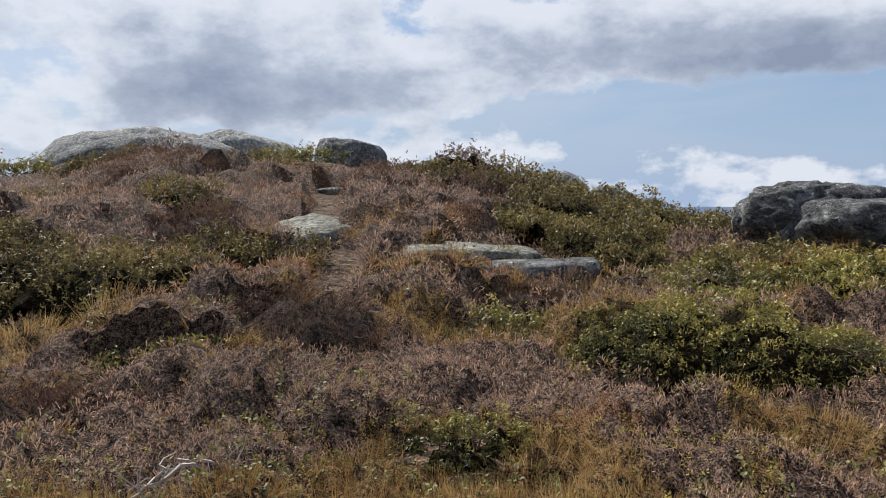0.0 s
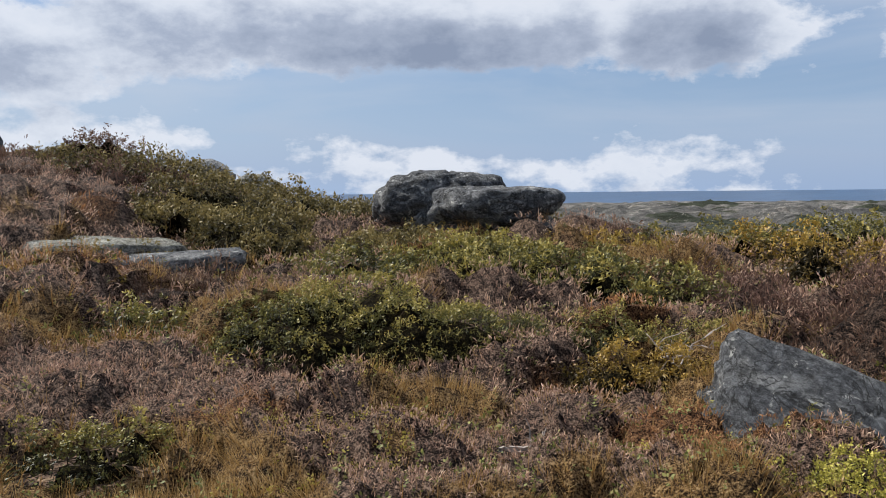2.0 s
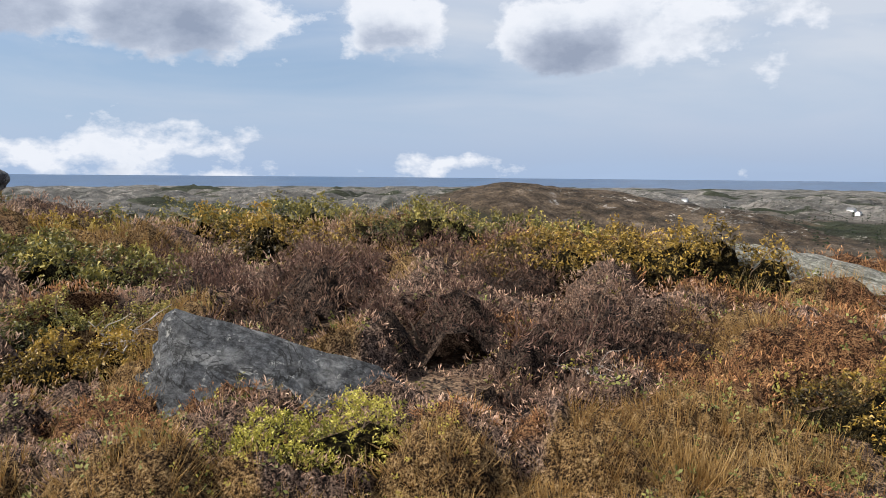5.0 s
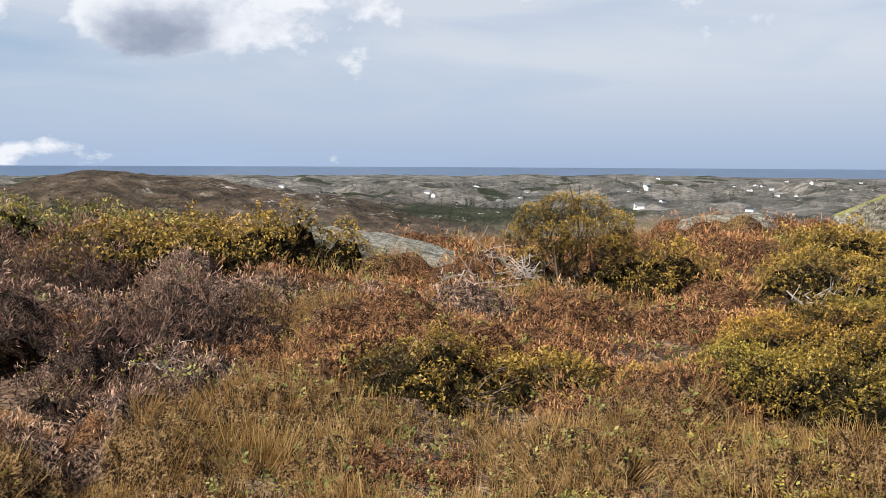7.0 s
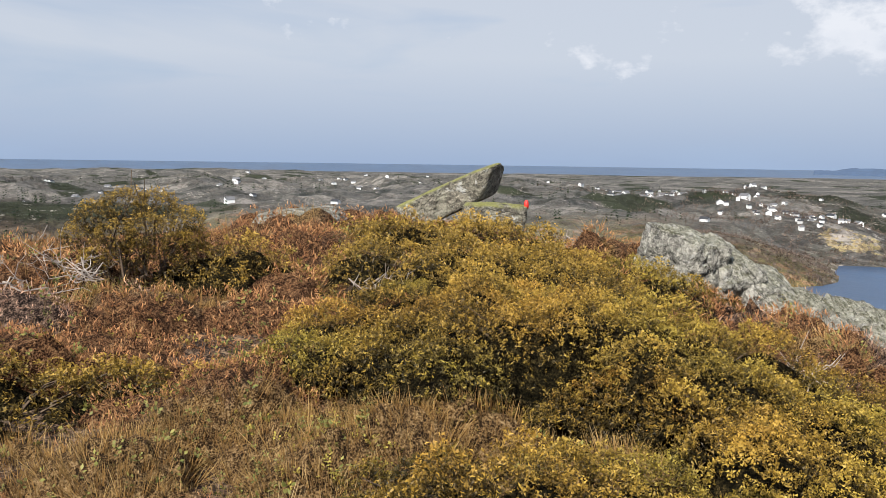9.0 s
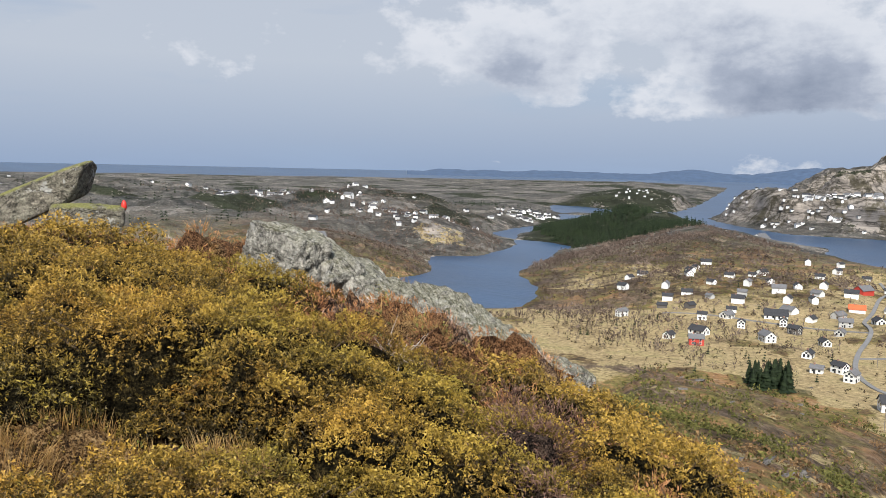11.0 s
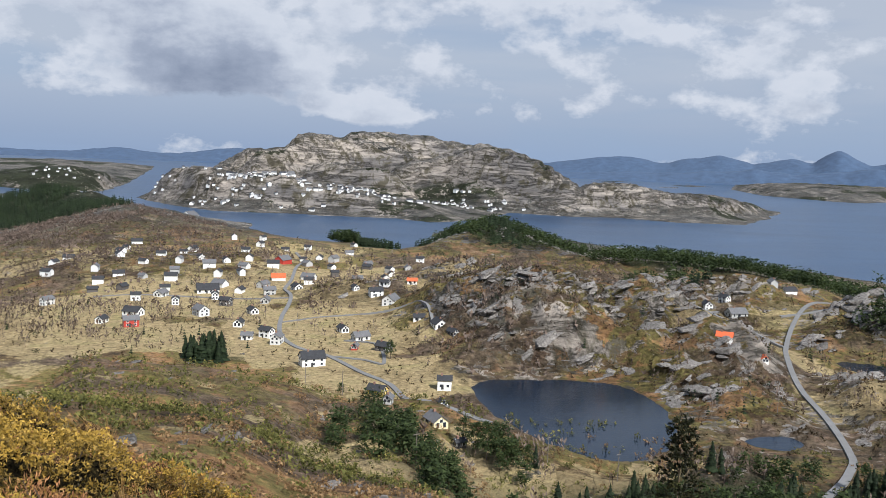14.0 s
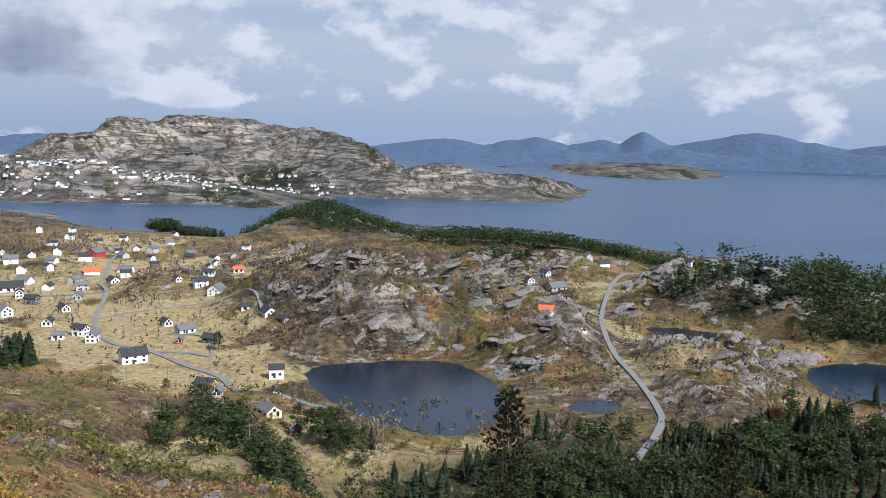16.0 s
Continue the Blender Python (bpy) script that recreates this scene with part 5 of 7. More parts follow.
def tree_juniper(x, y, clumps, stem, seed, tuft, material, label):
    """A juniper grown into a small tree: crowded round clumps of needles carried on twisted stems."""
    rng = np.random.default_rng(seed)
    ob = thing("juniper_bush", x, y, ground(x, y), label, "juniper bush", "junipers on the hilltop")
    at, ways, young, limbs = [], [], [], []
    for cx, cy, cz, r in clumps:
        n = int(26 * (r / tuft) ** 2)
        d = rng.normal(size=(n, 3))
        d /= np.linalg.norm(d, axis=1, keepdims=True)
        ripple = 1 + 0.28 * np.sin(d[:, 0] * 7 + cx * 9) * np.sin(d[:, 1] * 7 + cy * 5) * np.sin(d[:, 2] * 8 + 1)
        deep = rng.uniform(0, 1, n) ** 2
        at.append(np.array([cx, cy, cz]) + d * (r * ripple * (1 - 0.4 * deep))[:, None] * [1, 1, 0.8])
        ways.append(d + [0, 0, 0.4] + rng.normal(size=(n, 3)) * 0.4)
        # undersides and inner sprays toned darker, clump tops lighter: shade put into colour
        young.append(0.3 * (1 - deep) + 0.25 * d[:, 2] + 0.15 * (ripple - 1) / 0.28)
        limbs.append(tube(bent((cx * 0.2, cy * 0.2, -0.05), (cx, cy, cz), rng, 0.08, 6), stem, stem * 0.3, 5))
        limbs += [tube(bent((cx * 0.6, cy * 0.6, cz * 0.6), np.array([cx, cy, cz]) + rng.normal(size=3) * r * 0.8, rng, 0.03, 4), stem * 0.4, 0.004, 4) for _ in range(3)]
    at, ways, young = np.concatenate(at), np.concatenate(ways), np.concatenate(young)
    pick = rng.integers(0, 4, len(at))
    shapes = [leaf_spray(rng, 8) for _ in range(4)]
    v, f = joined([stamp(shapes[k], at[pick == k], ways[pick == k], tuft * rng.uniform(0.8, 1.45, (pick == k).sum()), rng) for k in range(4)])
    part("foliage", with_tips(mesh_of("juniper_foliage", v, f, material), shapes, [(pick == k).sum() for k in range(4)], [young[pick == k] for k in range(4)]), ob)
    v, f = joined(limbs)
    tagged(part("branch_work", mesh_of("branch_work", v, f, M_LIMB), ob), "grey-brown twisted stems", kind="stuff")
    BUSHES.append((x, y, 0.4, 0.4, 0))
    return ob


def dry_branch(x, y, spread, height, count, seed, turn=0, label="bleached dead branches lying in the heath", name="dead_branch", r=0.012, z=0.0, flat=False):
    rng = np.random.default_rng(seed)
    base = ground(x, y) + z + 0.2
    runs = []
    for i in range(count):
        a = rng.uniform(0, 6.283)
        s = spread * rng.uniform(0.5, 1.0)
        tip = np.array([math.cos(a) * s, math.sin(a) * s, height * rng.uniform(0.25, 1.0) * (0.3 if flat else 1) - 0.1])
        start = rng.normal(size=3) * [spread * 0.15, spread * 0.15, 0] + [0, 0, 0.02]
        line = bent(start, tip, rng, spread * 0.09, 6)
        runs.append(tube(line, r * rng.uniform(0.6, 1.2), r * 0.25, 4))
        for j in range(2):
            p = line[rng.integers(2, 5)]
            runs.append(tube(bent(p, p + rng.normal(size=3) * spread * 0.22 + [0, 0, spread * 0.15], rng, spread * 0.04, 4), r * 0.5, r * 0.15, 3))
    v, f = joined(runs)
    ob = new(name, mesh_of("branches", v, f, M_TWIG))
    ob.matrix_basis = pose(x, y, base, 0, 0, turn)
    return tagged(ob, label, "branch")


GREEN_LABEL = "low spreading green juniper with yellow tips"
GOLD_LABEL = "spreading golden-brown juniper with needle pads"
# ahead at the start
juniper(2.9, 6.9, 1.8, 0.95, 0.72, -18, 3, 0.05, M_JUNIPER_GREEN, GREEN_LABEL)
juniper(4.9, 9.0, 2.4, 1.4, 0.55, -25, 4, 0.075, M_JUNIPER_GREEN, "wide olive juniper in front of large boulders")
juniper(-3.1, 9.6, 1.8, 1.0, 0.80, 0, 5, 0.07, M_JUNIPER_DULL, "dark green juniper among brown heather")
juniper(-6.0, 11.0, 2.4, 1.3, 0.45, 0, 6, 0.08, M_JUNIPER_DULL, "low olive juniper mat on the heath")
juniper(0.5, 5.4, 0.55, 0.35, 0.28, 0, 7, 0.042, M_JUNIPER_GREEN, "small yellow-green juniper sprig in heather")
juniper(1.3, 11.5, 1.5, 0.55, 0.35, 0, 8, 0.085, M_JUNIPER_DULL, "low olive juniper around a flat slab")
juniper(4.5, 15.5, 2.6, 1.6, 0.8, 0, 9, 0.11, M_JUNIPER_DULL, "broad dusky juniper on the slope")
juniper(2.9, 21.0, 2.2, 1.4, 0.9, 0, 10, 0.14, M_JUNIPER_DULL, "rounded olive juniper near the skyline")
juniper(5.6, 19.0, 2.4, 1.3, 0.7, 0, 11, 0.13, M_JUNIPER_DULL, "rounded olive juniper near the skyline")
juniper(-3.6, 33.0, 1.8, 1.2, 0.4, 0, 12, 0.2, M_JUNIPER_GREEN, "low juniper below the rock domes")
juniper(-17.5, 40.0, 2.6, 2.0, 0.9, 0, 13, 0.24, M_JUNIPER_GREEN, "green juniper on the crest")
juniper(3.4, 34.5, 1.6, 1.2, 1.1, 0, 14, 0.16, M_HEATHER_DARK, "dark brown juniper on the skyline", name="juniper_bush")
for i, (x, y, a, b, h) in enumerate([(-1.9, 7.4, 0.7, 0.4, 0.3), (-4.6, 7.6, 0.8, 0.5, 0.3), (1.2, 8.2, 0.7, 0.4, 0.3), (3.4, 11.8, 1.2, 0.7, 0.45), (6.3, 10.4, 1.5, 0.8, 0.26), (2.6, 14.4, 1.3, 0.8, 0.5), (-3.6, 15.0, 1.4, 0.8, 0.4),
                                    (-7.2, 17.5, 1.6, 1.0, 0.4), (-2.9, 21.5, 1.5, 1.0, 0.45), (1.4, 27.0, 1.8, 1.2, 0.5), (5.2, 29.5, 2.0, 1.2, 0.7), (8.6, 21.0, 2.2, 1.3, 0.7), (-8.5, 26.0, 2.0, 1.2, 0.3), (9.6, 16.2, 1.6, 1.0, 0.6)]):
    juniper(x, y, a, b, h, 20 * i, 200 + i, 0.045 + 0.0042 * math.hypot(x, y), (M_JUNIPER_DULL if y > 11 else M_JUNIPER_GREEN), "low olive juniper mat in brown heather")
# round the tilted slab rock
juniper(4.35, 5.25, 0.75, 0.5, 0.42, -35, 15, 0.048, M_JUNIPER, "golden-green juniper beside a grey slab")
juniper(4.9, 6.0, 0.85, 0.5, 0.5, -40, 16, 0.05, M_JUNIPER_GREEN, "dark green juniper beside a grey slab")
juniper(3.75, 2.7, 0.66, 0.42, 0.44, -55, 17, 0.032, M_JUNIPER_LIME, "small bright yellow-green juniper in heather")
juniper(10.6, 10.2, 1.5, 1.0, 0.66, -45, 18, 0.09, M_JUNIPER_GREEN, "olive juniper on the far edge of the heath")
juniper(12.0, 8.8, 1.3, 0.9, 0.74, -50, 19, 0.1, M_JUNIPER_GREEN, "olive juniper on the far edge of the heath")
juniper(11.0, 6.0, 1.3, 0.9, 0.80, -60, 20, 0.085, M_JUNIPER_GREEN, "open-limbed olive juniper with grey stems", open_=0.42)
juniper(9.5, 2.7, 2.0, 1.2, 0.82, -75, 21, 0.075, M_JUNIPER, "broad golden-olive juniper beside a pale slab")
juniper(9.6, 1.45, 0.8, 0.6, 0.98, -80, 22, 0.075, M_JUNIPER, "ragged juniper growing over a pale slab")
tree_juniper(9.3, -1.45, [(0.0, 0.34, 0.86, 0.19), (0.05, 0.05, 0.97, 0.21), (0.0, -0.26, 0.99, 0.18), (0.0, -0.56, 0.80, 0.18), (-0.15, 0.18, 0.68, 0.18), (-0.2, -0.14, 0.74, 0.20), (0.1, 0.50, 0.66, 0.15), (-0.1, -0.45, 0.56, 0.18), (-0.05, 0.36, 0.45, 0.14), (0.1, -0.66, 0.60, 0.15), (-0.1, -0.02, 0.50, 0.16)], 0.026, 23, 0.05, M_JUNIPER, "tree-like golden juniper over dead branches")
juniper(9.1, -2.45, 0.9, 0.6, 0.72, -100, 24, 0.055, M_JUNIPER, "spreading juniper beside a taller one")
juniper(5.9, -0.15, 0.95, 0.5, 0.40, -95, 25, 0.045, M_JUNIPER, "low olive juniper in rusty heather")
juniper(5.9, -1.1, 0.65, 0.4, 0.33, -95, 26, 0.045, M_JUNIPER, "low olive juniper in rusty heather")
juniper(3.9, -0.7, 0.35, 0.25, 0.2, -95, 27, 0.036, M_JUNIPER_GREEN, "small yellow-green juniper in dry grass")
for i, (x, y, a, b, h) in enumerate([(8.9, 6.7, 1.0, 0.7, 0.55), (12.6, 4.4, 1.3, 0.8, 0.75), (7.7, 9.5, 1.2, 0.8, 0.4), (9.8, 8.3, 1.0, 0.7, 0.55), (6.2, 7.2, 1.2, 0.8, 0.7), (3.6, 13.4, 1.8, 1.1, 0.75), (5.3, 11.9, 1.6, 1.0, 0.35), (9.4, 13.7, 1.4, 1.0, 0.6),
                                     (0.4, 9.6, 1.0, 0.5, 0.4), (-1.9, 11.8, 1.1, 0.7, 0.55), (-8.6, 14.0, 1.8, 1.1, 0.6), (7.6, 17.0, 2.0, 1.2, 0.7)]):
    juniper(x, y, a, b, h, -25 - 17 * i, 400 + i, 0.04 + 0.0045 * math.hypot(x, y), (M_JUNIPER_DULL if y > 11 else (M_JUNIPER, M_JUNIPER_GREEN, M_JUNIPER_GOLD)[i % 3]), "ragged olive-gold juniper rising out of heather")
for i, (x, y, a, b, h) in enumerate([(7.3, 5.0, 1.1, 0.8, 0.62), (8.2, 3.5, 1.0, 0.8, 0.62), (6.5, 5.9, 0.9, 0.7, 0.55), (6.9, 1.9, 1.0, 0.7, 0.5), (6.15, 3.2, 0.75, 0.6, 0.72), (6.1, 4.4, 0.9, 0.7, 0.66), (6.0, 2.1, 0.6, 0.45, 0.55), (8.4, 5.6, 1.1, 0.8, 0.6), (7.2, 7.0, 1.0, 0.7, 0.5), (5.1, 1.9, 0.55, 0.4, 0.4), (9.6, 4.6, 1.2, 0.8, 0.6), (-0.7, 7.9, 1.1, 0.6, 0.5), (-2.4, 6.3, 0.9, 0.55, 0.5), (1.9, 9.4, 1.2, 0.5, 0.5),
                                     (-4.4, 8.2, 1.0, 0.6, 0.5), (8.6, 10.6, 0.9, 0.6, 0.6), (-2.8, 13.0, 1.2, 0.8, 0.6), (-0.2, 17.5, 1.3, 0.8, 0.6), (2.0, 18.0, 1.5, 0.9, 0.6), (-4.6, 18.5, 1.8, 1.0, 0.45), (0.6, 23.5, 1.7, 1.0, 0.5), (-6.5, 22.5, 2.2, 1.2, 0.3), (3.4, 25.5, 1.8, 1.1, 0.5)]):
    juniper(x, y, a, b, h, 29 * i, 500 + i, 0.035 + 0.0048 * math.hypot(x, y), (M_RUST_MAUVE, M_HEATHER_DARK)[i % 2], "tall dark brown heather clump on the heath", name="heather_clump")
# the great spreading juniper
juniper(5.0, -4.1, 2.5, 1.8, 0.80, -130, 28, 0.035, M_JUNIPER_GOLD, "very wide golden juniper covering the slope", 1.35)
juniper(3.3, -4.4, 1.7, 1.2, 0.72, -140, 29, 0.033, M_JUNIPER_GOLD, GOLD_LABEL, 1.3)
juniper(7.8, -5.0, 2.2, 1.7, 0.75, -125, 30, 0.05, M_JUNIPER, "olive-gold juniper towards the tilted slab")
juniper(11.0, -6.2, 2.2, 1.6, 0.6, -118, 31, 0.085, M_JUNIPER, "olive-gold juniper towards the tilted slab")
juniper(2.9, -2.5, 1.25, 0.8, 0.62, -130, 39, 0.03, M_JUNIPER_GOLD, GOLD_LABEL, 1.3)
juniper(1.5, -3.0, 0.9, 0.6, 0.5, -150, 41, 0.03, M_JUNIPER_GOLD, GOLD_LABEL, 1.3)
juniper(1.6, -4.3, 0.9, 0.7, 0.55, -150, 32, 0.032, M_JUNIPER_GOLD, GOLD_LABEL, 1.3)
juniper(8.5, -7.1, 1.8, 1.2, 0.6, -130, 33, 0.06, M_JUNIPER_GOLD, GOLD_LABEL, 1.3)
juniper(2.4, -6.2, 1.3, 0.9, 0.65, -160, 34, 0.048, M_JUNIPER, "yellow-green juniper on the steep edge")
juniper(0.6, -4.3, 0.9, 0.65, 0.5, -170, 35, 0.032, M_JUNIPER_GOLD, GOLD_LABEL, 1.3)
juniper(3.5, -9.6, 1.4, 0.9, 0.6, -150, 36, 0.07, M_JUNIPER, "yellow-green juniper on the steep edge")


for i, (x, y, a, b, h) in enumerate([(7.35, -7.75, 0.5, 0.4, 0.5), (6.6, -8.0, 0.4, 0.35, 0.35), (5.9, -8.35, 0.4, 0.3, 0.4), (5.0, -8.6, 0.4, 0.3, 0.35), (8.2, -7.3, 0.6, 0.45, 0.4), (9.3, -8.2, 0.6, 0.4, 0.35), (6.0, -8.6, 0.7, 0.5, 0.4), (4.6, -7.4, 0.6, 0.45, 0.4), (1.9, -5.3, 0.5, 0.4, 0.4), (2.1, -3.75, 0.55, 0.4, 0.66), (2.75, -4.9, 0.65, 0.45, 0.68), (3.4, -6.3, 0.7, 0.5, 0.6), (1.1, -3.7, 0.4, 0.35, 0.5), (4.6, -6.2, 0.7, 0.5, 0.6)]):
    juniper(x, y, a, b, h, 35 * i, 300 + i, 0.032 + 0.0042 * math.hypot(x, y), (M_RUST, M_RUST_MAUVE)[i > 8], "dense rust-brown heather clump on the hill edge", name="heather_clump")
juniper(4.2, -7.9, 1.2, 0.9, 0.5, -140, 37, 0.06, M_JUNIPER, "yellow-green juniper on the steep edge")
juniper(1.0, -7.0, 1.3, 0.9, 0.5, -160, 38, 0.055, M_JUNIPER_GOLD, GOLD_LABEL, 1.3)


def free_of_bushes(x, y, margin=1.0):
    ok = np.ones(len(x), bool)
    for bx, by, a, b, turn in BUSHES:
        co, si = math.cos(radians(turn)), math.sin(radians(turn))
        dx, dy = x - bx, y - by
        ok &= ((dx * co + dy * si) / (a * margin)) ** 2 + ((dy * co - dx * si) / (b * margin)) ** 2 > 1
    for bx, by, q in STONES:
        ok &= np.hypot(x - bx, y - by) > q * margin
    return ok


STONES = [(o.location.x, o.location.y, 0.33 * min(o.dimensions.x, o.dimensions.y)) for o in scene.objects if o.name.startswith(("boulder", "rock_slab", "outcrop"))]
PATHWAY = [(-0.6, 11.0), (-1.1, 15.0), (-1.3, 19.0), (-0.8, 24.0), (-0.6, 30.0)]


def scatter(n, r0, r1, rng, az0=-37, az1=234):
    r = np.exp(rng.uniform(math.log(r0), math.log(r1), n))
    a = np.radians(rng.uniform(az0, az1, n))
    x, y = np.sin(a) * r, np.cos(a) * r
    ok = free_of_bushes(x, y, 0.85)
    for px, py in PATHWAY:
        ok &= np.hypot((x - px) / 0.3, (y - py) / 2.2) > 1
    return x[ok], y[ok], r[ok], np.degrees(a[ok])


def upright(name, templates, x, y, per, tall, spread, lean, material, label, category, seed, r, mound_=0.0):
    """Many plants of one sort, each a fan of stems or a cushion of shoots, as one mesh."""
    rng = np.random.default_rng(seed)
    idx = np.repeat(np.arange(len(x)), per)
    n = len(idx)
    a, q = rng.uniform(0, 6.283, n), np.sqrt(rng.uniform(0, 1, n))
    sx_, sy_ = x[idx] + np.cos(a) * q * spread[idx], y[idx] + np.sin(a) * q * spread[idx]
    z = land(sx_, sy_)[0] - 0.03 + mound_ * tall[idx] * np.sqrt(np.maximum(1 - q * q, 0)) * rng.uniform(0.35, 1.0, n)
    ways = np.stack([np.cos(a) * q * lean, np.sin(a) * q * lean, np.ones(n)], 1) + rng.normal(size=(n, 3)) * 0.16
    hgt = tall[idx] * (1 - 0.6 * mound_) * rng.uniform(0.55, 1.2, n) * (1 - 0.3 * q)
    pick = rng.integers(0, len(templates), n)
    runs = [stamp(t, np.stack([sx_, sy_, z], 1)[pick == k], ways[pick == k], hgt[pick == k], rng) for k, t in enumerate(templates)]
    v, f = joined(runs)
    return tagged(new(name, with_tips(mesh_of(name, v, f, material), templates, [(pick == k).sum() for k in range(len(templates))])), label, category, kind="stuff")


def heath_height(x, y, r):
    """How high the heather stands over the ground."""
    z = 0.55 * domes(x, y, 0.62, 301, 0.25, 0.6) * step(40, 8, r) + 0.12 * domes(x, y, 0.26, 311, 0.2) * step(14, 5, r) + 0.45 * domes(x, y, 1.25, 321) * step(5, 13, r)
    z = z * (0.62 + 0.38 * step(2.6, 6, r)) * (0.75 + 0.5 * fbm(x / 2.4, y / 2.4, 2, 61))
    for px, py in PATHWAY:
        z = z * step(0.75, 1.5, np.hypot((x - px) / 0.3, (y - py) / 2.2))
    z = z * step(0.25, 0.8, np.hypot(x - 5.35, y - 2.7))
    for bx_, by_, a, b, turn in BUSHES:
        co, si = math.cos(radians(turn)), math.sin(radians(turn))
        dx, dy = x - bx_, y - by_
        z = z * (step(0.75, 1.0, np.hypot((dx * co + dy * si) / a, (dy * co - dx * si) / b)))
    for bx_, by_, q in STONES:
        z = z * step(0.75, 1.35, np.hypot(x - bx_, y - by_) / q)
    return z


def sort_of(x, y, r, az):
    """Which plant grows where: 0 mauve-brown heather, 1 rusty heather, 2 dry grass."""
    rusty = fbm(x / 1.3, y / 1.3, 3, 51) + 0.9 * (step(55, 92, az) - 0.5) > 0.0
    grassy = (fbm(x / 0.9 + 40, y / 0.9, 3, 57) + 0.55 * step(6.8, 3.4, r) > 0.22) & (r < 14)
    return np.where(grassy, 2, np.where(rusty, 1, 0))


# the heather itself: one springy canopy, broken into cushions, with loose shoots on top
ca, cr = np.radians(np.arange(-38, 235, 0.66)), np.geomspace(2.0, 64, 170)
CX, CY = (np.sin(ca)[None, :] * cr[:, None]).ravel(), (np.cos(ca)[None, :] * cr[:, None]).ravel()
CR, CA = np.hypot(CX, CY), np.tile(np.degrees(ca), len(cr))
lump = heath_height(CX, CY, CR)
CZ = land(CX, CY)[0] + lump - 0.10 + 0.05 * fbm(CX / 0.07, CY / 0.07, 2, 331) * np.clip(lump / 0.2, 0, 1) * step(14, 5, CR)
CZ = CZ + (hash2(np.arange(len(CX)), np.arange(len(CX)) // 7, 5) - 0.5) * np.minimum(0.011 * CR, 0.12) * np.clip(lump / 0.12, 0.2, 1)
kinds = sort_of(CX, CY, CR, CA)


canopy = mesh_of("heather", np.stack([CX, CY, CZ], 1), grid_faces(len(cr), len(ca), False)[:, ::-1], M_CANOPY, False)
for key, values in (("rust", kinds == 1), ("straw", kinds == 2)):
    canopy.attributes.new(key, "FLOAT", "POINT").data.foreach_set("value", values.astype(np.float32))
tagged(new("heather_cushions", canopy), "dry brown heather cushions covering the hilltop", "heather", kind="stuff")

rng = np.random.default_rng(77)
STEMS = [heather_sprig(rng) for _ in range(8)]
BLADES = [grass_blade(rng) for _ in range(6)]
SPRIGS = [leaf_sprig(rng) for _ in range(5)]


def shoots(name, templates, x, y, r, length, lean, material, label, category, seed, sink=0.1):
    """Loose shoots that stand out of the canopy, as one mesh."""
    rng = np.random.default_rng(seed)
    e = 0.05
    h = heath_height(x, y, r)
    gx, gy = (heath_height(x + e, y, r) - h) / e, (heath_height(x, y + e, r) - h) / e
    at = np.stack([x, y, land(x, y)[0] + h - sink - 0.25 * length * rng.uniform(0, 1, len(x))], 1)
    ways = np.stack([-gx * 0.7, -gy * 0.7, np.ones(len(x))], 1) + rng.normal(size=(len(x), 3)) * lean
    pick = rng.integers(0, len(templates), len(x))
    v, f = joined([stamp(t, at[pick == k], ways[pick == k], (length * rng.uniform(0.6, 1.3, len(x)))[pick == k], rng) for k, t in enumerate(templates)])
    return tagged(new(name, with_tips(mesh_of(name, v, f, material), templates, [(pick == k).sum() for k in range(len(templates))])), label, category, kind="stuff")


hx, hy, hr, ha = scatter(175000, 2.3, 30, rng)
what = sort_of(hx, hy, hr, ha)
size = np.clip(0.0150 * hr, 0.055, 0.17)
for key, n, mat, label in (("heather", 0, M_HEATHER, "dry brown-mauve heather shoots on the hilltop"), ("heather_rusty", 1, M_RUST, "rust-red withered heather shoots between junipers")):
    m = what == n
    shoots(key, STEMS, hx[m], hy[m], hr[m], size[m], 0.40, mat, label, "heather", 5, 0.085)
m = (what == 2) | (rng.uniform(0, 1, len(hx)) < 0.06) & (hr < 12)
more = rng.normal(size=(2, 1, m.sum())) * 0.045
gx_, gy_, gr_ = (hx[m] + more[0]).ravel(), (hy[m] + more[1]).ravel(), np.tile(hr[m], 1)
shoots("dry_grass", BLADES, gx_, gy_, gr_, 0.08 + 0.017 * gr_, 0.25, M_STRAW, "straw-coloured dry grass and sedge tufts", "grass", 6)
bx, by, br, ba = scatter(15000, 2.3, 12, rng)
m = fbm(bx / 0.7 + 9, by / 0.7, 3, 71) > 0.06
shoots("crowberry", SPRIGS, bx[m], by[m], br[m], 0.062 * (br[m] / 4) ** 0.5, 0.5, M_BERRY, "low green crowberry and bilberry sprigs", "shrub", 7, 0.07)
mx_, my_, mr_, ma_ = scatter(26000, 2.3, 11, rng)
m = fbm(mx_ / 0.55 + 3, my_ / 0.55 + 8, 3, 75) > 0.26
shoots("moss", SPRIGS, mx_[m], my_[m], mr_[m], 0.045 * (mr_[m] / 4) ** 0.5, 0.5, M_MOSS, "yellow-green moss and bilberry cushions", "moss", 9, 0.085)
tussocks = np.array([(4.05, 4.35), (4.0, 4.0), (3.95, 3.7), (3.9, 3.4), (3.85, 3.1), (4.2, 4.7), (3.4, 6.0), (3.1, 5.8), (3.8, 5.7), (2.9, 5.2), (3.5, 1.2), (3.6, -1.2), (3.3, -1.5), (3.8, -1.6), (1.0, 4.4), (4.6, 0.9), (3.7, 0.2), (2.7, 3.4)])
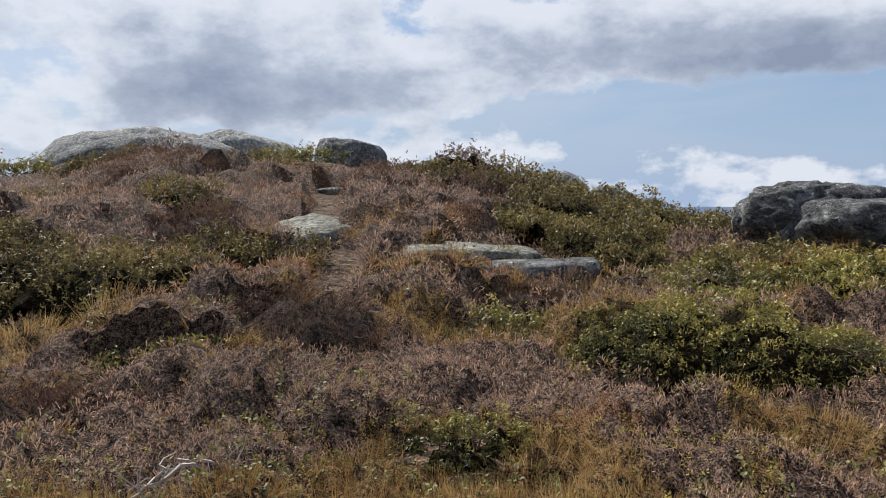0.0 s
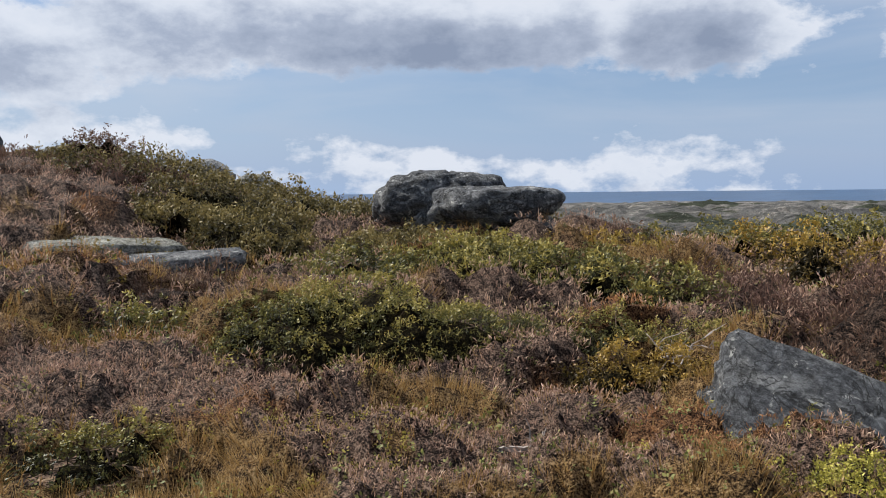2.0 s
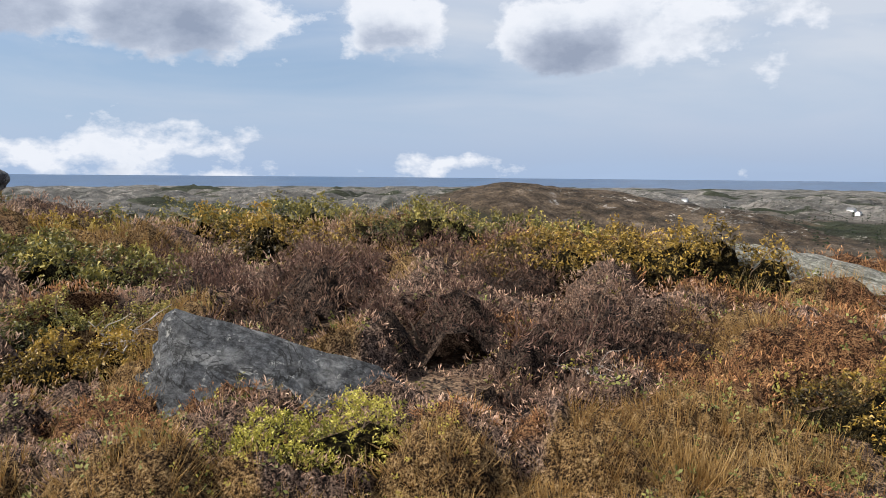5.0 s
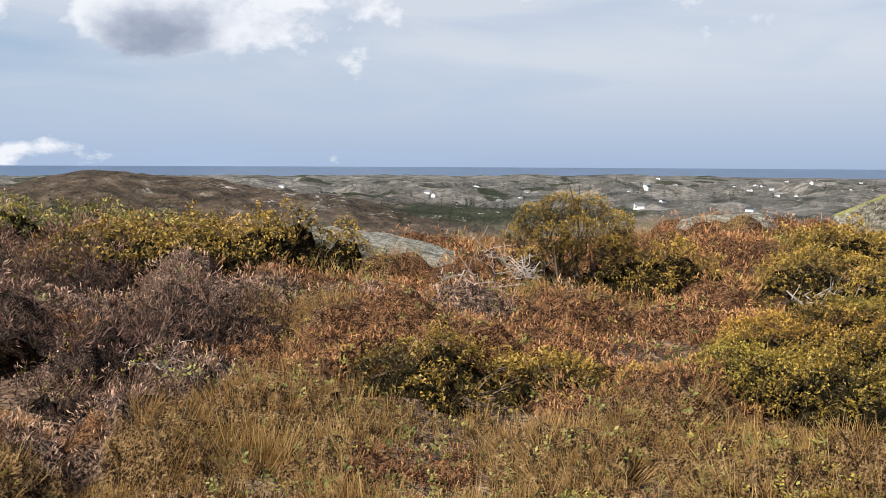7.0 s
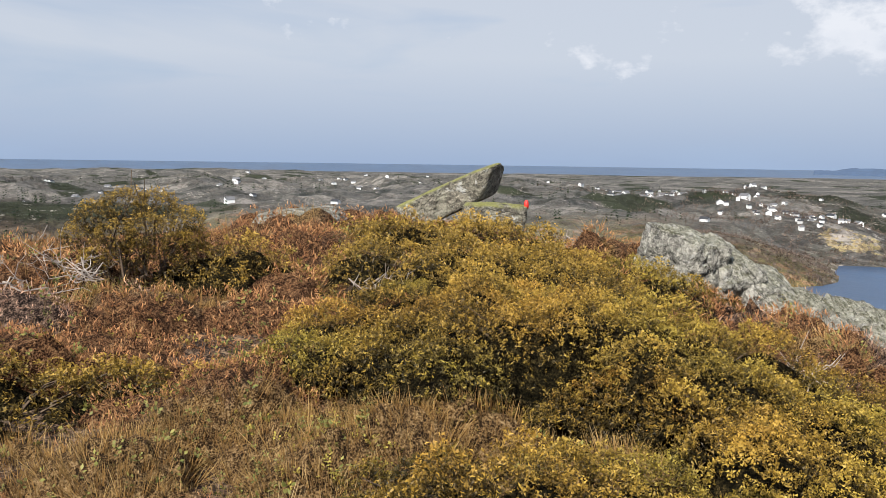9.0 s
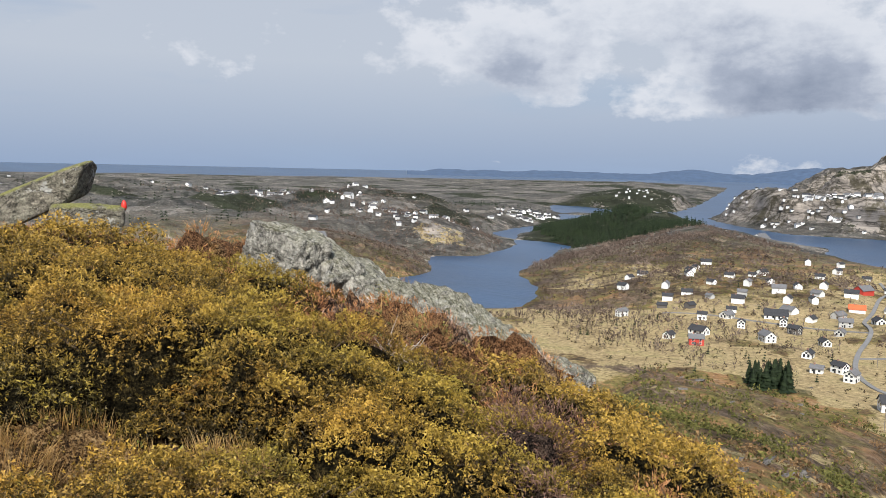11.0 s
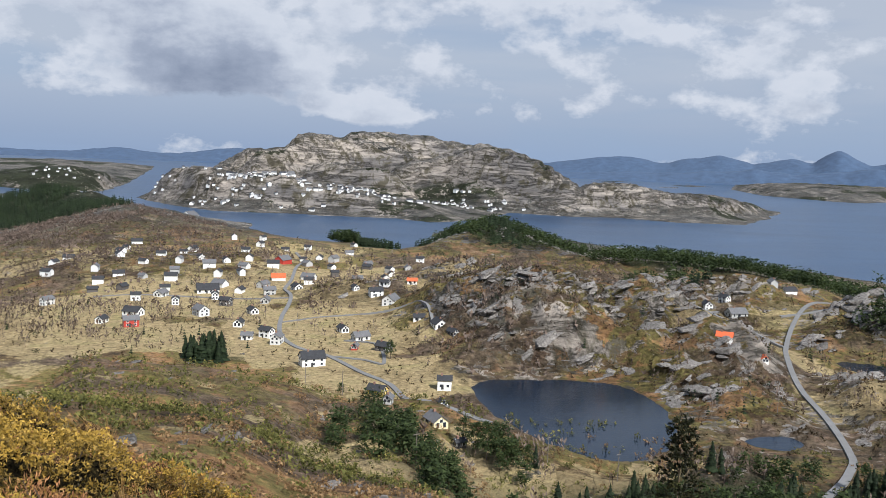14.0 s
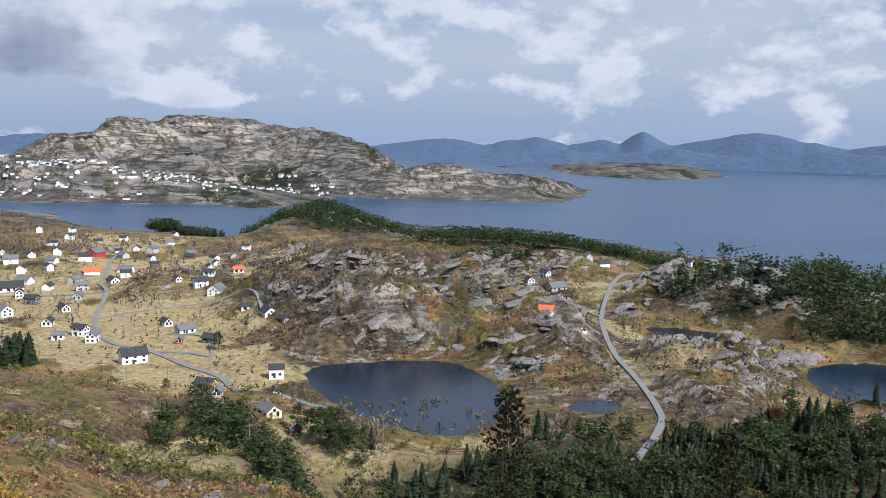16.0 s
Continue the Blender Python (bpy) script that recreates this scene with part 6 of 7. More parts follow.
upright("grass_tussocks", BLADES, tussocks[:, 0], tussocks[:, 1], 130, np.full(len(tussocks), 0.34), np.full(len(tussocks), 0.24), 0.55, M_STRAW, "tussocks of dry orange sedge", "grass", 31, np.hypot(*tussocks.T))
# tufts of heath and mats of juniper on the long slope below the hilltop
lx, ly, lr, la = scatter(5200, 40, 330, rng, 148, 234)
keepl = land(lx, ly)[3] > 0.4
lx, ly, lr = lx[keepl], ly[keepl], lr[keepl]
CLUMPS = [leaf_spray(rng, 6, 1.6) for _ in range(5)]
sort = fbm(lx / 22, ly / 22, 3, 73) + 0.25 * rng.normal(size=len(lx))
for key, mask, mat, label, hgt in (("slope_heath", sort < -0.18, M_SLOPE_BROWN, "brown heath tufts on the long slope", 0.30), ("slope_juniper", sort >= -0.03, M_SLOPE_OLIVE, "olive juniper mats on the long slope", 0.4)):
    upright(key, CLUMPS, lx[mask], ly[mask], 6, 3.4 * hgt + 0.009 * lr[mask], 0.7 + 0.007 * lr[mask], 0.9, mat, label, "heath", 8, lr[mask], 0.5)

# dead wood
dry_branch(8.75, -1.0, 0.65, 0.38, 13, 91, z=0.12, r=0.008, label="bleached dead juniper branches under a bush")
dry_branch(8.5, -0.35, 0.7, 0.2, 6, 92, flat=True, z=0.16, r=0.009)
dry_branch(7.9, -3.6, 0.5, 0.35, 7, 93)
dry_branch(10.4, -7.7, 0.35, 0.6, 8, 94, label="bare grey standing twigs beside rocks", r=0.014)
dry_branch(13.5, -0.6, 0.3, 0.9, 4, 95, label="bare grey standing twigs beside a juniper", r=0.014)
dry_branch(5.6, 1.75, 0.28, 0.2, 9, 96, r=0.005)
dry_branch(-1.1, 4.9, 0.4, 0.12, 7, 97, flat=True)
dry_branch(2.55, 4.25, 0.42, 0.22, 3, 98, label="dark dead branch poking out of the grass", r=0.016)
dry_branch(4.9, 5.3, 0.35, 0.4, 6, 99)
dry_branch(4.3, -5.3, 0.5, 0.45, 9, 100, label="dead grey twigs inside a juniper", z=0.15)

# ---- trees ----
M_SPRUCE = plant("spruce_needles", [(0.05, (0.012, 0.020, 0.010)), (0.5, (0.032, 0.048, 0.020)), (0.95, (0.072, 0.090, 0.034))], 0.7, 0.2, 0.05, 0.15)
M_PINE = plant("pine_needles", [(0.05, (0.020, 0.032, 0.012)), (0.5, (0.070, 0.095, 0.032)), (0.95, (0.160, 0.180, 0.062))], 0.7, 0.25, 0.05, 0.15)
M_BIRCH = plant("bare_birch_twigs", [(0.05, (0.095, 0.070, 0.056)), (0.5, (0.24, 0.184, 0.148)), (0.95, (0.43, 0.345, 0.285))], 0.85, 0.2, 0.03, 0.1)
M_LARCH = plant("larch_twigs", [(0.05, (0.13, 0.085, 0.04)), (0.5, (0.26, 0.175, 0.085)), (0.95, (0.36, 0.26, 0.13))], 0.85, 0.3, 0.1, 0.1)
M_TRUNK = paint("tree_bark", (0.12, 0.085, 0.06), 0.9, 0.35, 4, 0.03)


def spruce_crown(rng, levels, arms):
    """Drooping whorls on a tall cone, one unit high."""
    v, f = [], []
    for i in range(levels):
        h = 0.08 + 0.9 * (i / levels)
        reach_ = (0.23 * (1 - h) ** 0.8 + 0.012) * rng.uniform(0.8, 1.15)
        for j in range(arms):
            a = 6.283 * (j + 0.5 * (i % 2)) / arms + rng.uniform(-0.35, 0.35)
            d, s = np.array([math.cos(a), math.sin(a)]), np.array([-math.sin(a), math.cos(a)])
            rr = reach_ * rng.uniform(0.7, 1.2)
            w = rr * rng.uniform(0.5, 0.75)
            top, drop = h + 0.13 * (1 - h * 0.5), rng.uniform(0.02, 0.07)
            k = len(v)
            v += [(0, 0, top), (*(d * rr * 0.6 + s * w), h - drop * 0.4), (*(d * rr), h - drop), (*(d * rr * 0.6 - s * w), h - drop * 0.4)]
            f += [(k, k + 1, k + 2), (k, k + 2, k + 3)]
    k = len(v)
    v += [(-0.006, 0, 0.93), (0.006, 0, 0.93), (0, 0, 1.02)]
    f.append((k, k + 1, k + 2))
    return np.array(v), np.array(f)


def pine_crown(rng, clumps, each, size0=0.09):
    """Loose clumps of needles on an irregular round crown, one unit high."""
    v, f = [], []
    for i in range(clumps):
        a, q, h = rng.uniform(0, 6.283), math.sqrt(rng.uniform(0.05, 1)), rng.uniform(0.28, 0.98)
        wide_ = 0.26 * math.sin(math.pi * min(1, (h - 0.18) / 0.82) ** 0.7) + 0.05
        c = np.array([math.cos(a) * q * wide_, math.sin(a) * q * wide_, h])
        size = rng.uniform(size0, size0 * 1.65)
        for j in range(each):
            p = c + rng.normal(size=3) * size * [0.6, 0.6, 0.35]
            d1, d2 = rng.normal(size=3) * [1, 1, 0.5], rng.normal(size=3) * [1, 1, 0.5]
            k = len(v)
            v += [tuple(p), tuple(p + d1 / np.linalg.norm(d1) * size * 0.75), tuple(p + d2 / np.linalg.norm(d2) * size * 0.75)]
            f.append((k, k + 1, k + 2))
    return np.array(v), np.array(f)


def birch_crown(rng, twigs):
    """A fan of bare fine branches, one unit high."""
    v, f = [(-0.018, 0, 0), (0.018, 0, 0), (0, 0, 0.85)], [(0, 1, 2)]
    for i in range(twigs):
        h0, a = rng.uniform(0.12, 0.6), rng.uniform(0, 6.283)
        ln = rng.uniform(0.2, 0.42)
        d = np.array([math.cos(a) * 0.62, math.sin(a) * 0.62, rng.uniform(0.5, 1.1)]) * ln
        s = np.array([-math.sin(a), math.cos(a), 0]) * 0.045
        o = np.array([0, 0, h0]) + d * rng.uniform(0, 0.5)
        k = len(v)
        v += [tuple(o), tuple(o + d * 0.6 + s), tuple(o + d), tuple(o + d * 0.6 - s)]
        f += [(k, k + 1, k + 2), (k, k + 2, k + 3)]
    return np.array(v), np.array(f)


def stand(name, templates, x, y, tall, material, label, seed, sink=0.3):
    rng = np.random.default_rng(seed)
    ground_z, dry = land(x, y)[0], np.ones(len(x), bool)
    for pool in HOLLOWS:
        px, py = [p[0] for p in pool], [p[1] for p in pool]
        dry &= ~((x > min(px)) & (x < max(px)) & (y > min(py)) & (y < max(py)) & (ground_z < LAKE_Z + 0.2))
    x, y, tall = x[dry], y[dry], tall[dry]
    at = np.stack([x, y, ground_z[dry] - sink], 1)
    pick = rng.integers(0, len(templates), len(x))
    ways = np.stack([np.zeros(len(x)), np.zeros(len(x)), np.ones(len(x))], 1) + rng.normal(size=(len(x), 3)) * 0.03
    v, f = joined([stamp(t, at[pick == k], ways[pick == k], tall[pick == k], rng) for k, t in enumerate(templates)])
    return tagged(new(name, mesh_of(name, v, f, material)), label, "trees", kind="stuff")


rng = np.random.default_rng(5)


def spread_in(items, n, rng, test=None):
    """Plan points inside soft ellipses, on dry land."""
    total = sum(a * b for _, _, a, b, _ in items)
    px, py = [], []
    for cx, cy, a, b, k in items:
        m = max(4, int(n * a * b / total * min(k, 1.2)))
        t, q = rng.uniform(0, 6.283, m), np.sqrt(rng.uniform(0, 1, m))
        px.append(cx + np.cos(t) * q * a * 1.05), py.append(cy + np.sin(t) * q * b * 1.05)
    px, py = np.concatenate(px), np.concatenate(py)
    z, crag, sd, near = land(px, py)
    ok = (sd > 4) & (z > sea_level(np.hypot(px, py)) + 1.0)
    for pool in HOLLOWS:
        ok &= inside([(mx, my) for mx, my in pool], px, py) < -3
    for hx_, hy_, *_ in HOMES:
        ok &= np.hypot(px - hx_, py - hy_) > 11
    for line in LANES:
        for (ax, ay), (bx_, by_) in zip(line, line[1:]):
            ex, ey = bx_ - ax, by_ - ay
            t = np.clip(((px - ax) * ex + (py - ay) * ey) / (ex * ex + ey * ey), 0, 1)
            ok &= np.hypot(px - ax - t * ex, py - ay - t * ey) > 6
    return px[ok], py[ok]


# village houses: plan, length, colour key
HOMES = [(30.1, -362, 15, "w"), (0.4, -314.6, 10, "y"), (-3.5, -278, 6, "g"), (-26.7, -324, 8, "w"), (-23.5, -292, 6, "w"), (-19.3, -262, 11, "c"), (-25.6, -245, 5, "d"),
         (58, -417, 9.5, "w"), (51, -403, 10, "l"), (67, -412, 8, "l"), (76, -439, 9.5, "w"), (75, -480, 10, "w"), (132, -437, 11, "r"), (139, -465, 14, "w"),
         (150, -446, 9, "w"), (151, -510, 8, "w"), (126, -506, 9, "w"), (103, -471, 13, "l"), (115, -546, 20, "w")]
HOMES += [(111, -566, 14, "l"), (95, -552, 10, "w"), (74, -543, 11, "g"), (73, -517, 11, "g"), (20, -433, 9, "w"), (10, -413, 12, "l"), (-2, -386, 10, "d"), (12, -392, 6, "r"),
          (-21, -441, 9, "w"), (-30, -412, 14, "w"), (-36, -398, 8, "d"), (3.6, -515, 12, "w"), (-2, -530, 9, "w"), (-6, -498, 16, "l"), (-20, -536, 9, "o"), (-7, -622, 9, "w"),
          (17, -524, 8, "w"), (75, -595, 14, "o"), (54, -604, 14, "l"), (80, -662, 18, "r")]
HOMES += [(67, -694, 8, "w"), (54, -705, 12, "w"), (28, -794, 9, "w"), (12, -676, 10, "l"), (-32, -691, 9, "w"), (110, -742, 10, "w"), (116, -700, 10, "w"), (105, -652, 11, "w"),
          (120, -636, 11, "w"), (128, -612, 13, "l"), (104, -622, 11, "l"), (161, -705, 12, "w"), (174, -655, 10, "w"), (153, -626, 9, "l"), (206, -655, 12, "w"), (218, -740, 13, "w"),
          (219, -714, 8, "w"), (117, -804, 9, "w"), (84, -634, 13, "w")]
HOMES += [(-201, -486, 10, "w"), (-213, -489, 9, "w"), (-214, -473, 16, "g"), (-160, -364, 10, "o"), (-173, -350, 6, "o"), (-265, -510, 12, "w"), (-258, -519, 10, "g"), (-296, -452, 7, "w"),
          (185, -585, 11, "w"), (240, -600, 11, "w"), (200, -500, 10, "l"), (90, -760, 10, "w"), (140, -780, 10, "w"), (40, -650, 9, "w"), (30, -735, 10, "l"), (70, -770, 9, "w")]
# more houses crowded round the lanes
more_homes = random.Random(12)
for hx_, hy_, a, b, n in ((125, -550, 75, 55, 15), (30, -640, 60, 70, 9), (200, -640, 60, 60, 7)):
    for _ in range(n * 6):
        t_, q_ = more_homes.uniform(0, 6.283), math.sqrt(more_homes.uniform(0, 1))
        spot = (round(hx_ + math.cos(t_) * q_ * a, 1), round(hy_ + math.sin(t_) * q_ * b, 1))
        near_lane = min(math.hypot(spot[0] - p[0], spot[1] - p[1]) for line in LANES for p in line)
        if n and near_lane > 7 and all(math.hypot(spot[0] - o[0], spot[1] - o[1]) > 17 for o in HOMES):
            HOMES.append((*spot, more_homes.choice((8, 9, 10, 12)), more_homes.choice("wwwlgd")))
            n -= 1

SPRUCES = [spruce_crown(rng, 4, 4) for _ in range(6)]
SPRUCES_FAR = [spruce_crown(rng, 3, 3) for _ in range(5)]
PINES = [pine_crown(rng, 7, 4, 0.16) for _ in range(5)]
BIRCHES = [birch_crown(rng, 7) for _ in range(6)]
fx, fy = spread_in(GROVES[:-1], 8000, rng)
# woods past x 300 all take dark spruce needles, standing in for cloud shade
half = (fbm(fx / 60, fy / 60, 2, 81) > -0.3) & (fx < 300)
stand("pine_wood", PINES, fx[half], fy[half], rng.uniform(8, 14, half.sum()), M_PINE, "dark green pine wood along the shore", 11)
stand("spruce_wood", SPRUCES, fx[~half], fy[~half], rng.uniform(8, 13, (~half).sum()), M_SPRUCE, "dark spruce wood along the shore", 12)
nx, ny = spread_in([(-95, -168, 40, 20, 1), (-140, -180, 40, 22, 1), (-185, -188, 40, 26, 1), (-118, -202, 45, 26, 1), (-165, -214, 40, 22, 1), (-200, -215, 36, 26, 1), (-70, -195, 34, 16, 0.9), (-4, -212, 17, 26, 1.2), (-16, -180, 10, 26, 1.0), (-36, -232, 12, 14, 1.2), (-5, -245, 14, 14, 0.6)], 950, rng)
open_ground = fbm(nx / 22, ny / 22, 3, 85) > -0.12
nx, ny = nx[open_ground], ny[open_ground]
SPRUCES_FINE = [spruce_crown(rng, 10, 6) for _ in range(4)]
PINES_FINE = [pine_crown(rng, 26, 7, 0.115) for _ in range(3)]
left = (nx > -45) | (fbm(nx / 16 + 7, ny / 16, 2, 86) > 0.05)
stand("slope_pines", PINES_FINE, nx[left], ny[left], rng.uniform(4.5, 9.5, left.sum()), M_PINE, "green pines on the slope above the houses", 13)
stand("slope_spruces", SPRUCES_FINE, nx[~left], ny[~left], rng.uniform(6, 11, (~left).sum()), M_SPRUCE, "dense young spruces below the hill", 14)
THICKETS = [(200, -465, 100, 50, 1.0), (130, -420, 70, 40, 0.8), (100, -560, 150, 160, 1), (20, -560, 60, 50, 1), (-50, -420, 25, 60, 1), (-75, -330, 60, 90, 0.6), (290, -830, 130, 130, 1.2), (320, -900, 110, 110, 1.2), (170, -720, 130, 100, 1), (-130, -300, 60, 50, 0.8)]
THICKETS += [(560, -660, 90, 90, 1.2), (500, -860, 60, 60, 1.0), (380, -780, 90, 130, 1.2), (250, -620, 90, 80, 1.1), (-20, -640, 90, 70, 1.0), (-150, -620, 70, 110, 1.0), (-200, -430, 60, 90, 0.7), (480, -620, 90, 110, 1.2), (-60, -235, 60, 20, 1), (60, -480, 20, 60, 0.5), (700, -850, 180, 160, 0.8), (-220, -290, 60, 50, 0.6), (-90, -560, 50, 90, 0.8), (900, -1100, 200, 200, 0.6), (-130, -195, 90, 40, 1.0), (-60, -235, 60, 14, 1.2), (-190, -240, 50, 30, 0.8)]
tx, ty = spread_in(THICKETS, 19000, rng)
keep = fbm(tx / 35, ty / 35, 3, 83) > -0.12
tx, ty = tx[keep], ty[keep]
stand("birch_thicket", BIRCHES, tx, ty, rng.uniform(3, 7, len(tx)), M_BIRCH, "bare grey-brown birch thickets between houses", 15)
sx2, sy2 = spread_in([(60, -560, 170, 220, 1), (-150, -420, 150, 160, 1), (820, -1250, 260, 300, 0.6), (150, -1640, 250, 90, 0.5), (-150, -1800, 100, 60, 0.6), (200, -460, 110, 60, 1.0), (-200, -400, 130, 180, 1.0), (-100, -600, 120, 200, 0.9)], 1700, rng)
stand("garden_conifers", SPRUCES + PINES, sx2, sy2, 1.5 + 5.0 * rng.uniform(0, 1, len(sx2)) ** 2, M_SPRUCE, "single dark conifers in gardens and rock clefts", 16)
mx, my = spread_in([(720, 330, 110, 170, 1), (1050, -90, 260, 170, 1), (1400, 200, 300, 300, 0.4), (1500, -600, 400, 300, 0.6), (1500, -1300, 400, 300, 0.6), (1700, 900, 500, 300, 0.4), (1000, -1500, 250, 250, 1.0), (1250, -1000, 200, 200, 1.0), (900, -700, 200, 200, 0.8), (1900, -300, 400, 300, 0.8), (2300, -1500, 500, 500, 0.6)], 5200, rng)
keep = fbm(mx / 90, my / 90, 3, 95) > 0.0
mx, my = mx[keep], my[keep]
stand("moor_wood", SPRUCES_FAR, mx, my, rng.uniform(7, 14, len(mx)), M_SPRUCE, "dark plantation on the far moor", 17)


def slab_shape(seed):
    """An angular slab of bedrock, one unit long, with flat faces."""
    rnd = random.Random(seed)
    bm = bmesh.new()
    for _ in range(15):
        p = Vector((rnd.gauss(0, 1), rnd.gauss(0, 1), rnd.gauss(0, 1))).normalized()
        bm.verts.new((max(-0.5, min(0.5, p.x * 0.62)), max(-0.27, min(0.27, p.y * 0.36)), max(-0.3, min(0.15, p.z * 0.24))))
    bmesh.ops.convex_hull(bm, input=bm.verts[:])
    bmesh.ops.delete(bm, geom=[v for v in bm.verts if not v.link_faces], context="VERTS")
    bmesh.ops.triangulate(bm, faces=bm.faces[:])
    bm.verts.index_update()
    out = np.array([v.co[:] for v in bm.verts]), np.array([[v.index for v in f.verts] for f in bm.faces])
    bm.free()
    return out


def crags(name, x, y, long_, strike, label, seed):
    """Bare slabs that break through the heath, all dipping the same way."""
    rng = np.random.default_rng(seed)
    shapes, runs = [slab_shape(seed + k) for k in range(8)], []
    pick = rng.integers(0, 8, len(x))
    z = land(x, y)[0]
    for k, (tv, tf) in enumerate(shapes):
        at = np.flatnonzero(pick == k)
        a, dip = np.radians(strike + rng.normal(size=len(at)) * 16), np.radians(14 + rng.normal(size=len(at)) * 10)
        size = long_[at]
        lx_, ly_, lz_ = tv[:, 0][None] * size[:, None], tv[:, 1][None] * size[:, None] * rng.uniform(0.8, 1.7, len(at))[:, None], (tv[:, 2][None] * rng.uniform(0.35, 0.75, len(at))[:, None] - 0.045) * size[:, None]
        ux, uz = lx_ * np.cos(dip)[:, None] + lz_ * np.sin(dip)[:, None], lz_ * np.cos(dip)[:, None] - lx_ * np.sin(dip)[:, None]
        v = np.stack([ux * np.cos(a)[:, None] - ly_ * np.sin(a)[:, None] + x[at][:, None], ux * np.sin(a)[:, None] + ly_ * np.cos(a)[:, None] + y[at][:, None], uz + z[at][:, None]], -1)
        runs.append((v.reshape(-1, 3), (tf[None] + (np.arange(len(at)) * len(tv))[:, None, None]).reshape(-1, 3)))
    v, f = joined(runs)
    return tagged(new(name, mesh_of(name, v, f, M_CRAG)), label, "rock", kind="stuff")


def crag_material():
    k = Nodes("bare_bedrock")
    own = k.n.new("ShaderNodeNewGeometry").outputs["Random Per Island"]
    fine, vein = k.noise(0.9, 8, 0.75, 0.3), k.noise(0.5, 7, 0.7, 0.6, (0.5, 1.4, 2.2, 0, 14, 25), 3.0)
    colour = k.ramp(fine, [(0.36, (0.06, 0.055, 0.050)), (0.45, (0.17, 0.155, 0.142)), (0.54, (0.26, 0.24, 0.218)), (0.66, (0.38, 0.355, 0.325))])
    colour = k.mix(k.ramp(vein, [(0.36, 0.8), (0.46, 0.0)]), colour, (0.070, 0.062, 0.046))
    colour = k.mix(1.0, colour, k.ramp(own, [(0.0, 0.72), (1.0, 1.18)]), "MULTIPLY")
    k.bump(k.math("ADD", fine, vein), 1.0, 0.8)
    return k.end(colour, 0.92, Specular_IOR_Level=0.2)


M_CRAG = crag_material()
M_SCRUB = plant("heath_scrub", [(0.05, (0.030, 0.022, 0.013)), (0.4, (0.085, 0.060, 0.034)), (0.7, (0.15, 0.105, 0.060)), (0.95, (0.24, 0.175, 0.10))], 0.85, 0.25, 0.03, 0.1)
BARE = [(px, py, a * 1.05, b * 1.05, k) for px, py, a, b, _, _, k in KNOLLS if k > 0.5 and abs(px) < 480]
BARE += [(-150, -330, 60, 70, 0.9), (-175, -290, 30, 40, 1.0), (-235, -330, 40, 40, 1.0), (-280, -420, 60, 60, 1.0), (-60, -500, 50, 50, 0.8), (-380, -420, 80, 60, 1.0), (-110, -420, 50, 40, 1.0)]
ox, oy = spread_in(BARE, 4200, rng)
keep = (fbm(ox / 26, oy / 26, 3, 111) > -0.02) & (land(ox, oy)[3] < 0.5)
ox, oy = ox[keep], oy[keep]
crags("bedrock_slabs", ox, oy, 4.5 + 11 * rng.uniform(0, 1, len(ox)) ** 1.7, 35, "grey bare bedrock slabs breaking through brown heath", 121)
sx3, sy3, sr3, sa3 = scatter(240, 60, 300, rng, 150, 228)
keep = (land(sx3, sy3)[3] > 0.5) & (fbm(sx3 / 30, sy3 / 30, 2, 112) > 0.0)
crags("slope_slabs", sx3[keep], sy3[keep], rng.uniform(1.2, 4.5, keep.sum()), 20, "pale flat stones lying on the long brown slope", 131)
SCRUBS = [leaf_spray(rng, 5, 2.0) for _ in range(5)]
gx2, gy2 = spread_in(BARE + [(60, -560, 170, 220, 0.6), (-150, -420, 170, 180, 1.0), (200, -460, 110, 60, 1.0), (350, -760, 120, 160, 1.0), (560, -680, 100, 120, 1.0)], 15000, rng)
stand("heath_scrub", SCRUBS, gx2, gy2, rng.uniform(1.0, 2.8, len(gx2)), M_SCRUB, "dark brown heather and juniper scrub between rocks", 18, 0.5)
wx2, wy2 = spread_in([(290, -850, 140, 170, 1.2), (400, -900, 90, 120, 1.2), (180, -700, 110, 90, 1.0), (200, -560, 110, 70, 1.0), (560, -680, 110, 130, 1.2), (640, -900, 90, 110, 1.0), (860, -960, 200, 160, 0.8), (60, -620, 130, 140, 0.7), (-130, -600, 90, 120, 1.0), (-60, -420, 40, 80, 1.0), (1200, -1200, 300, 300, 0.6)], 15000, rng)
keep = fbm(wx2 / 40, wy2 / 40, 3, 115) > -0.15
wx2, wy2 = wx2[keep], wy2[keep]
stand("bare_wood", SCRUBS, wx2, wy2, rng.uniform(2.2, 5.5, len(wx2)), M_BIRCH, "leafless brown birch wood on the low hills", 19, 0.6)


def tree(name, x, y, tall, crown, material, label, seed, trunk=0.14, turn=0.0):
    ob = thing(name, x, y, ground(x, y) - 0.2, label, "tree", turn=turn)
    rng = np.random.default_rng(seed)
    v, f = tube(bent((0, 0, 0), (0, 0, tall * 0.92), rng, tall * 0.008, 7), trunk, 0.02, 7)
    part("trunk", mesh_of("trunk", v, f, M_TRUNK), ob)
    v, f = crown
    part("crown", mesh_of("crown", v * tall, f, material), ob)
    return ob


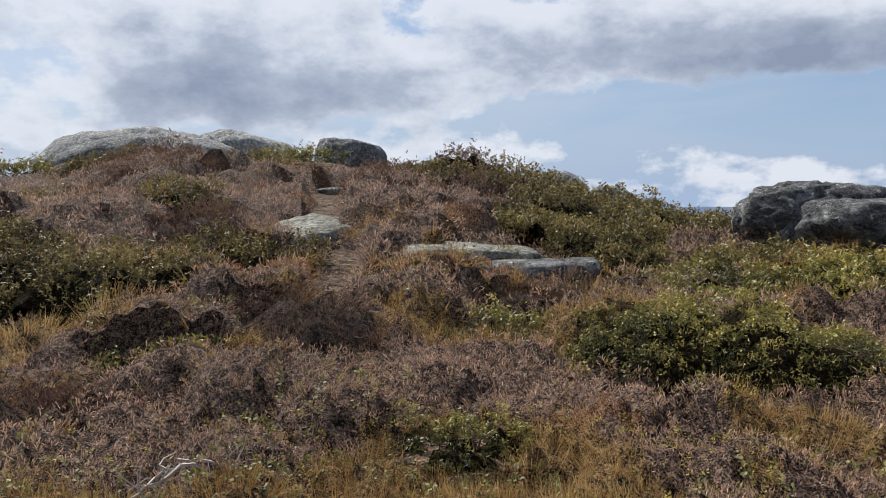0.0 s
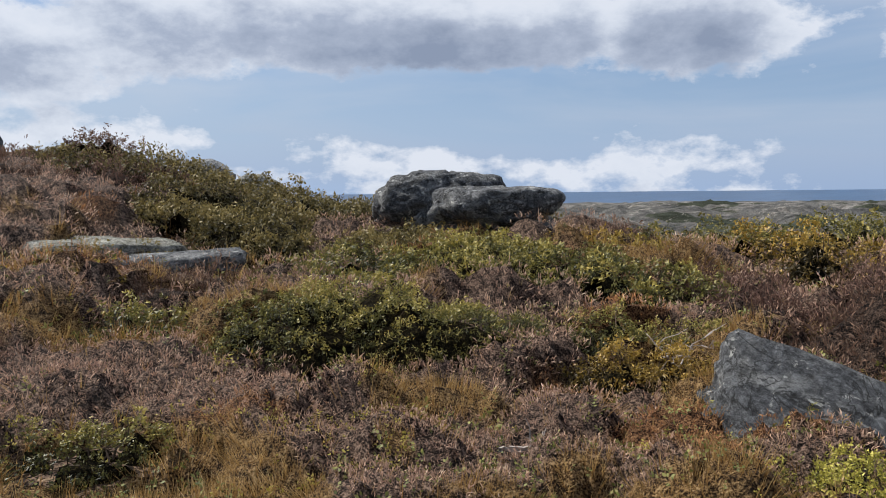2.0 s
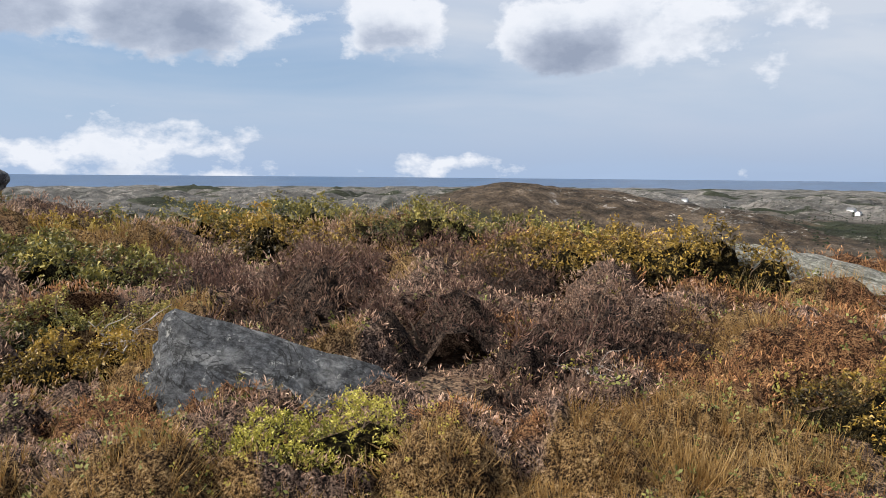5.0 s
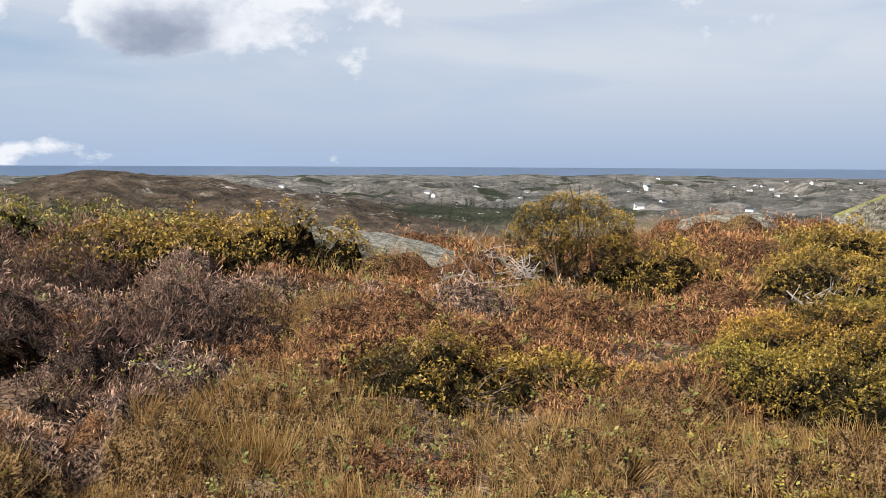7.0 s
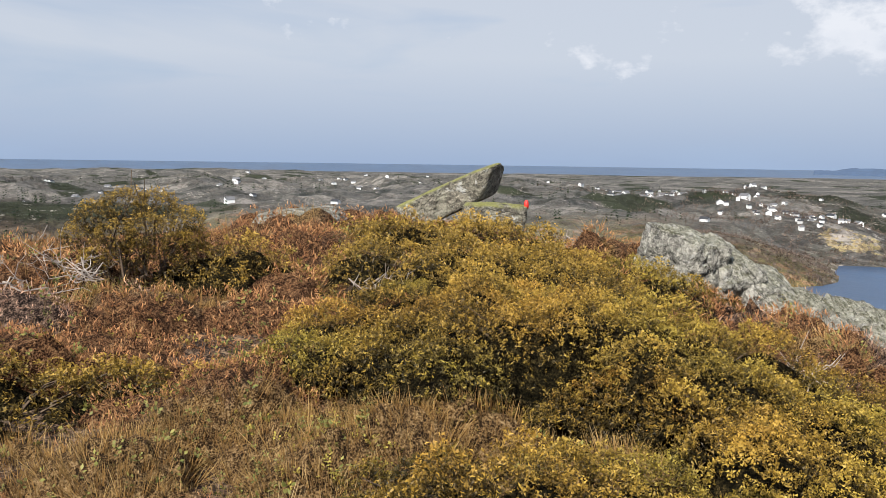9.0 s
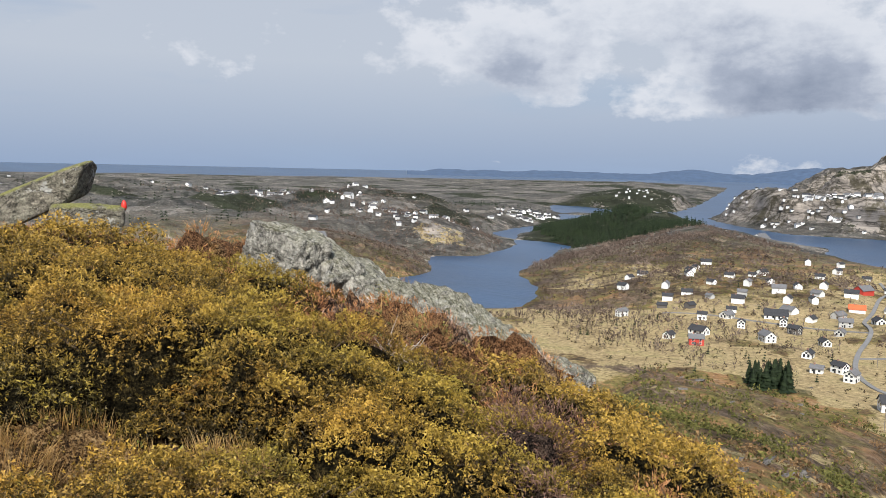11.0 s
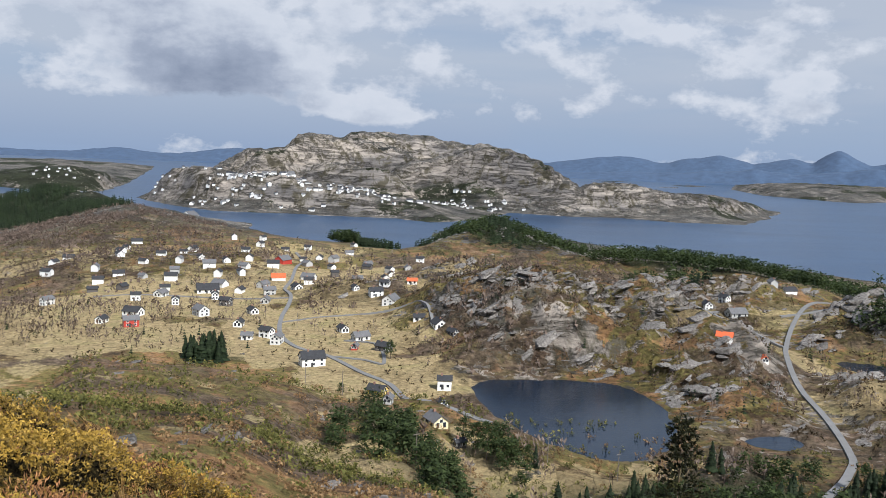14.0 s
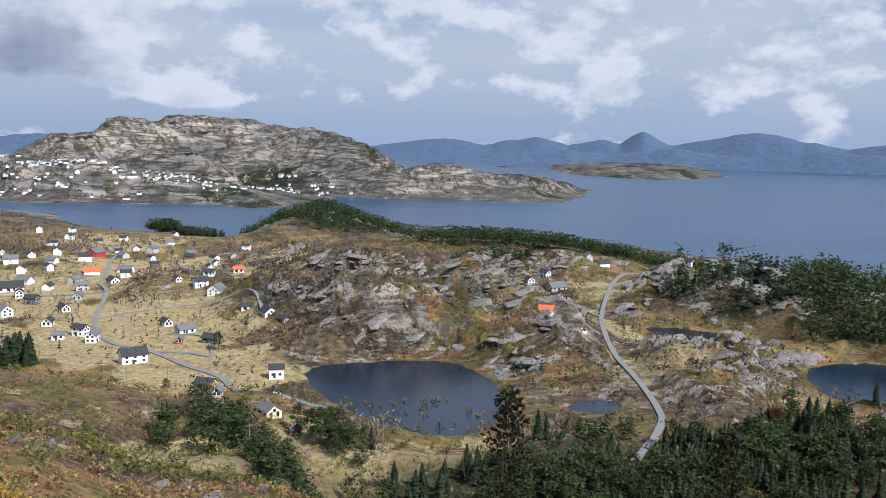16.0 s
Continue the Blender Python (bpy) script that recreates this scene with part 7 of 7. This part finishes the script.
def near_crown(rng):
    """An open crown of whorled boughs set with short needle sprays, one unit high."""
    tuft, runs = needle_tuft(rng, 8, 0.14), []
    at, ways = [], []
    for i in range(26):
        h = 0.10 + 0.88 * i / 26
        for j in range(6):
            a = 6.283 * j / 6 + i * 0.7 + rng.uniform(-0.3, 0.3)
            ln = (0.19 * (1 - h) ** 0.75 + 0.02) * rng.uniform(0.55, 1.2)
            for s in np.linspace(0.3, 1, 5):
                for _ in range(1):
                    at.append((math.cos(a) * ln * s, math.sin(a) * ln * s, h + 0.10 * ln * s + rng.normal() * 0.006))
                    ways.append((math.cos(a) + rng.normal() * 0.5, math.sin(a) + rng.normal() * 0.5, 0.5 + rng.normal() * 0.4))
    at, ways = np.array(at), np.array(ways)
    runs.append(stamp(tuft, at, ways, rng.uniform(0.022, 0.040, len(at)), rng))
    return joined(runs)


tree("spruce_tree", -21.9, -56.2, 18.3, near_crown(np.random.default_rng(3)), M_JUNIPER_GREEN, "open-crowned young spruce catching the sun on the slope", 3, 0.1)
tree("spruce_tree", -27.3, -37.2, 13.1, near_crown(np.random.default_rng(4)), M_JUNIPER_GREEN, "open-crowned young spruce catching the sun on the slope", 4, 0.09)
tree("larch_tree", -178, -218, 11, birch_crown(np.random.default_rng(6), 160), M_LARCH, "pale brown leafless larch beside spruces", 6, 0.18)
for i, (x, y, h) in enumerate([(-30, -240, 11), (-33, -236, 12), (-36, -243, 10), (-27, -248, 9), (-5, -372, 9), (-45, -233, 7), (14, -300, 5)]):
    tree("pine_tree", x, y, h, pine_crown(np.random.default_rng(20 + i), 70, 16, 0.05), M_PINE, "dark green pine standing near the houses", 20 + i, 0.2)
group = random.Random(44)
for i in range(24):
    tree("spruce_tree", 79 + group.uniform(-9, 9), -370 + group.uniform(-6, 6), group.uniform(10, 14), spruce_crown(np.random.default_rng(40 + i), 14, 8), M_SPRUCE, "tall dark spruce in a close group", 40 + i, 0.2)

# ---- houses, roads and poles ----
M_WALLS = {"w": paint("white_boards", (0.80, 0.80, 0.78), 0.6, 0.05, 0.6), "y": paint("yellow_boards", (0.62, 0.44, 0.10), 0.6, 0.08, 0.6), "g": paint("grey_boards", (0.42, 0.42, 0.41), 0.7, 0.08, 0.6),
           "c": paint("cream_boards", (0.72, 0.63, 0.40), 0.6, 0.06, 0.6), "d": paint("dark_boards", (0.10, 0.09, 0.085), 0.7, 0.1, 0.6), "l": paint("pale_grey_boards", (0.66, 0.66, 0.65), 0.65, 0.06, 0.6),
           "r": paint("red_boards", (0.42, 0.045, 0.03), 0.65, 0.08, 0.6), "o": paint("white_render", (0.78, 0.76, 0.72), 0.7, 0.06, 0.6)}
M_ROOF_DARK = paint("slate_roof", (0.040, 0.041, 0.045), 0.75, 0.25, 0.8, Specular_IOR_Level=0.2)
M_ROOF_GREY = paint("grey_roof", (0.13, 0.13, 0.135), 0.8, 0.2, 0.8, Specular_IOR_Level=0.2)
M_ROOF_RED = paint("orange_tile_roof", (0.55, 0.11, 0.035), 0.7, 0.15, 0.8)
M_GLASS = paint("window_pane", (0.03, 0.035, 0.045), 0.1, 0.1, 1.0)
M_FRAME = paint("white_trim", (0.78, 0.78, 0.76), 0.6, 0.04, 1.0)
M_BRICK = paint("chimney_brick", (0.26, 0.15, 0.11), 0.85, 0.2, 3)
M_ROAD = paint("pale_asphalt", (0.17, 0.168, 0.165), 0.9, 0.14, 0.2)
M_WOOD = paint("grey_pole_wood", (0.17, 0.145, 0.12), 0.9, 0.25, 5)


def box(bm, a, b):
    """A box from one corner to the other."""
    vs = [bm.verts.new((x, y, z)) for x in (a[0], b[0]) for y in (a[1], b[1]) for z in (a[2], b[2])]
    for q in ((0, 1, 3, 2), (4, 6, 7, 5), (0, 4, 5, 1), (2, 3, 7, 6), (0, 2, 6, 4), (1, 5, 7, 3)):
        bm.faces.new([vs[i] for i in q])


def mesh_bm(bm, name, material):
    bmesh.ops.recalc_face_normals(bm, faces=bm.faces)
    me = bpy.data.meshes.new(name)
    bm.to_mesh(me), bm.free()
    me.materials.append(material)
    return me


def house(x, y, turn, length, wall_mat, roof_mat, label, depth=None, eaves=3.2, floors=2, fine=True):
    """A gabled timber house: wall with gables on a plinth, two roof slopes, chimney, door and windows."""
    length = length if depth else length * 0.7
    w, d = length / 2, (depth or length * 0.68) / 2
    base = min(ground(x + ax, y + ay) for ax in (-w * 0.7, w * 0.7) for ay in (-d * 0.7, d * 0.7))
    ob = thing("house", x, y, base, label, "house", "houses of the village", turn)
    ridge = eaves + d * 0.75
    bm = bmesh.new()
    lo, hi = [(-w, -d), (w, -d), (w, d), (-w, d)], None
    vb = [bm.verts.new((px, py, -1.5)) for px, py in lo]
    vt = [bm.verts.new((px, py, eaves)) for px, py in lo]
    ga, gb = bm.verts.new((-w, 0, ridge)), bm.verts.new((w, 0, ridge))
    for q in ((vb[0], vb[1], vt[1], vt[0]), (vb[2], vb[3], vt[3], vt[2]), (vb[1], vb[2], vt[2], gb, vt[1]), (vb[3], vb[0], vt[0], ga, vt[3]), (vt[0], vt[1], gb, ga), (vt[2], vt[3], ga, gb)):
        bm.faces.new(q)
    part("wall", mesh_bm(bm, "wall", wall_mat), ob)
    slope = (ridge - eaves) / d
    for s in (-1, 1):
        bm = bmesh.new()
        o, t = 0.45, 0.18
        pts = [(-w - o, s * (d + o), eaves - slope * o + 0.05), (w + o, s * (d + o), eaves - slope * o + 0.05), (w + o, 0, ridge + 0.05), (-w - o, 0, ridge + 0.05)]
        a = [bm.verts.new(p) for p in pts]
        b = [bm.verts.new((p[0], p[1], p[2] + t)) for p in pts]
        bm.faces.new(a), bm.faces.new(b)
        for i in range(4):
            bm.faces.new((a[i], a[(i + 1) % 4], b[(i + 1) % 4], b[i]))
        part("roof", mesh_bm(bm, "roof", roof_mat), ob)
    bm = bmesh.new()
    box(bm, (w * 0.3, -0.4, ridge - 0.8), (w * 0.3 + 0.7, 0.4, ridge + 0.9))
    part("chimney", mesh_bm(bm, "chimney", M_BRICK), ob)
    if not fine:
        return ob
    spots = []
    rows = [0.9] if floors == 1 else [0.7, eaves - 1.35]
    n = max(2, int(length / 3.2))
    for z in rows:
        for i in range(n):
            for s in (-1, 1):
                spots.append(((-w + length * (i + 0.5) / n, s * d, z), 0))
        for s in (-1, 1):
            spots.append(((s * w, -d * 0.45, z), 1)), spots.append(((s * w, d * 0.45, z), 1))
    for s in (-1, 1):
        spots.append(((s * w, 0, eaves - 0.3), 1))
    for (px, py, pz), side in spots:
        bm = bmesh.new()
        hx_, hy_ = (0.62, 0.06) if side == 0 else (0.06, 0.62)
        box(bm, (px - hx_, py - hy_, pz), (px + hx_, py + hy_, pz + 1.25))
        win = part("window", mesh_bm(bm, "window", M_FRAME), ob)
        bm = bmesh.new()
        gx, gy = (0.52, 0.09) if side == 0 else (0.09, 0.52)
        box(bm, (px - gx, py - gy, pz + 0.1), (px + gx, py + gy, pz + 1.15))
        part("pane", mesh_bm(bm, "pane", M_GLASS), win)
    bm = bmesh.new()
    box(bm, (0.3, d - 0.05, 0), (1.3, d + 0.08, 2.1))
    part("door", mesh_bm(bm, "door", M_ROOF_DARK), ob)
    return ob


WORDS = {"w": "white wooden house with a dark pitched roof", "y": "ochre yellow wooden house with a dark roof", "g": "grey wooden house with a grey roof", "c": "cream house with a pale grey roof",
         "d": "dark stained house with a slate roof", "l": "pale grey house with a grey roof", "r": "red barn-like house with a grey roof", "o": "white house with an orange tile roof"}
rnd = random.Random(9)
for i, (x, y, length, key) in enumerate(HOMES):
    turn = (20, -25, 70, 5, 95, -60)[i % 6] + rnd.uniform(-10, 10)
    roof = M_ROOF_RED if key == "o" else M_ROOF_GREY if key in "lgcr" else M_ROOF_DARK
    house(x, y, turn, length, M_WALLS[key], roof, WORDS[key], eaves=rnd.choice((2.6, 3.9)) if length > 7 else 2.3, floors=1 if length < 9 else 2, fine=math.hypot(x, y) < 560)
# the town over the fjord arm and the hamlets under the mountain
TOWNS = [(985, -1040, 170, 110, 34), (760, -930, 120, 80, 22), (640, -880, 40, 40, 6), (775, -1420, 50, 120, 30), (810, -2150, 90, 60, 16), (305, -1650, 130, 60, 30), (470, -1850, 60, 70, 12),
         (150, -1610, 150, 50, 24), (0, -1585, 60, 40, 12), (-170, -1800, 90, 60, 24), (1400, -1250, 200, 160, 8), (1900, -900, 300, 250, 6), (560, -1470, 60, 40, 5)]
proto = []
for key, roof in (("w", M_ROOF_DARK), ("w", M_ROOF_GREY), ("l", M_ROOF_GREY), ("g", M_ROOF_DARK), ("l", M_ROOF_DARK)):
    ob = house(300, -900, 0, 8.5, M_WALLS[key], roof, "small white town house beyond the water", fine=False)
    ob["group"] = "houses across the water"
    proto.append(ob)
used = set()
for cx, cy, a, b, n in TOWNS:
    for _ in range(n):
        t, q = rnd.uniform(0, 6.283), math.sqrt(rnd.uniform(0, 1))
        x, y = cx + math.cos(t) * q * a, cy + math.sin(t) * q * b
        z, _, sd, _ = (float(v[0]) for v in land([x], [y]))
        if sd < 14 or z < sea_level(np.array([math.hypot(x, y)]))[0] + 2:
            continue
        k = rnd.randrange(len(proto))
        m = pose(x, y, z - 0.3, 0, 0, rnd.uniform(0, 180))
        if k in used:
            copy_thing(proto[k], m)
        else:
            proto[k].matrix_basis = m
            used.add(k)
for x, y, turn, length in ((1075, -960, 20, 60), (1050, -990, 20, 52), (570, -590, 60, 40), (300, -1290, 80, 30), (360, -1320, 80, 26)):
    hall = house(x, y, turn, length, M_WALLS["l"], M_ROOF_GREY, "long low pale industrial hall", depth=18, eaves=5, fine=False)
    hall["category"], hall["group"] = "hall", "halls"


def distant_town(quarters, seed):
    """Gabled houses too far off to tell apart, walls and roofs in one mesh."""
    rng = np.random.default_rng(seed)
    x, y = (np.concatenate(c) for c in zip(*[(cx + rng.normal(size=n) * a * 0.5, cy + rng.normal(size=n) * b * 0.5) for cx, cy, a, b, n in quarters]))
    z, _, sd, _ = land(x, y)
    ok = (sd > 12) & (z > sea_level(np.hypot(x, y)) + 2)
    x, y, z = x[ok], y[ok], z[ok]
    w, d, e = 0.5, 0.34, 0.36
    tv = np.array([(-w, -d, -0.3), (w, -d, -0.3), (w, d, -0.3), (-w, d, -0.3), (-w, -d, e), (w, -d, e), (w, d, e), (-w, d, e), (-w, 0, 0.62), (w, 0, 0.62),
                   (-0.55, -0.40, 0.33), (0.55, -0.40, 0.33), (0.55, 0, 0.66), (-0.55, 0, 0.66), (0.55, 0.40, 0.33), (-0.55, 0.40, 0.33)])
    tf = np.array([(0, 1, 5), (0, 5, 4), (2, 3, 7), (2, 7, 6), (1, 2, 6), (1, 6, 5), (5, 6, 9), (3, 0, 4), (3, 4, 7), (7, 4, 8), (10, 11, 12), (10, 12, 13), (14, 15, 13), (14, 13, 12)])
    a, size = rng.uniform(0, 6.283, len(x)), rng.uniform(7, 13, len(x))
    lx_, ly_, lz_ = (tv[:, k][None] * size[:, None] for k in range(3))
    v = np.stack([lx_ * np.cos(a)[:, None] - ly_ * np.sin(a)[:, None] + x[:, None], lx_ * np.sin(a)[:, None] + ly_ * np.cos(a)[:, None] + y[:, None], lz_ * 0.85 + z[:, None]], -1)
    f = tf[None] + (np.arange(len(x)) * len(tv))[:, None, None]
    me = mesh_of("town", v.reshape(-1, 3), f.reshape(-1, 3), M_WALLS["l"])
    me.materials.append(M_ROOF_DARK), me.materials.append(M_WALLS["w"]), me.materials.append(M_ROOF_GREY)
    pale = rng.integers(0, 2, len(x)) * 2
    me.polygons.foreach_set("material_index", np.where(np.arange(14)[None] > 9, 1 + pale[:, None], pale[:, None]).astype(np.int32).ravel())
    return tagged(new("distant_houses", me), "scattered pale houses on the far shores", "houses", kind="stuff")


distant_town([(250, -1650, 240, 80, 60), (60, -1620, 140, 60, 26), (-170, -1800, 110, 70, 22), (880, -1000, 260, 160, 60), (1150, -1150, 240, 180, 50), (1600, -300, 450, 400, 40), (1400, -1250, 300, 240, 40), (2100, -900, 500, 450, 60), (1500, 300, 500, 300, 24), (760, -1440, 70, 130, 30)], 61)


def lane(points, width, name, label):
    """A road ribbon laid on the ground with a shallow bank either side."""
    pts = [np.array(p, float) for p in points]
    line = []
    for i in range(len(pts) - 1):
        p0, p1, p2, p3 = pts[max(i - 1, 0)], pts[i], pts[i + 1], pts[min(i + 2, len(pts) - 1)]
        for t in np.arange(0, 1, 0.08):
            line.append(0.5 * (2 * p1 + (p2 - p0) * t + (2 * p0 - 5 * p1 + 4 * p2 - p3) * t * t + (3 * p1 - p0 - 3 * p2 + p3) * t ** 3))
    line = np.array(line + [pts[-1]])
    d = np.gradient(line, axis=0)
    d /= np.linalg.norm(d, axis=1, keepdims=True)
    side = np.stack([-d[:, 1], d[:, 0]], 1)
    z = np.maximum(land(line[:, 0], line[:, 1])[0], np.maximum(land(*(line + side * width * 0.5).T)[0], land(*(line - side * width * 0.5).T)[0])) + 0.25
    z = np.convolve(np.pad(z, 3, mode="edge"), np.ones(7) / 7, mode="valid") + 0.2
    rows = []
    for k, drop in ((-0.53, 2.5), (-0.5, 0), (0.5, 0), (0.53, 2.5)):
        q = line + side * width * k
        rows.append(np.column_stack([q, z - drop]))
    v = np.stack(rows, 1).reshape(-1, 3)
    return tagged(new(name, mesh_of("road", v, grid_faces(len(line), 4, False)[:, ::-1], M_ROAD)), label, "road", kind="structure")


for i, line in enumerate(LANES):
    lane(line, (2.5, 2.4, 1.7, 1.9, 1.6, 1.8, 1.8)[i], "road", "pale grey asphalt road winding between houses" if i else "pale grey asphalt road along the lakes")


def pole(x, y, tall, arm):
    ob = thing("power_pole", x, y, ground(x, y) - 0.3, "grey wooden power pole with a crossarm", "pole", "power poles", 30)
    v, f = tube([(0, 0, 0), (0, 0, tall)], 0.14, 0.10, 6)
    part("post", mesh_of("post", v, f, M_WOOD), ob)
    if arm:
        bm = bmesh.new()
        box(bm, (-1.0, -0.07, tall - 0.7), (1.0, 0.07, tall - 0.55))
        part("crossarm", mesh_bm(bm, "crossarm", M_WOOD), ob)


for x, y, t, a in ((-10, -200, 10, 1), (13, -290, 9, 0), (30, -330, 9, 0), (-70, -225, 9, 1), (-52, -238, 9, 1), (-90, -238, 9, 1), (45, -440, 9, 0), (40, -480, 9, 0), (-150, -290, 9, 0)):
    pole(x, y, t, a)

# ---- small things ----
M_RED = paint("red_marker_paint", (0.62, 0.03, 0.02), 0.5, 0.1, 8)
bm = bmesh.new()
bmesh.ops.create_uvsphere(bm, u_segments=12, v_segments=8, radius=1.0)
for v in bm.verts:
    v.co = Vector((v.co.x * 0.05, v.co.y * 0.05, v.co.z * 0.10 * (1 if v.co.z > 0 else 0.9)))
for f in bm.faces:
    f.smooth = True
mark = new("marker", mesh_bm(bm, "marker", M_RED))
mark.matrix_basis = pose(13.72, -9.42, 0.77, 0, 6, 0)
tagged(mark, "small red trail marker at the end of a mossy rock", "marker")
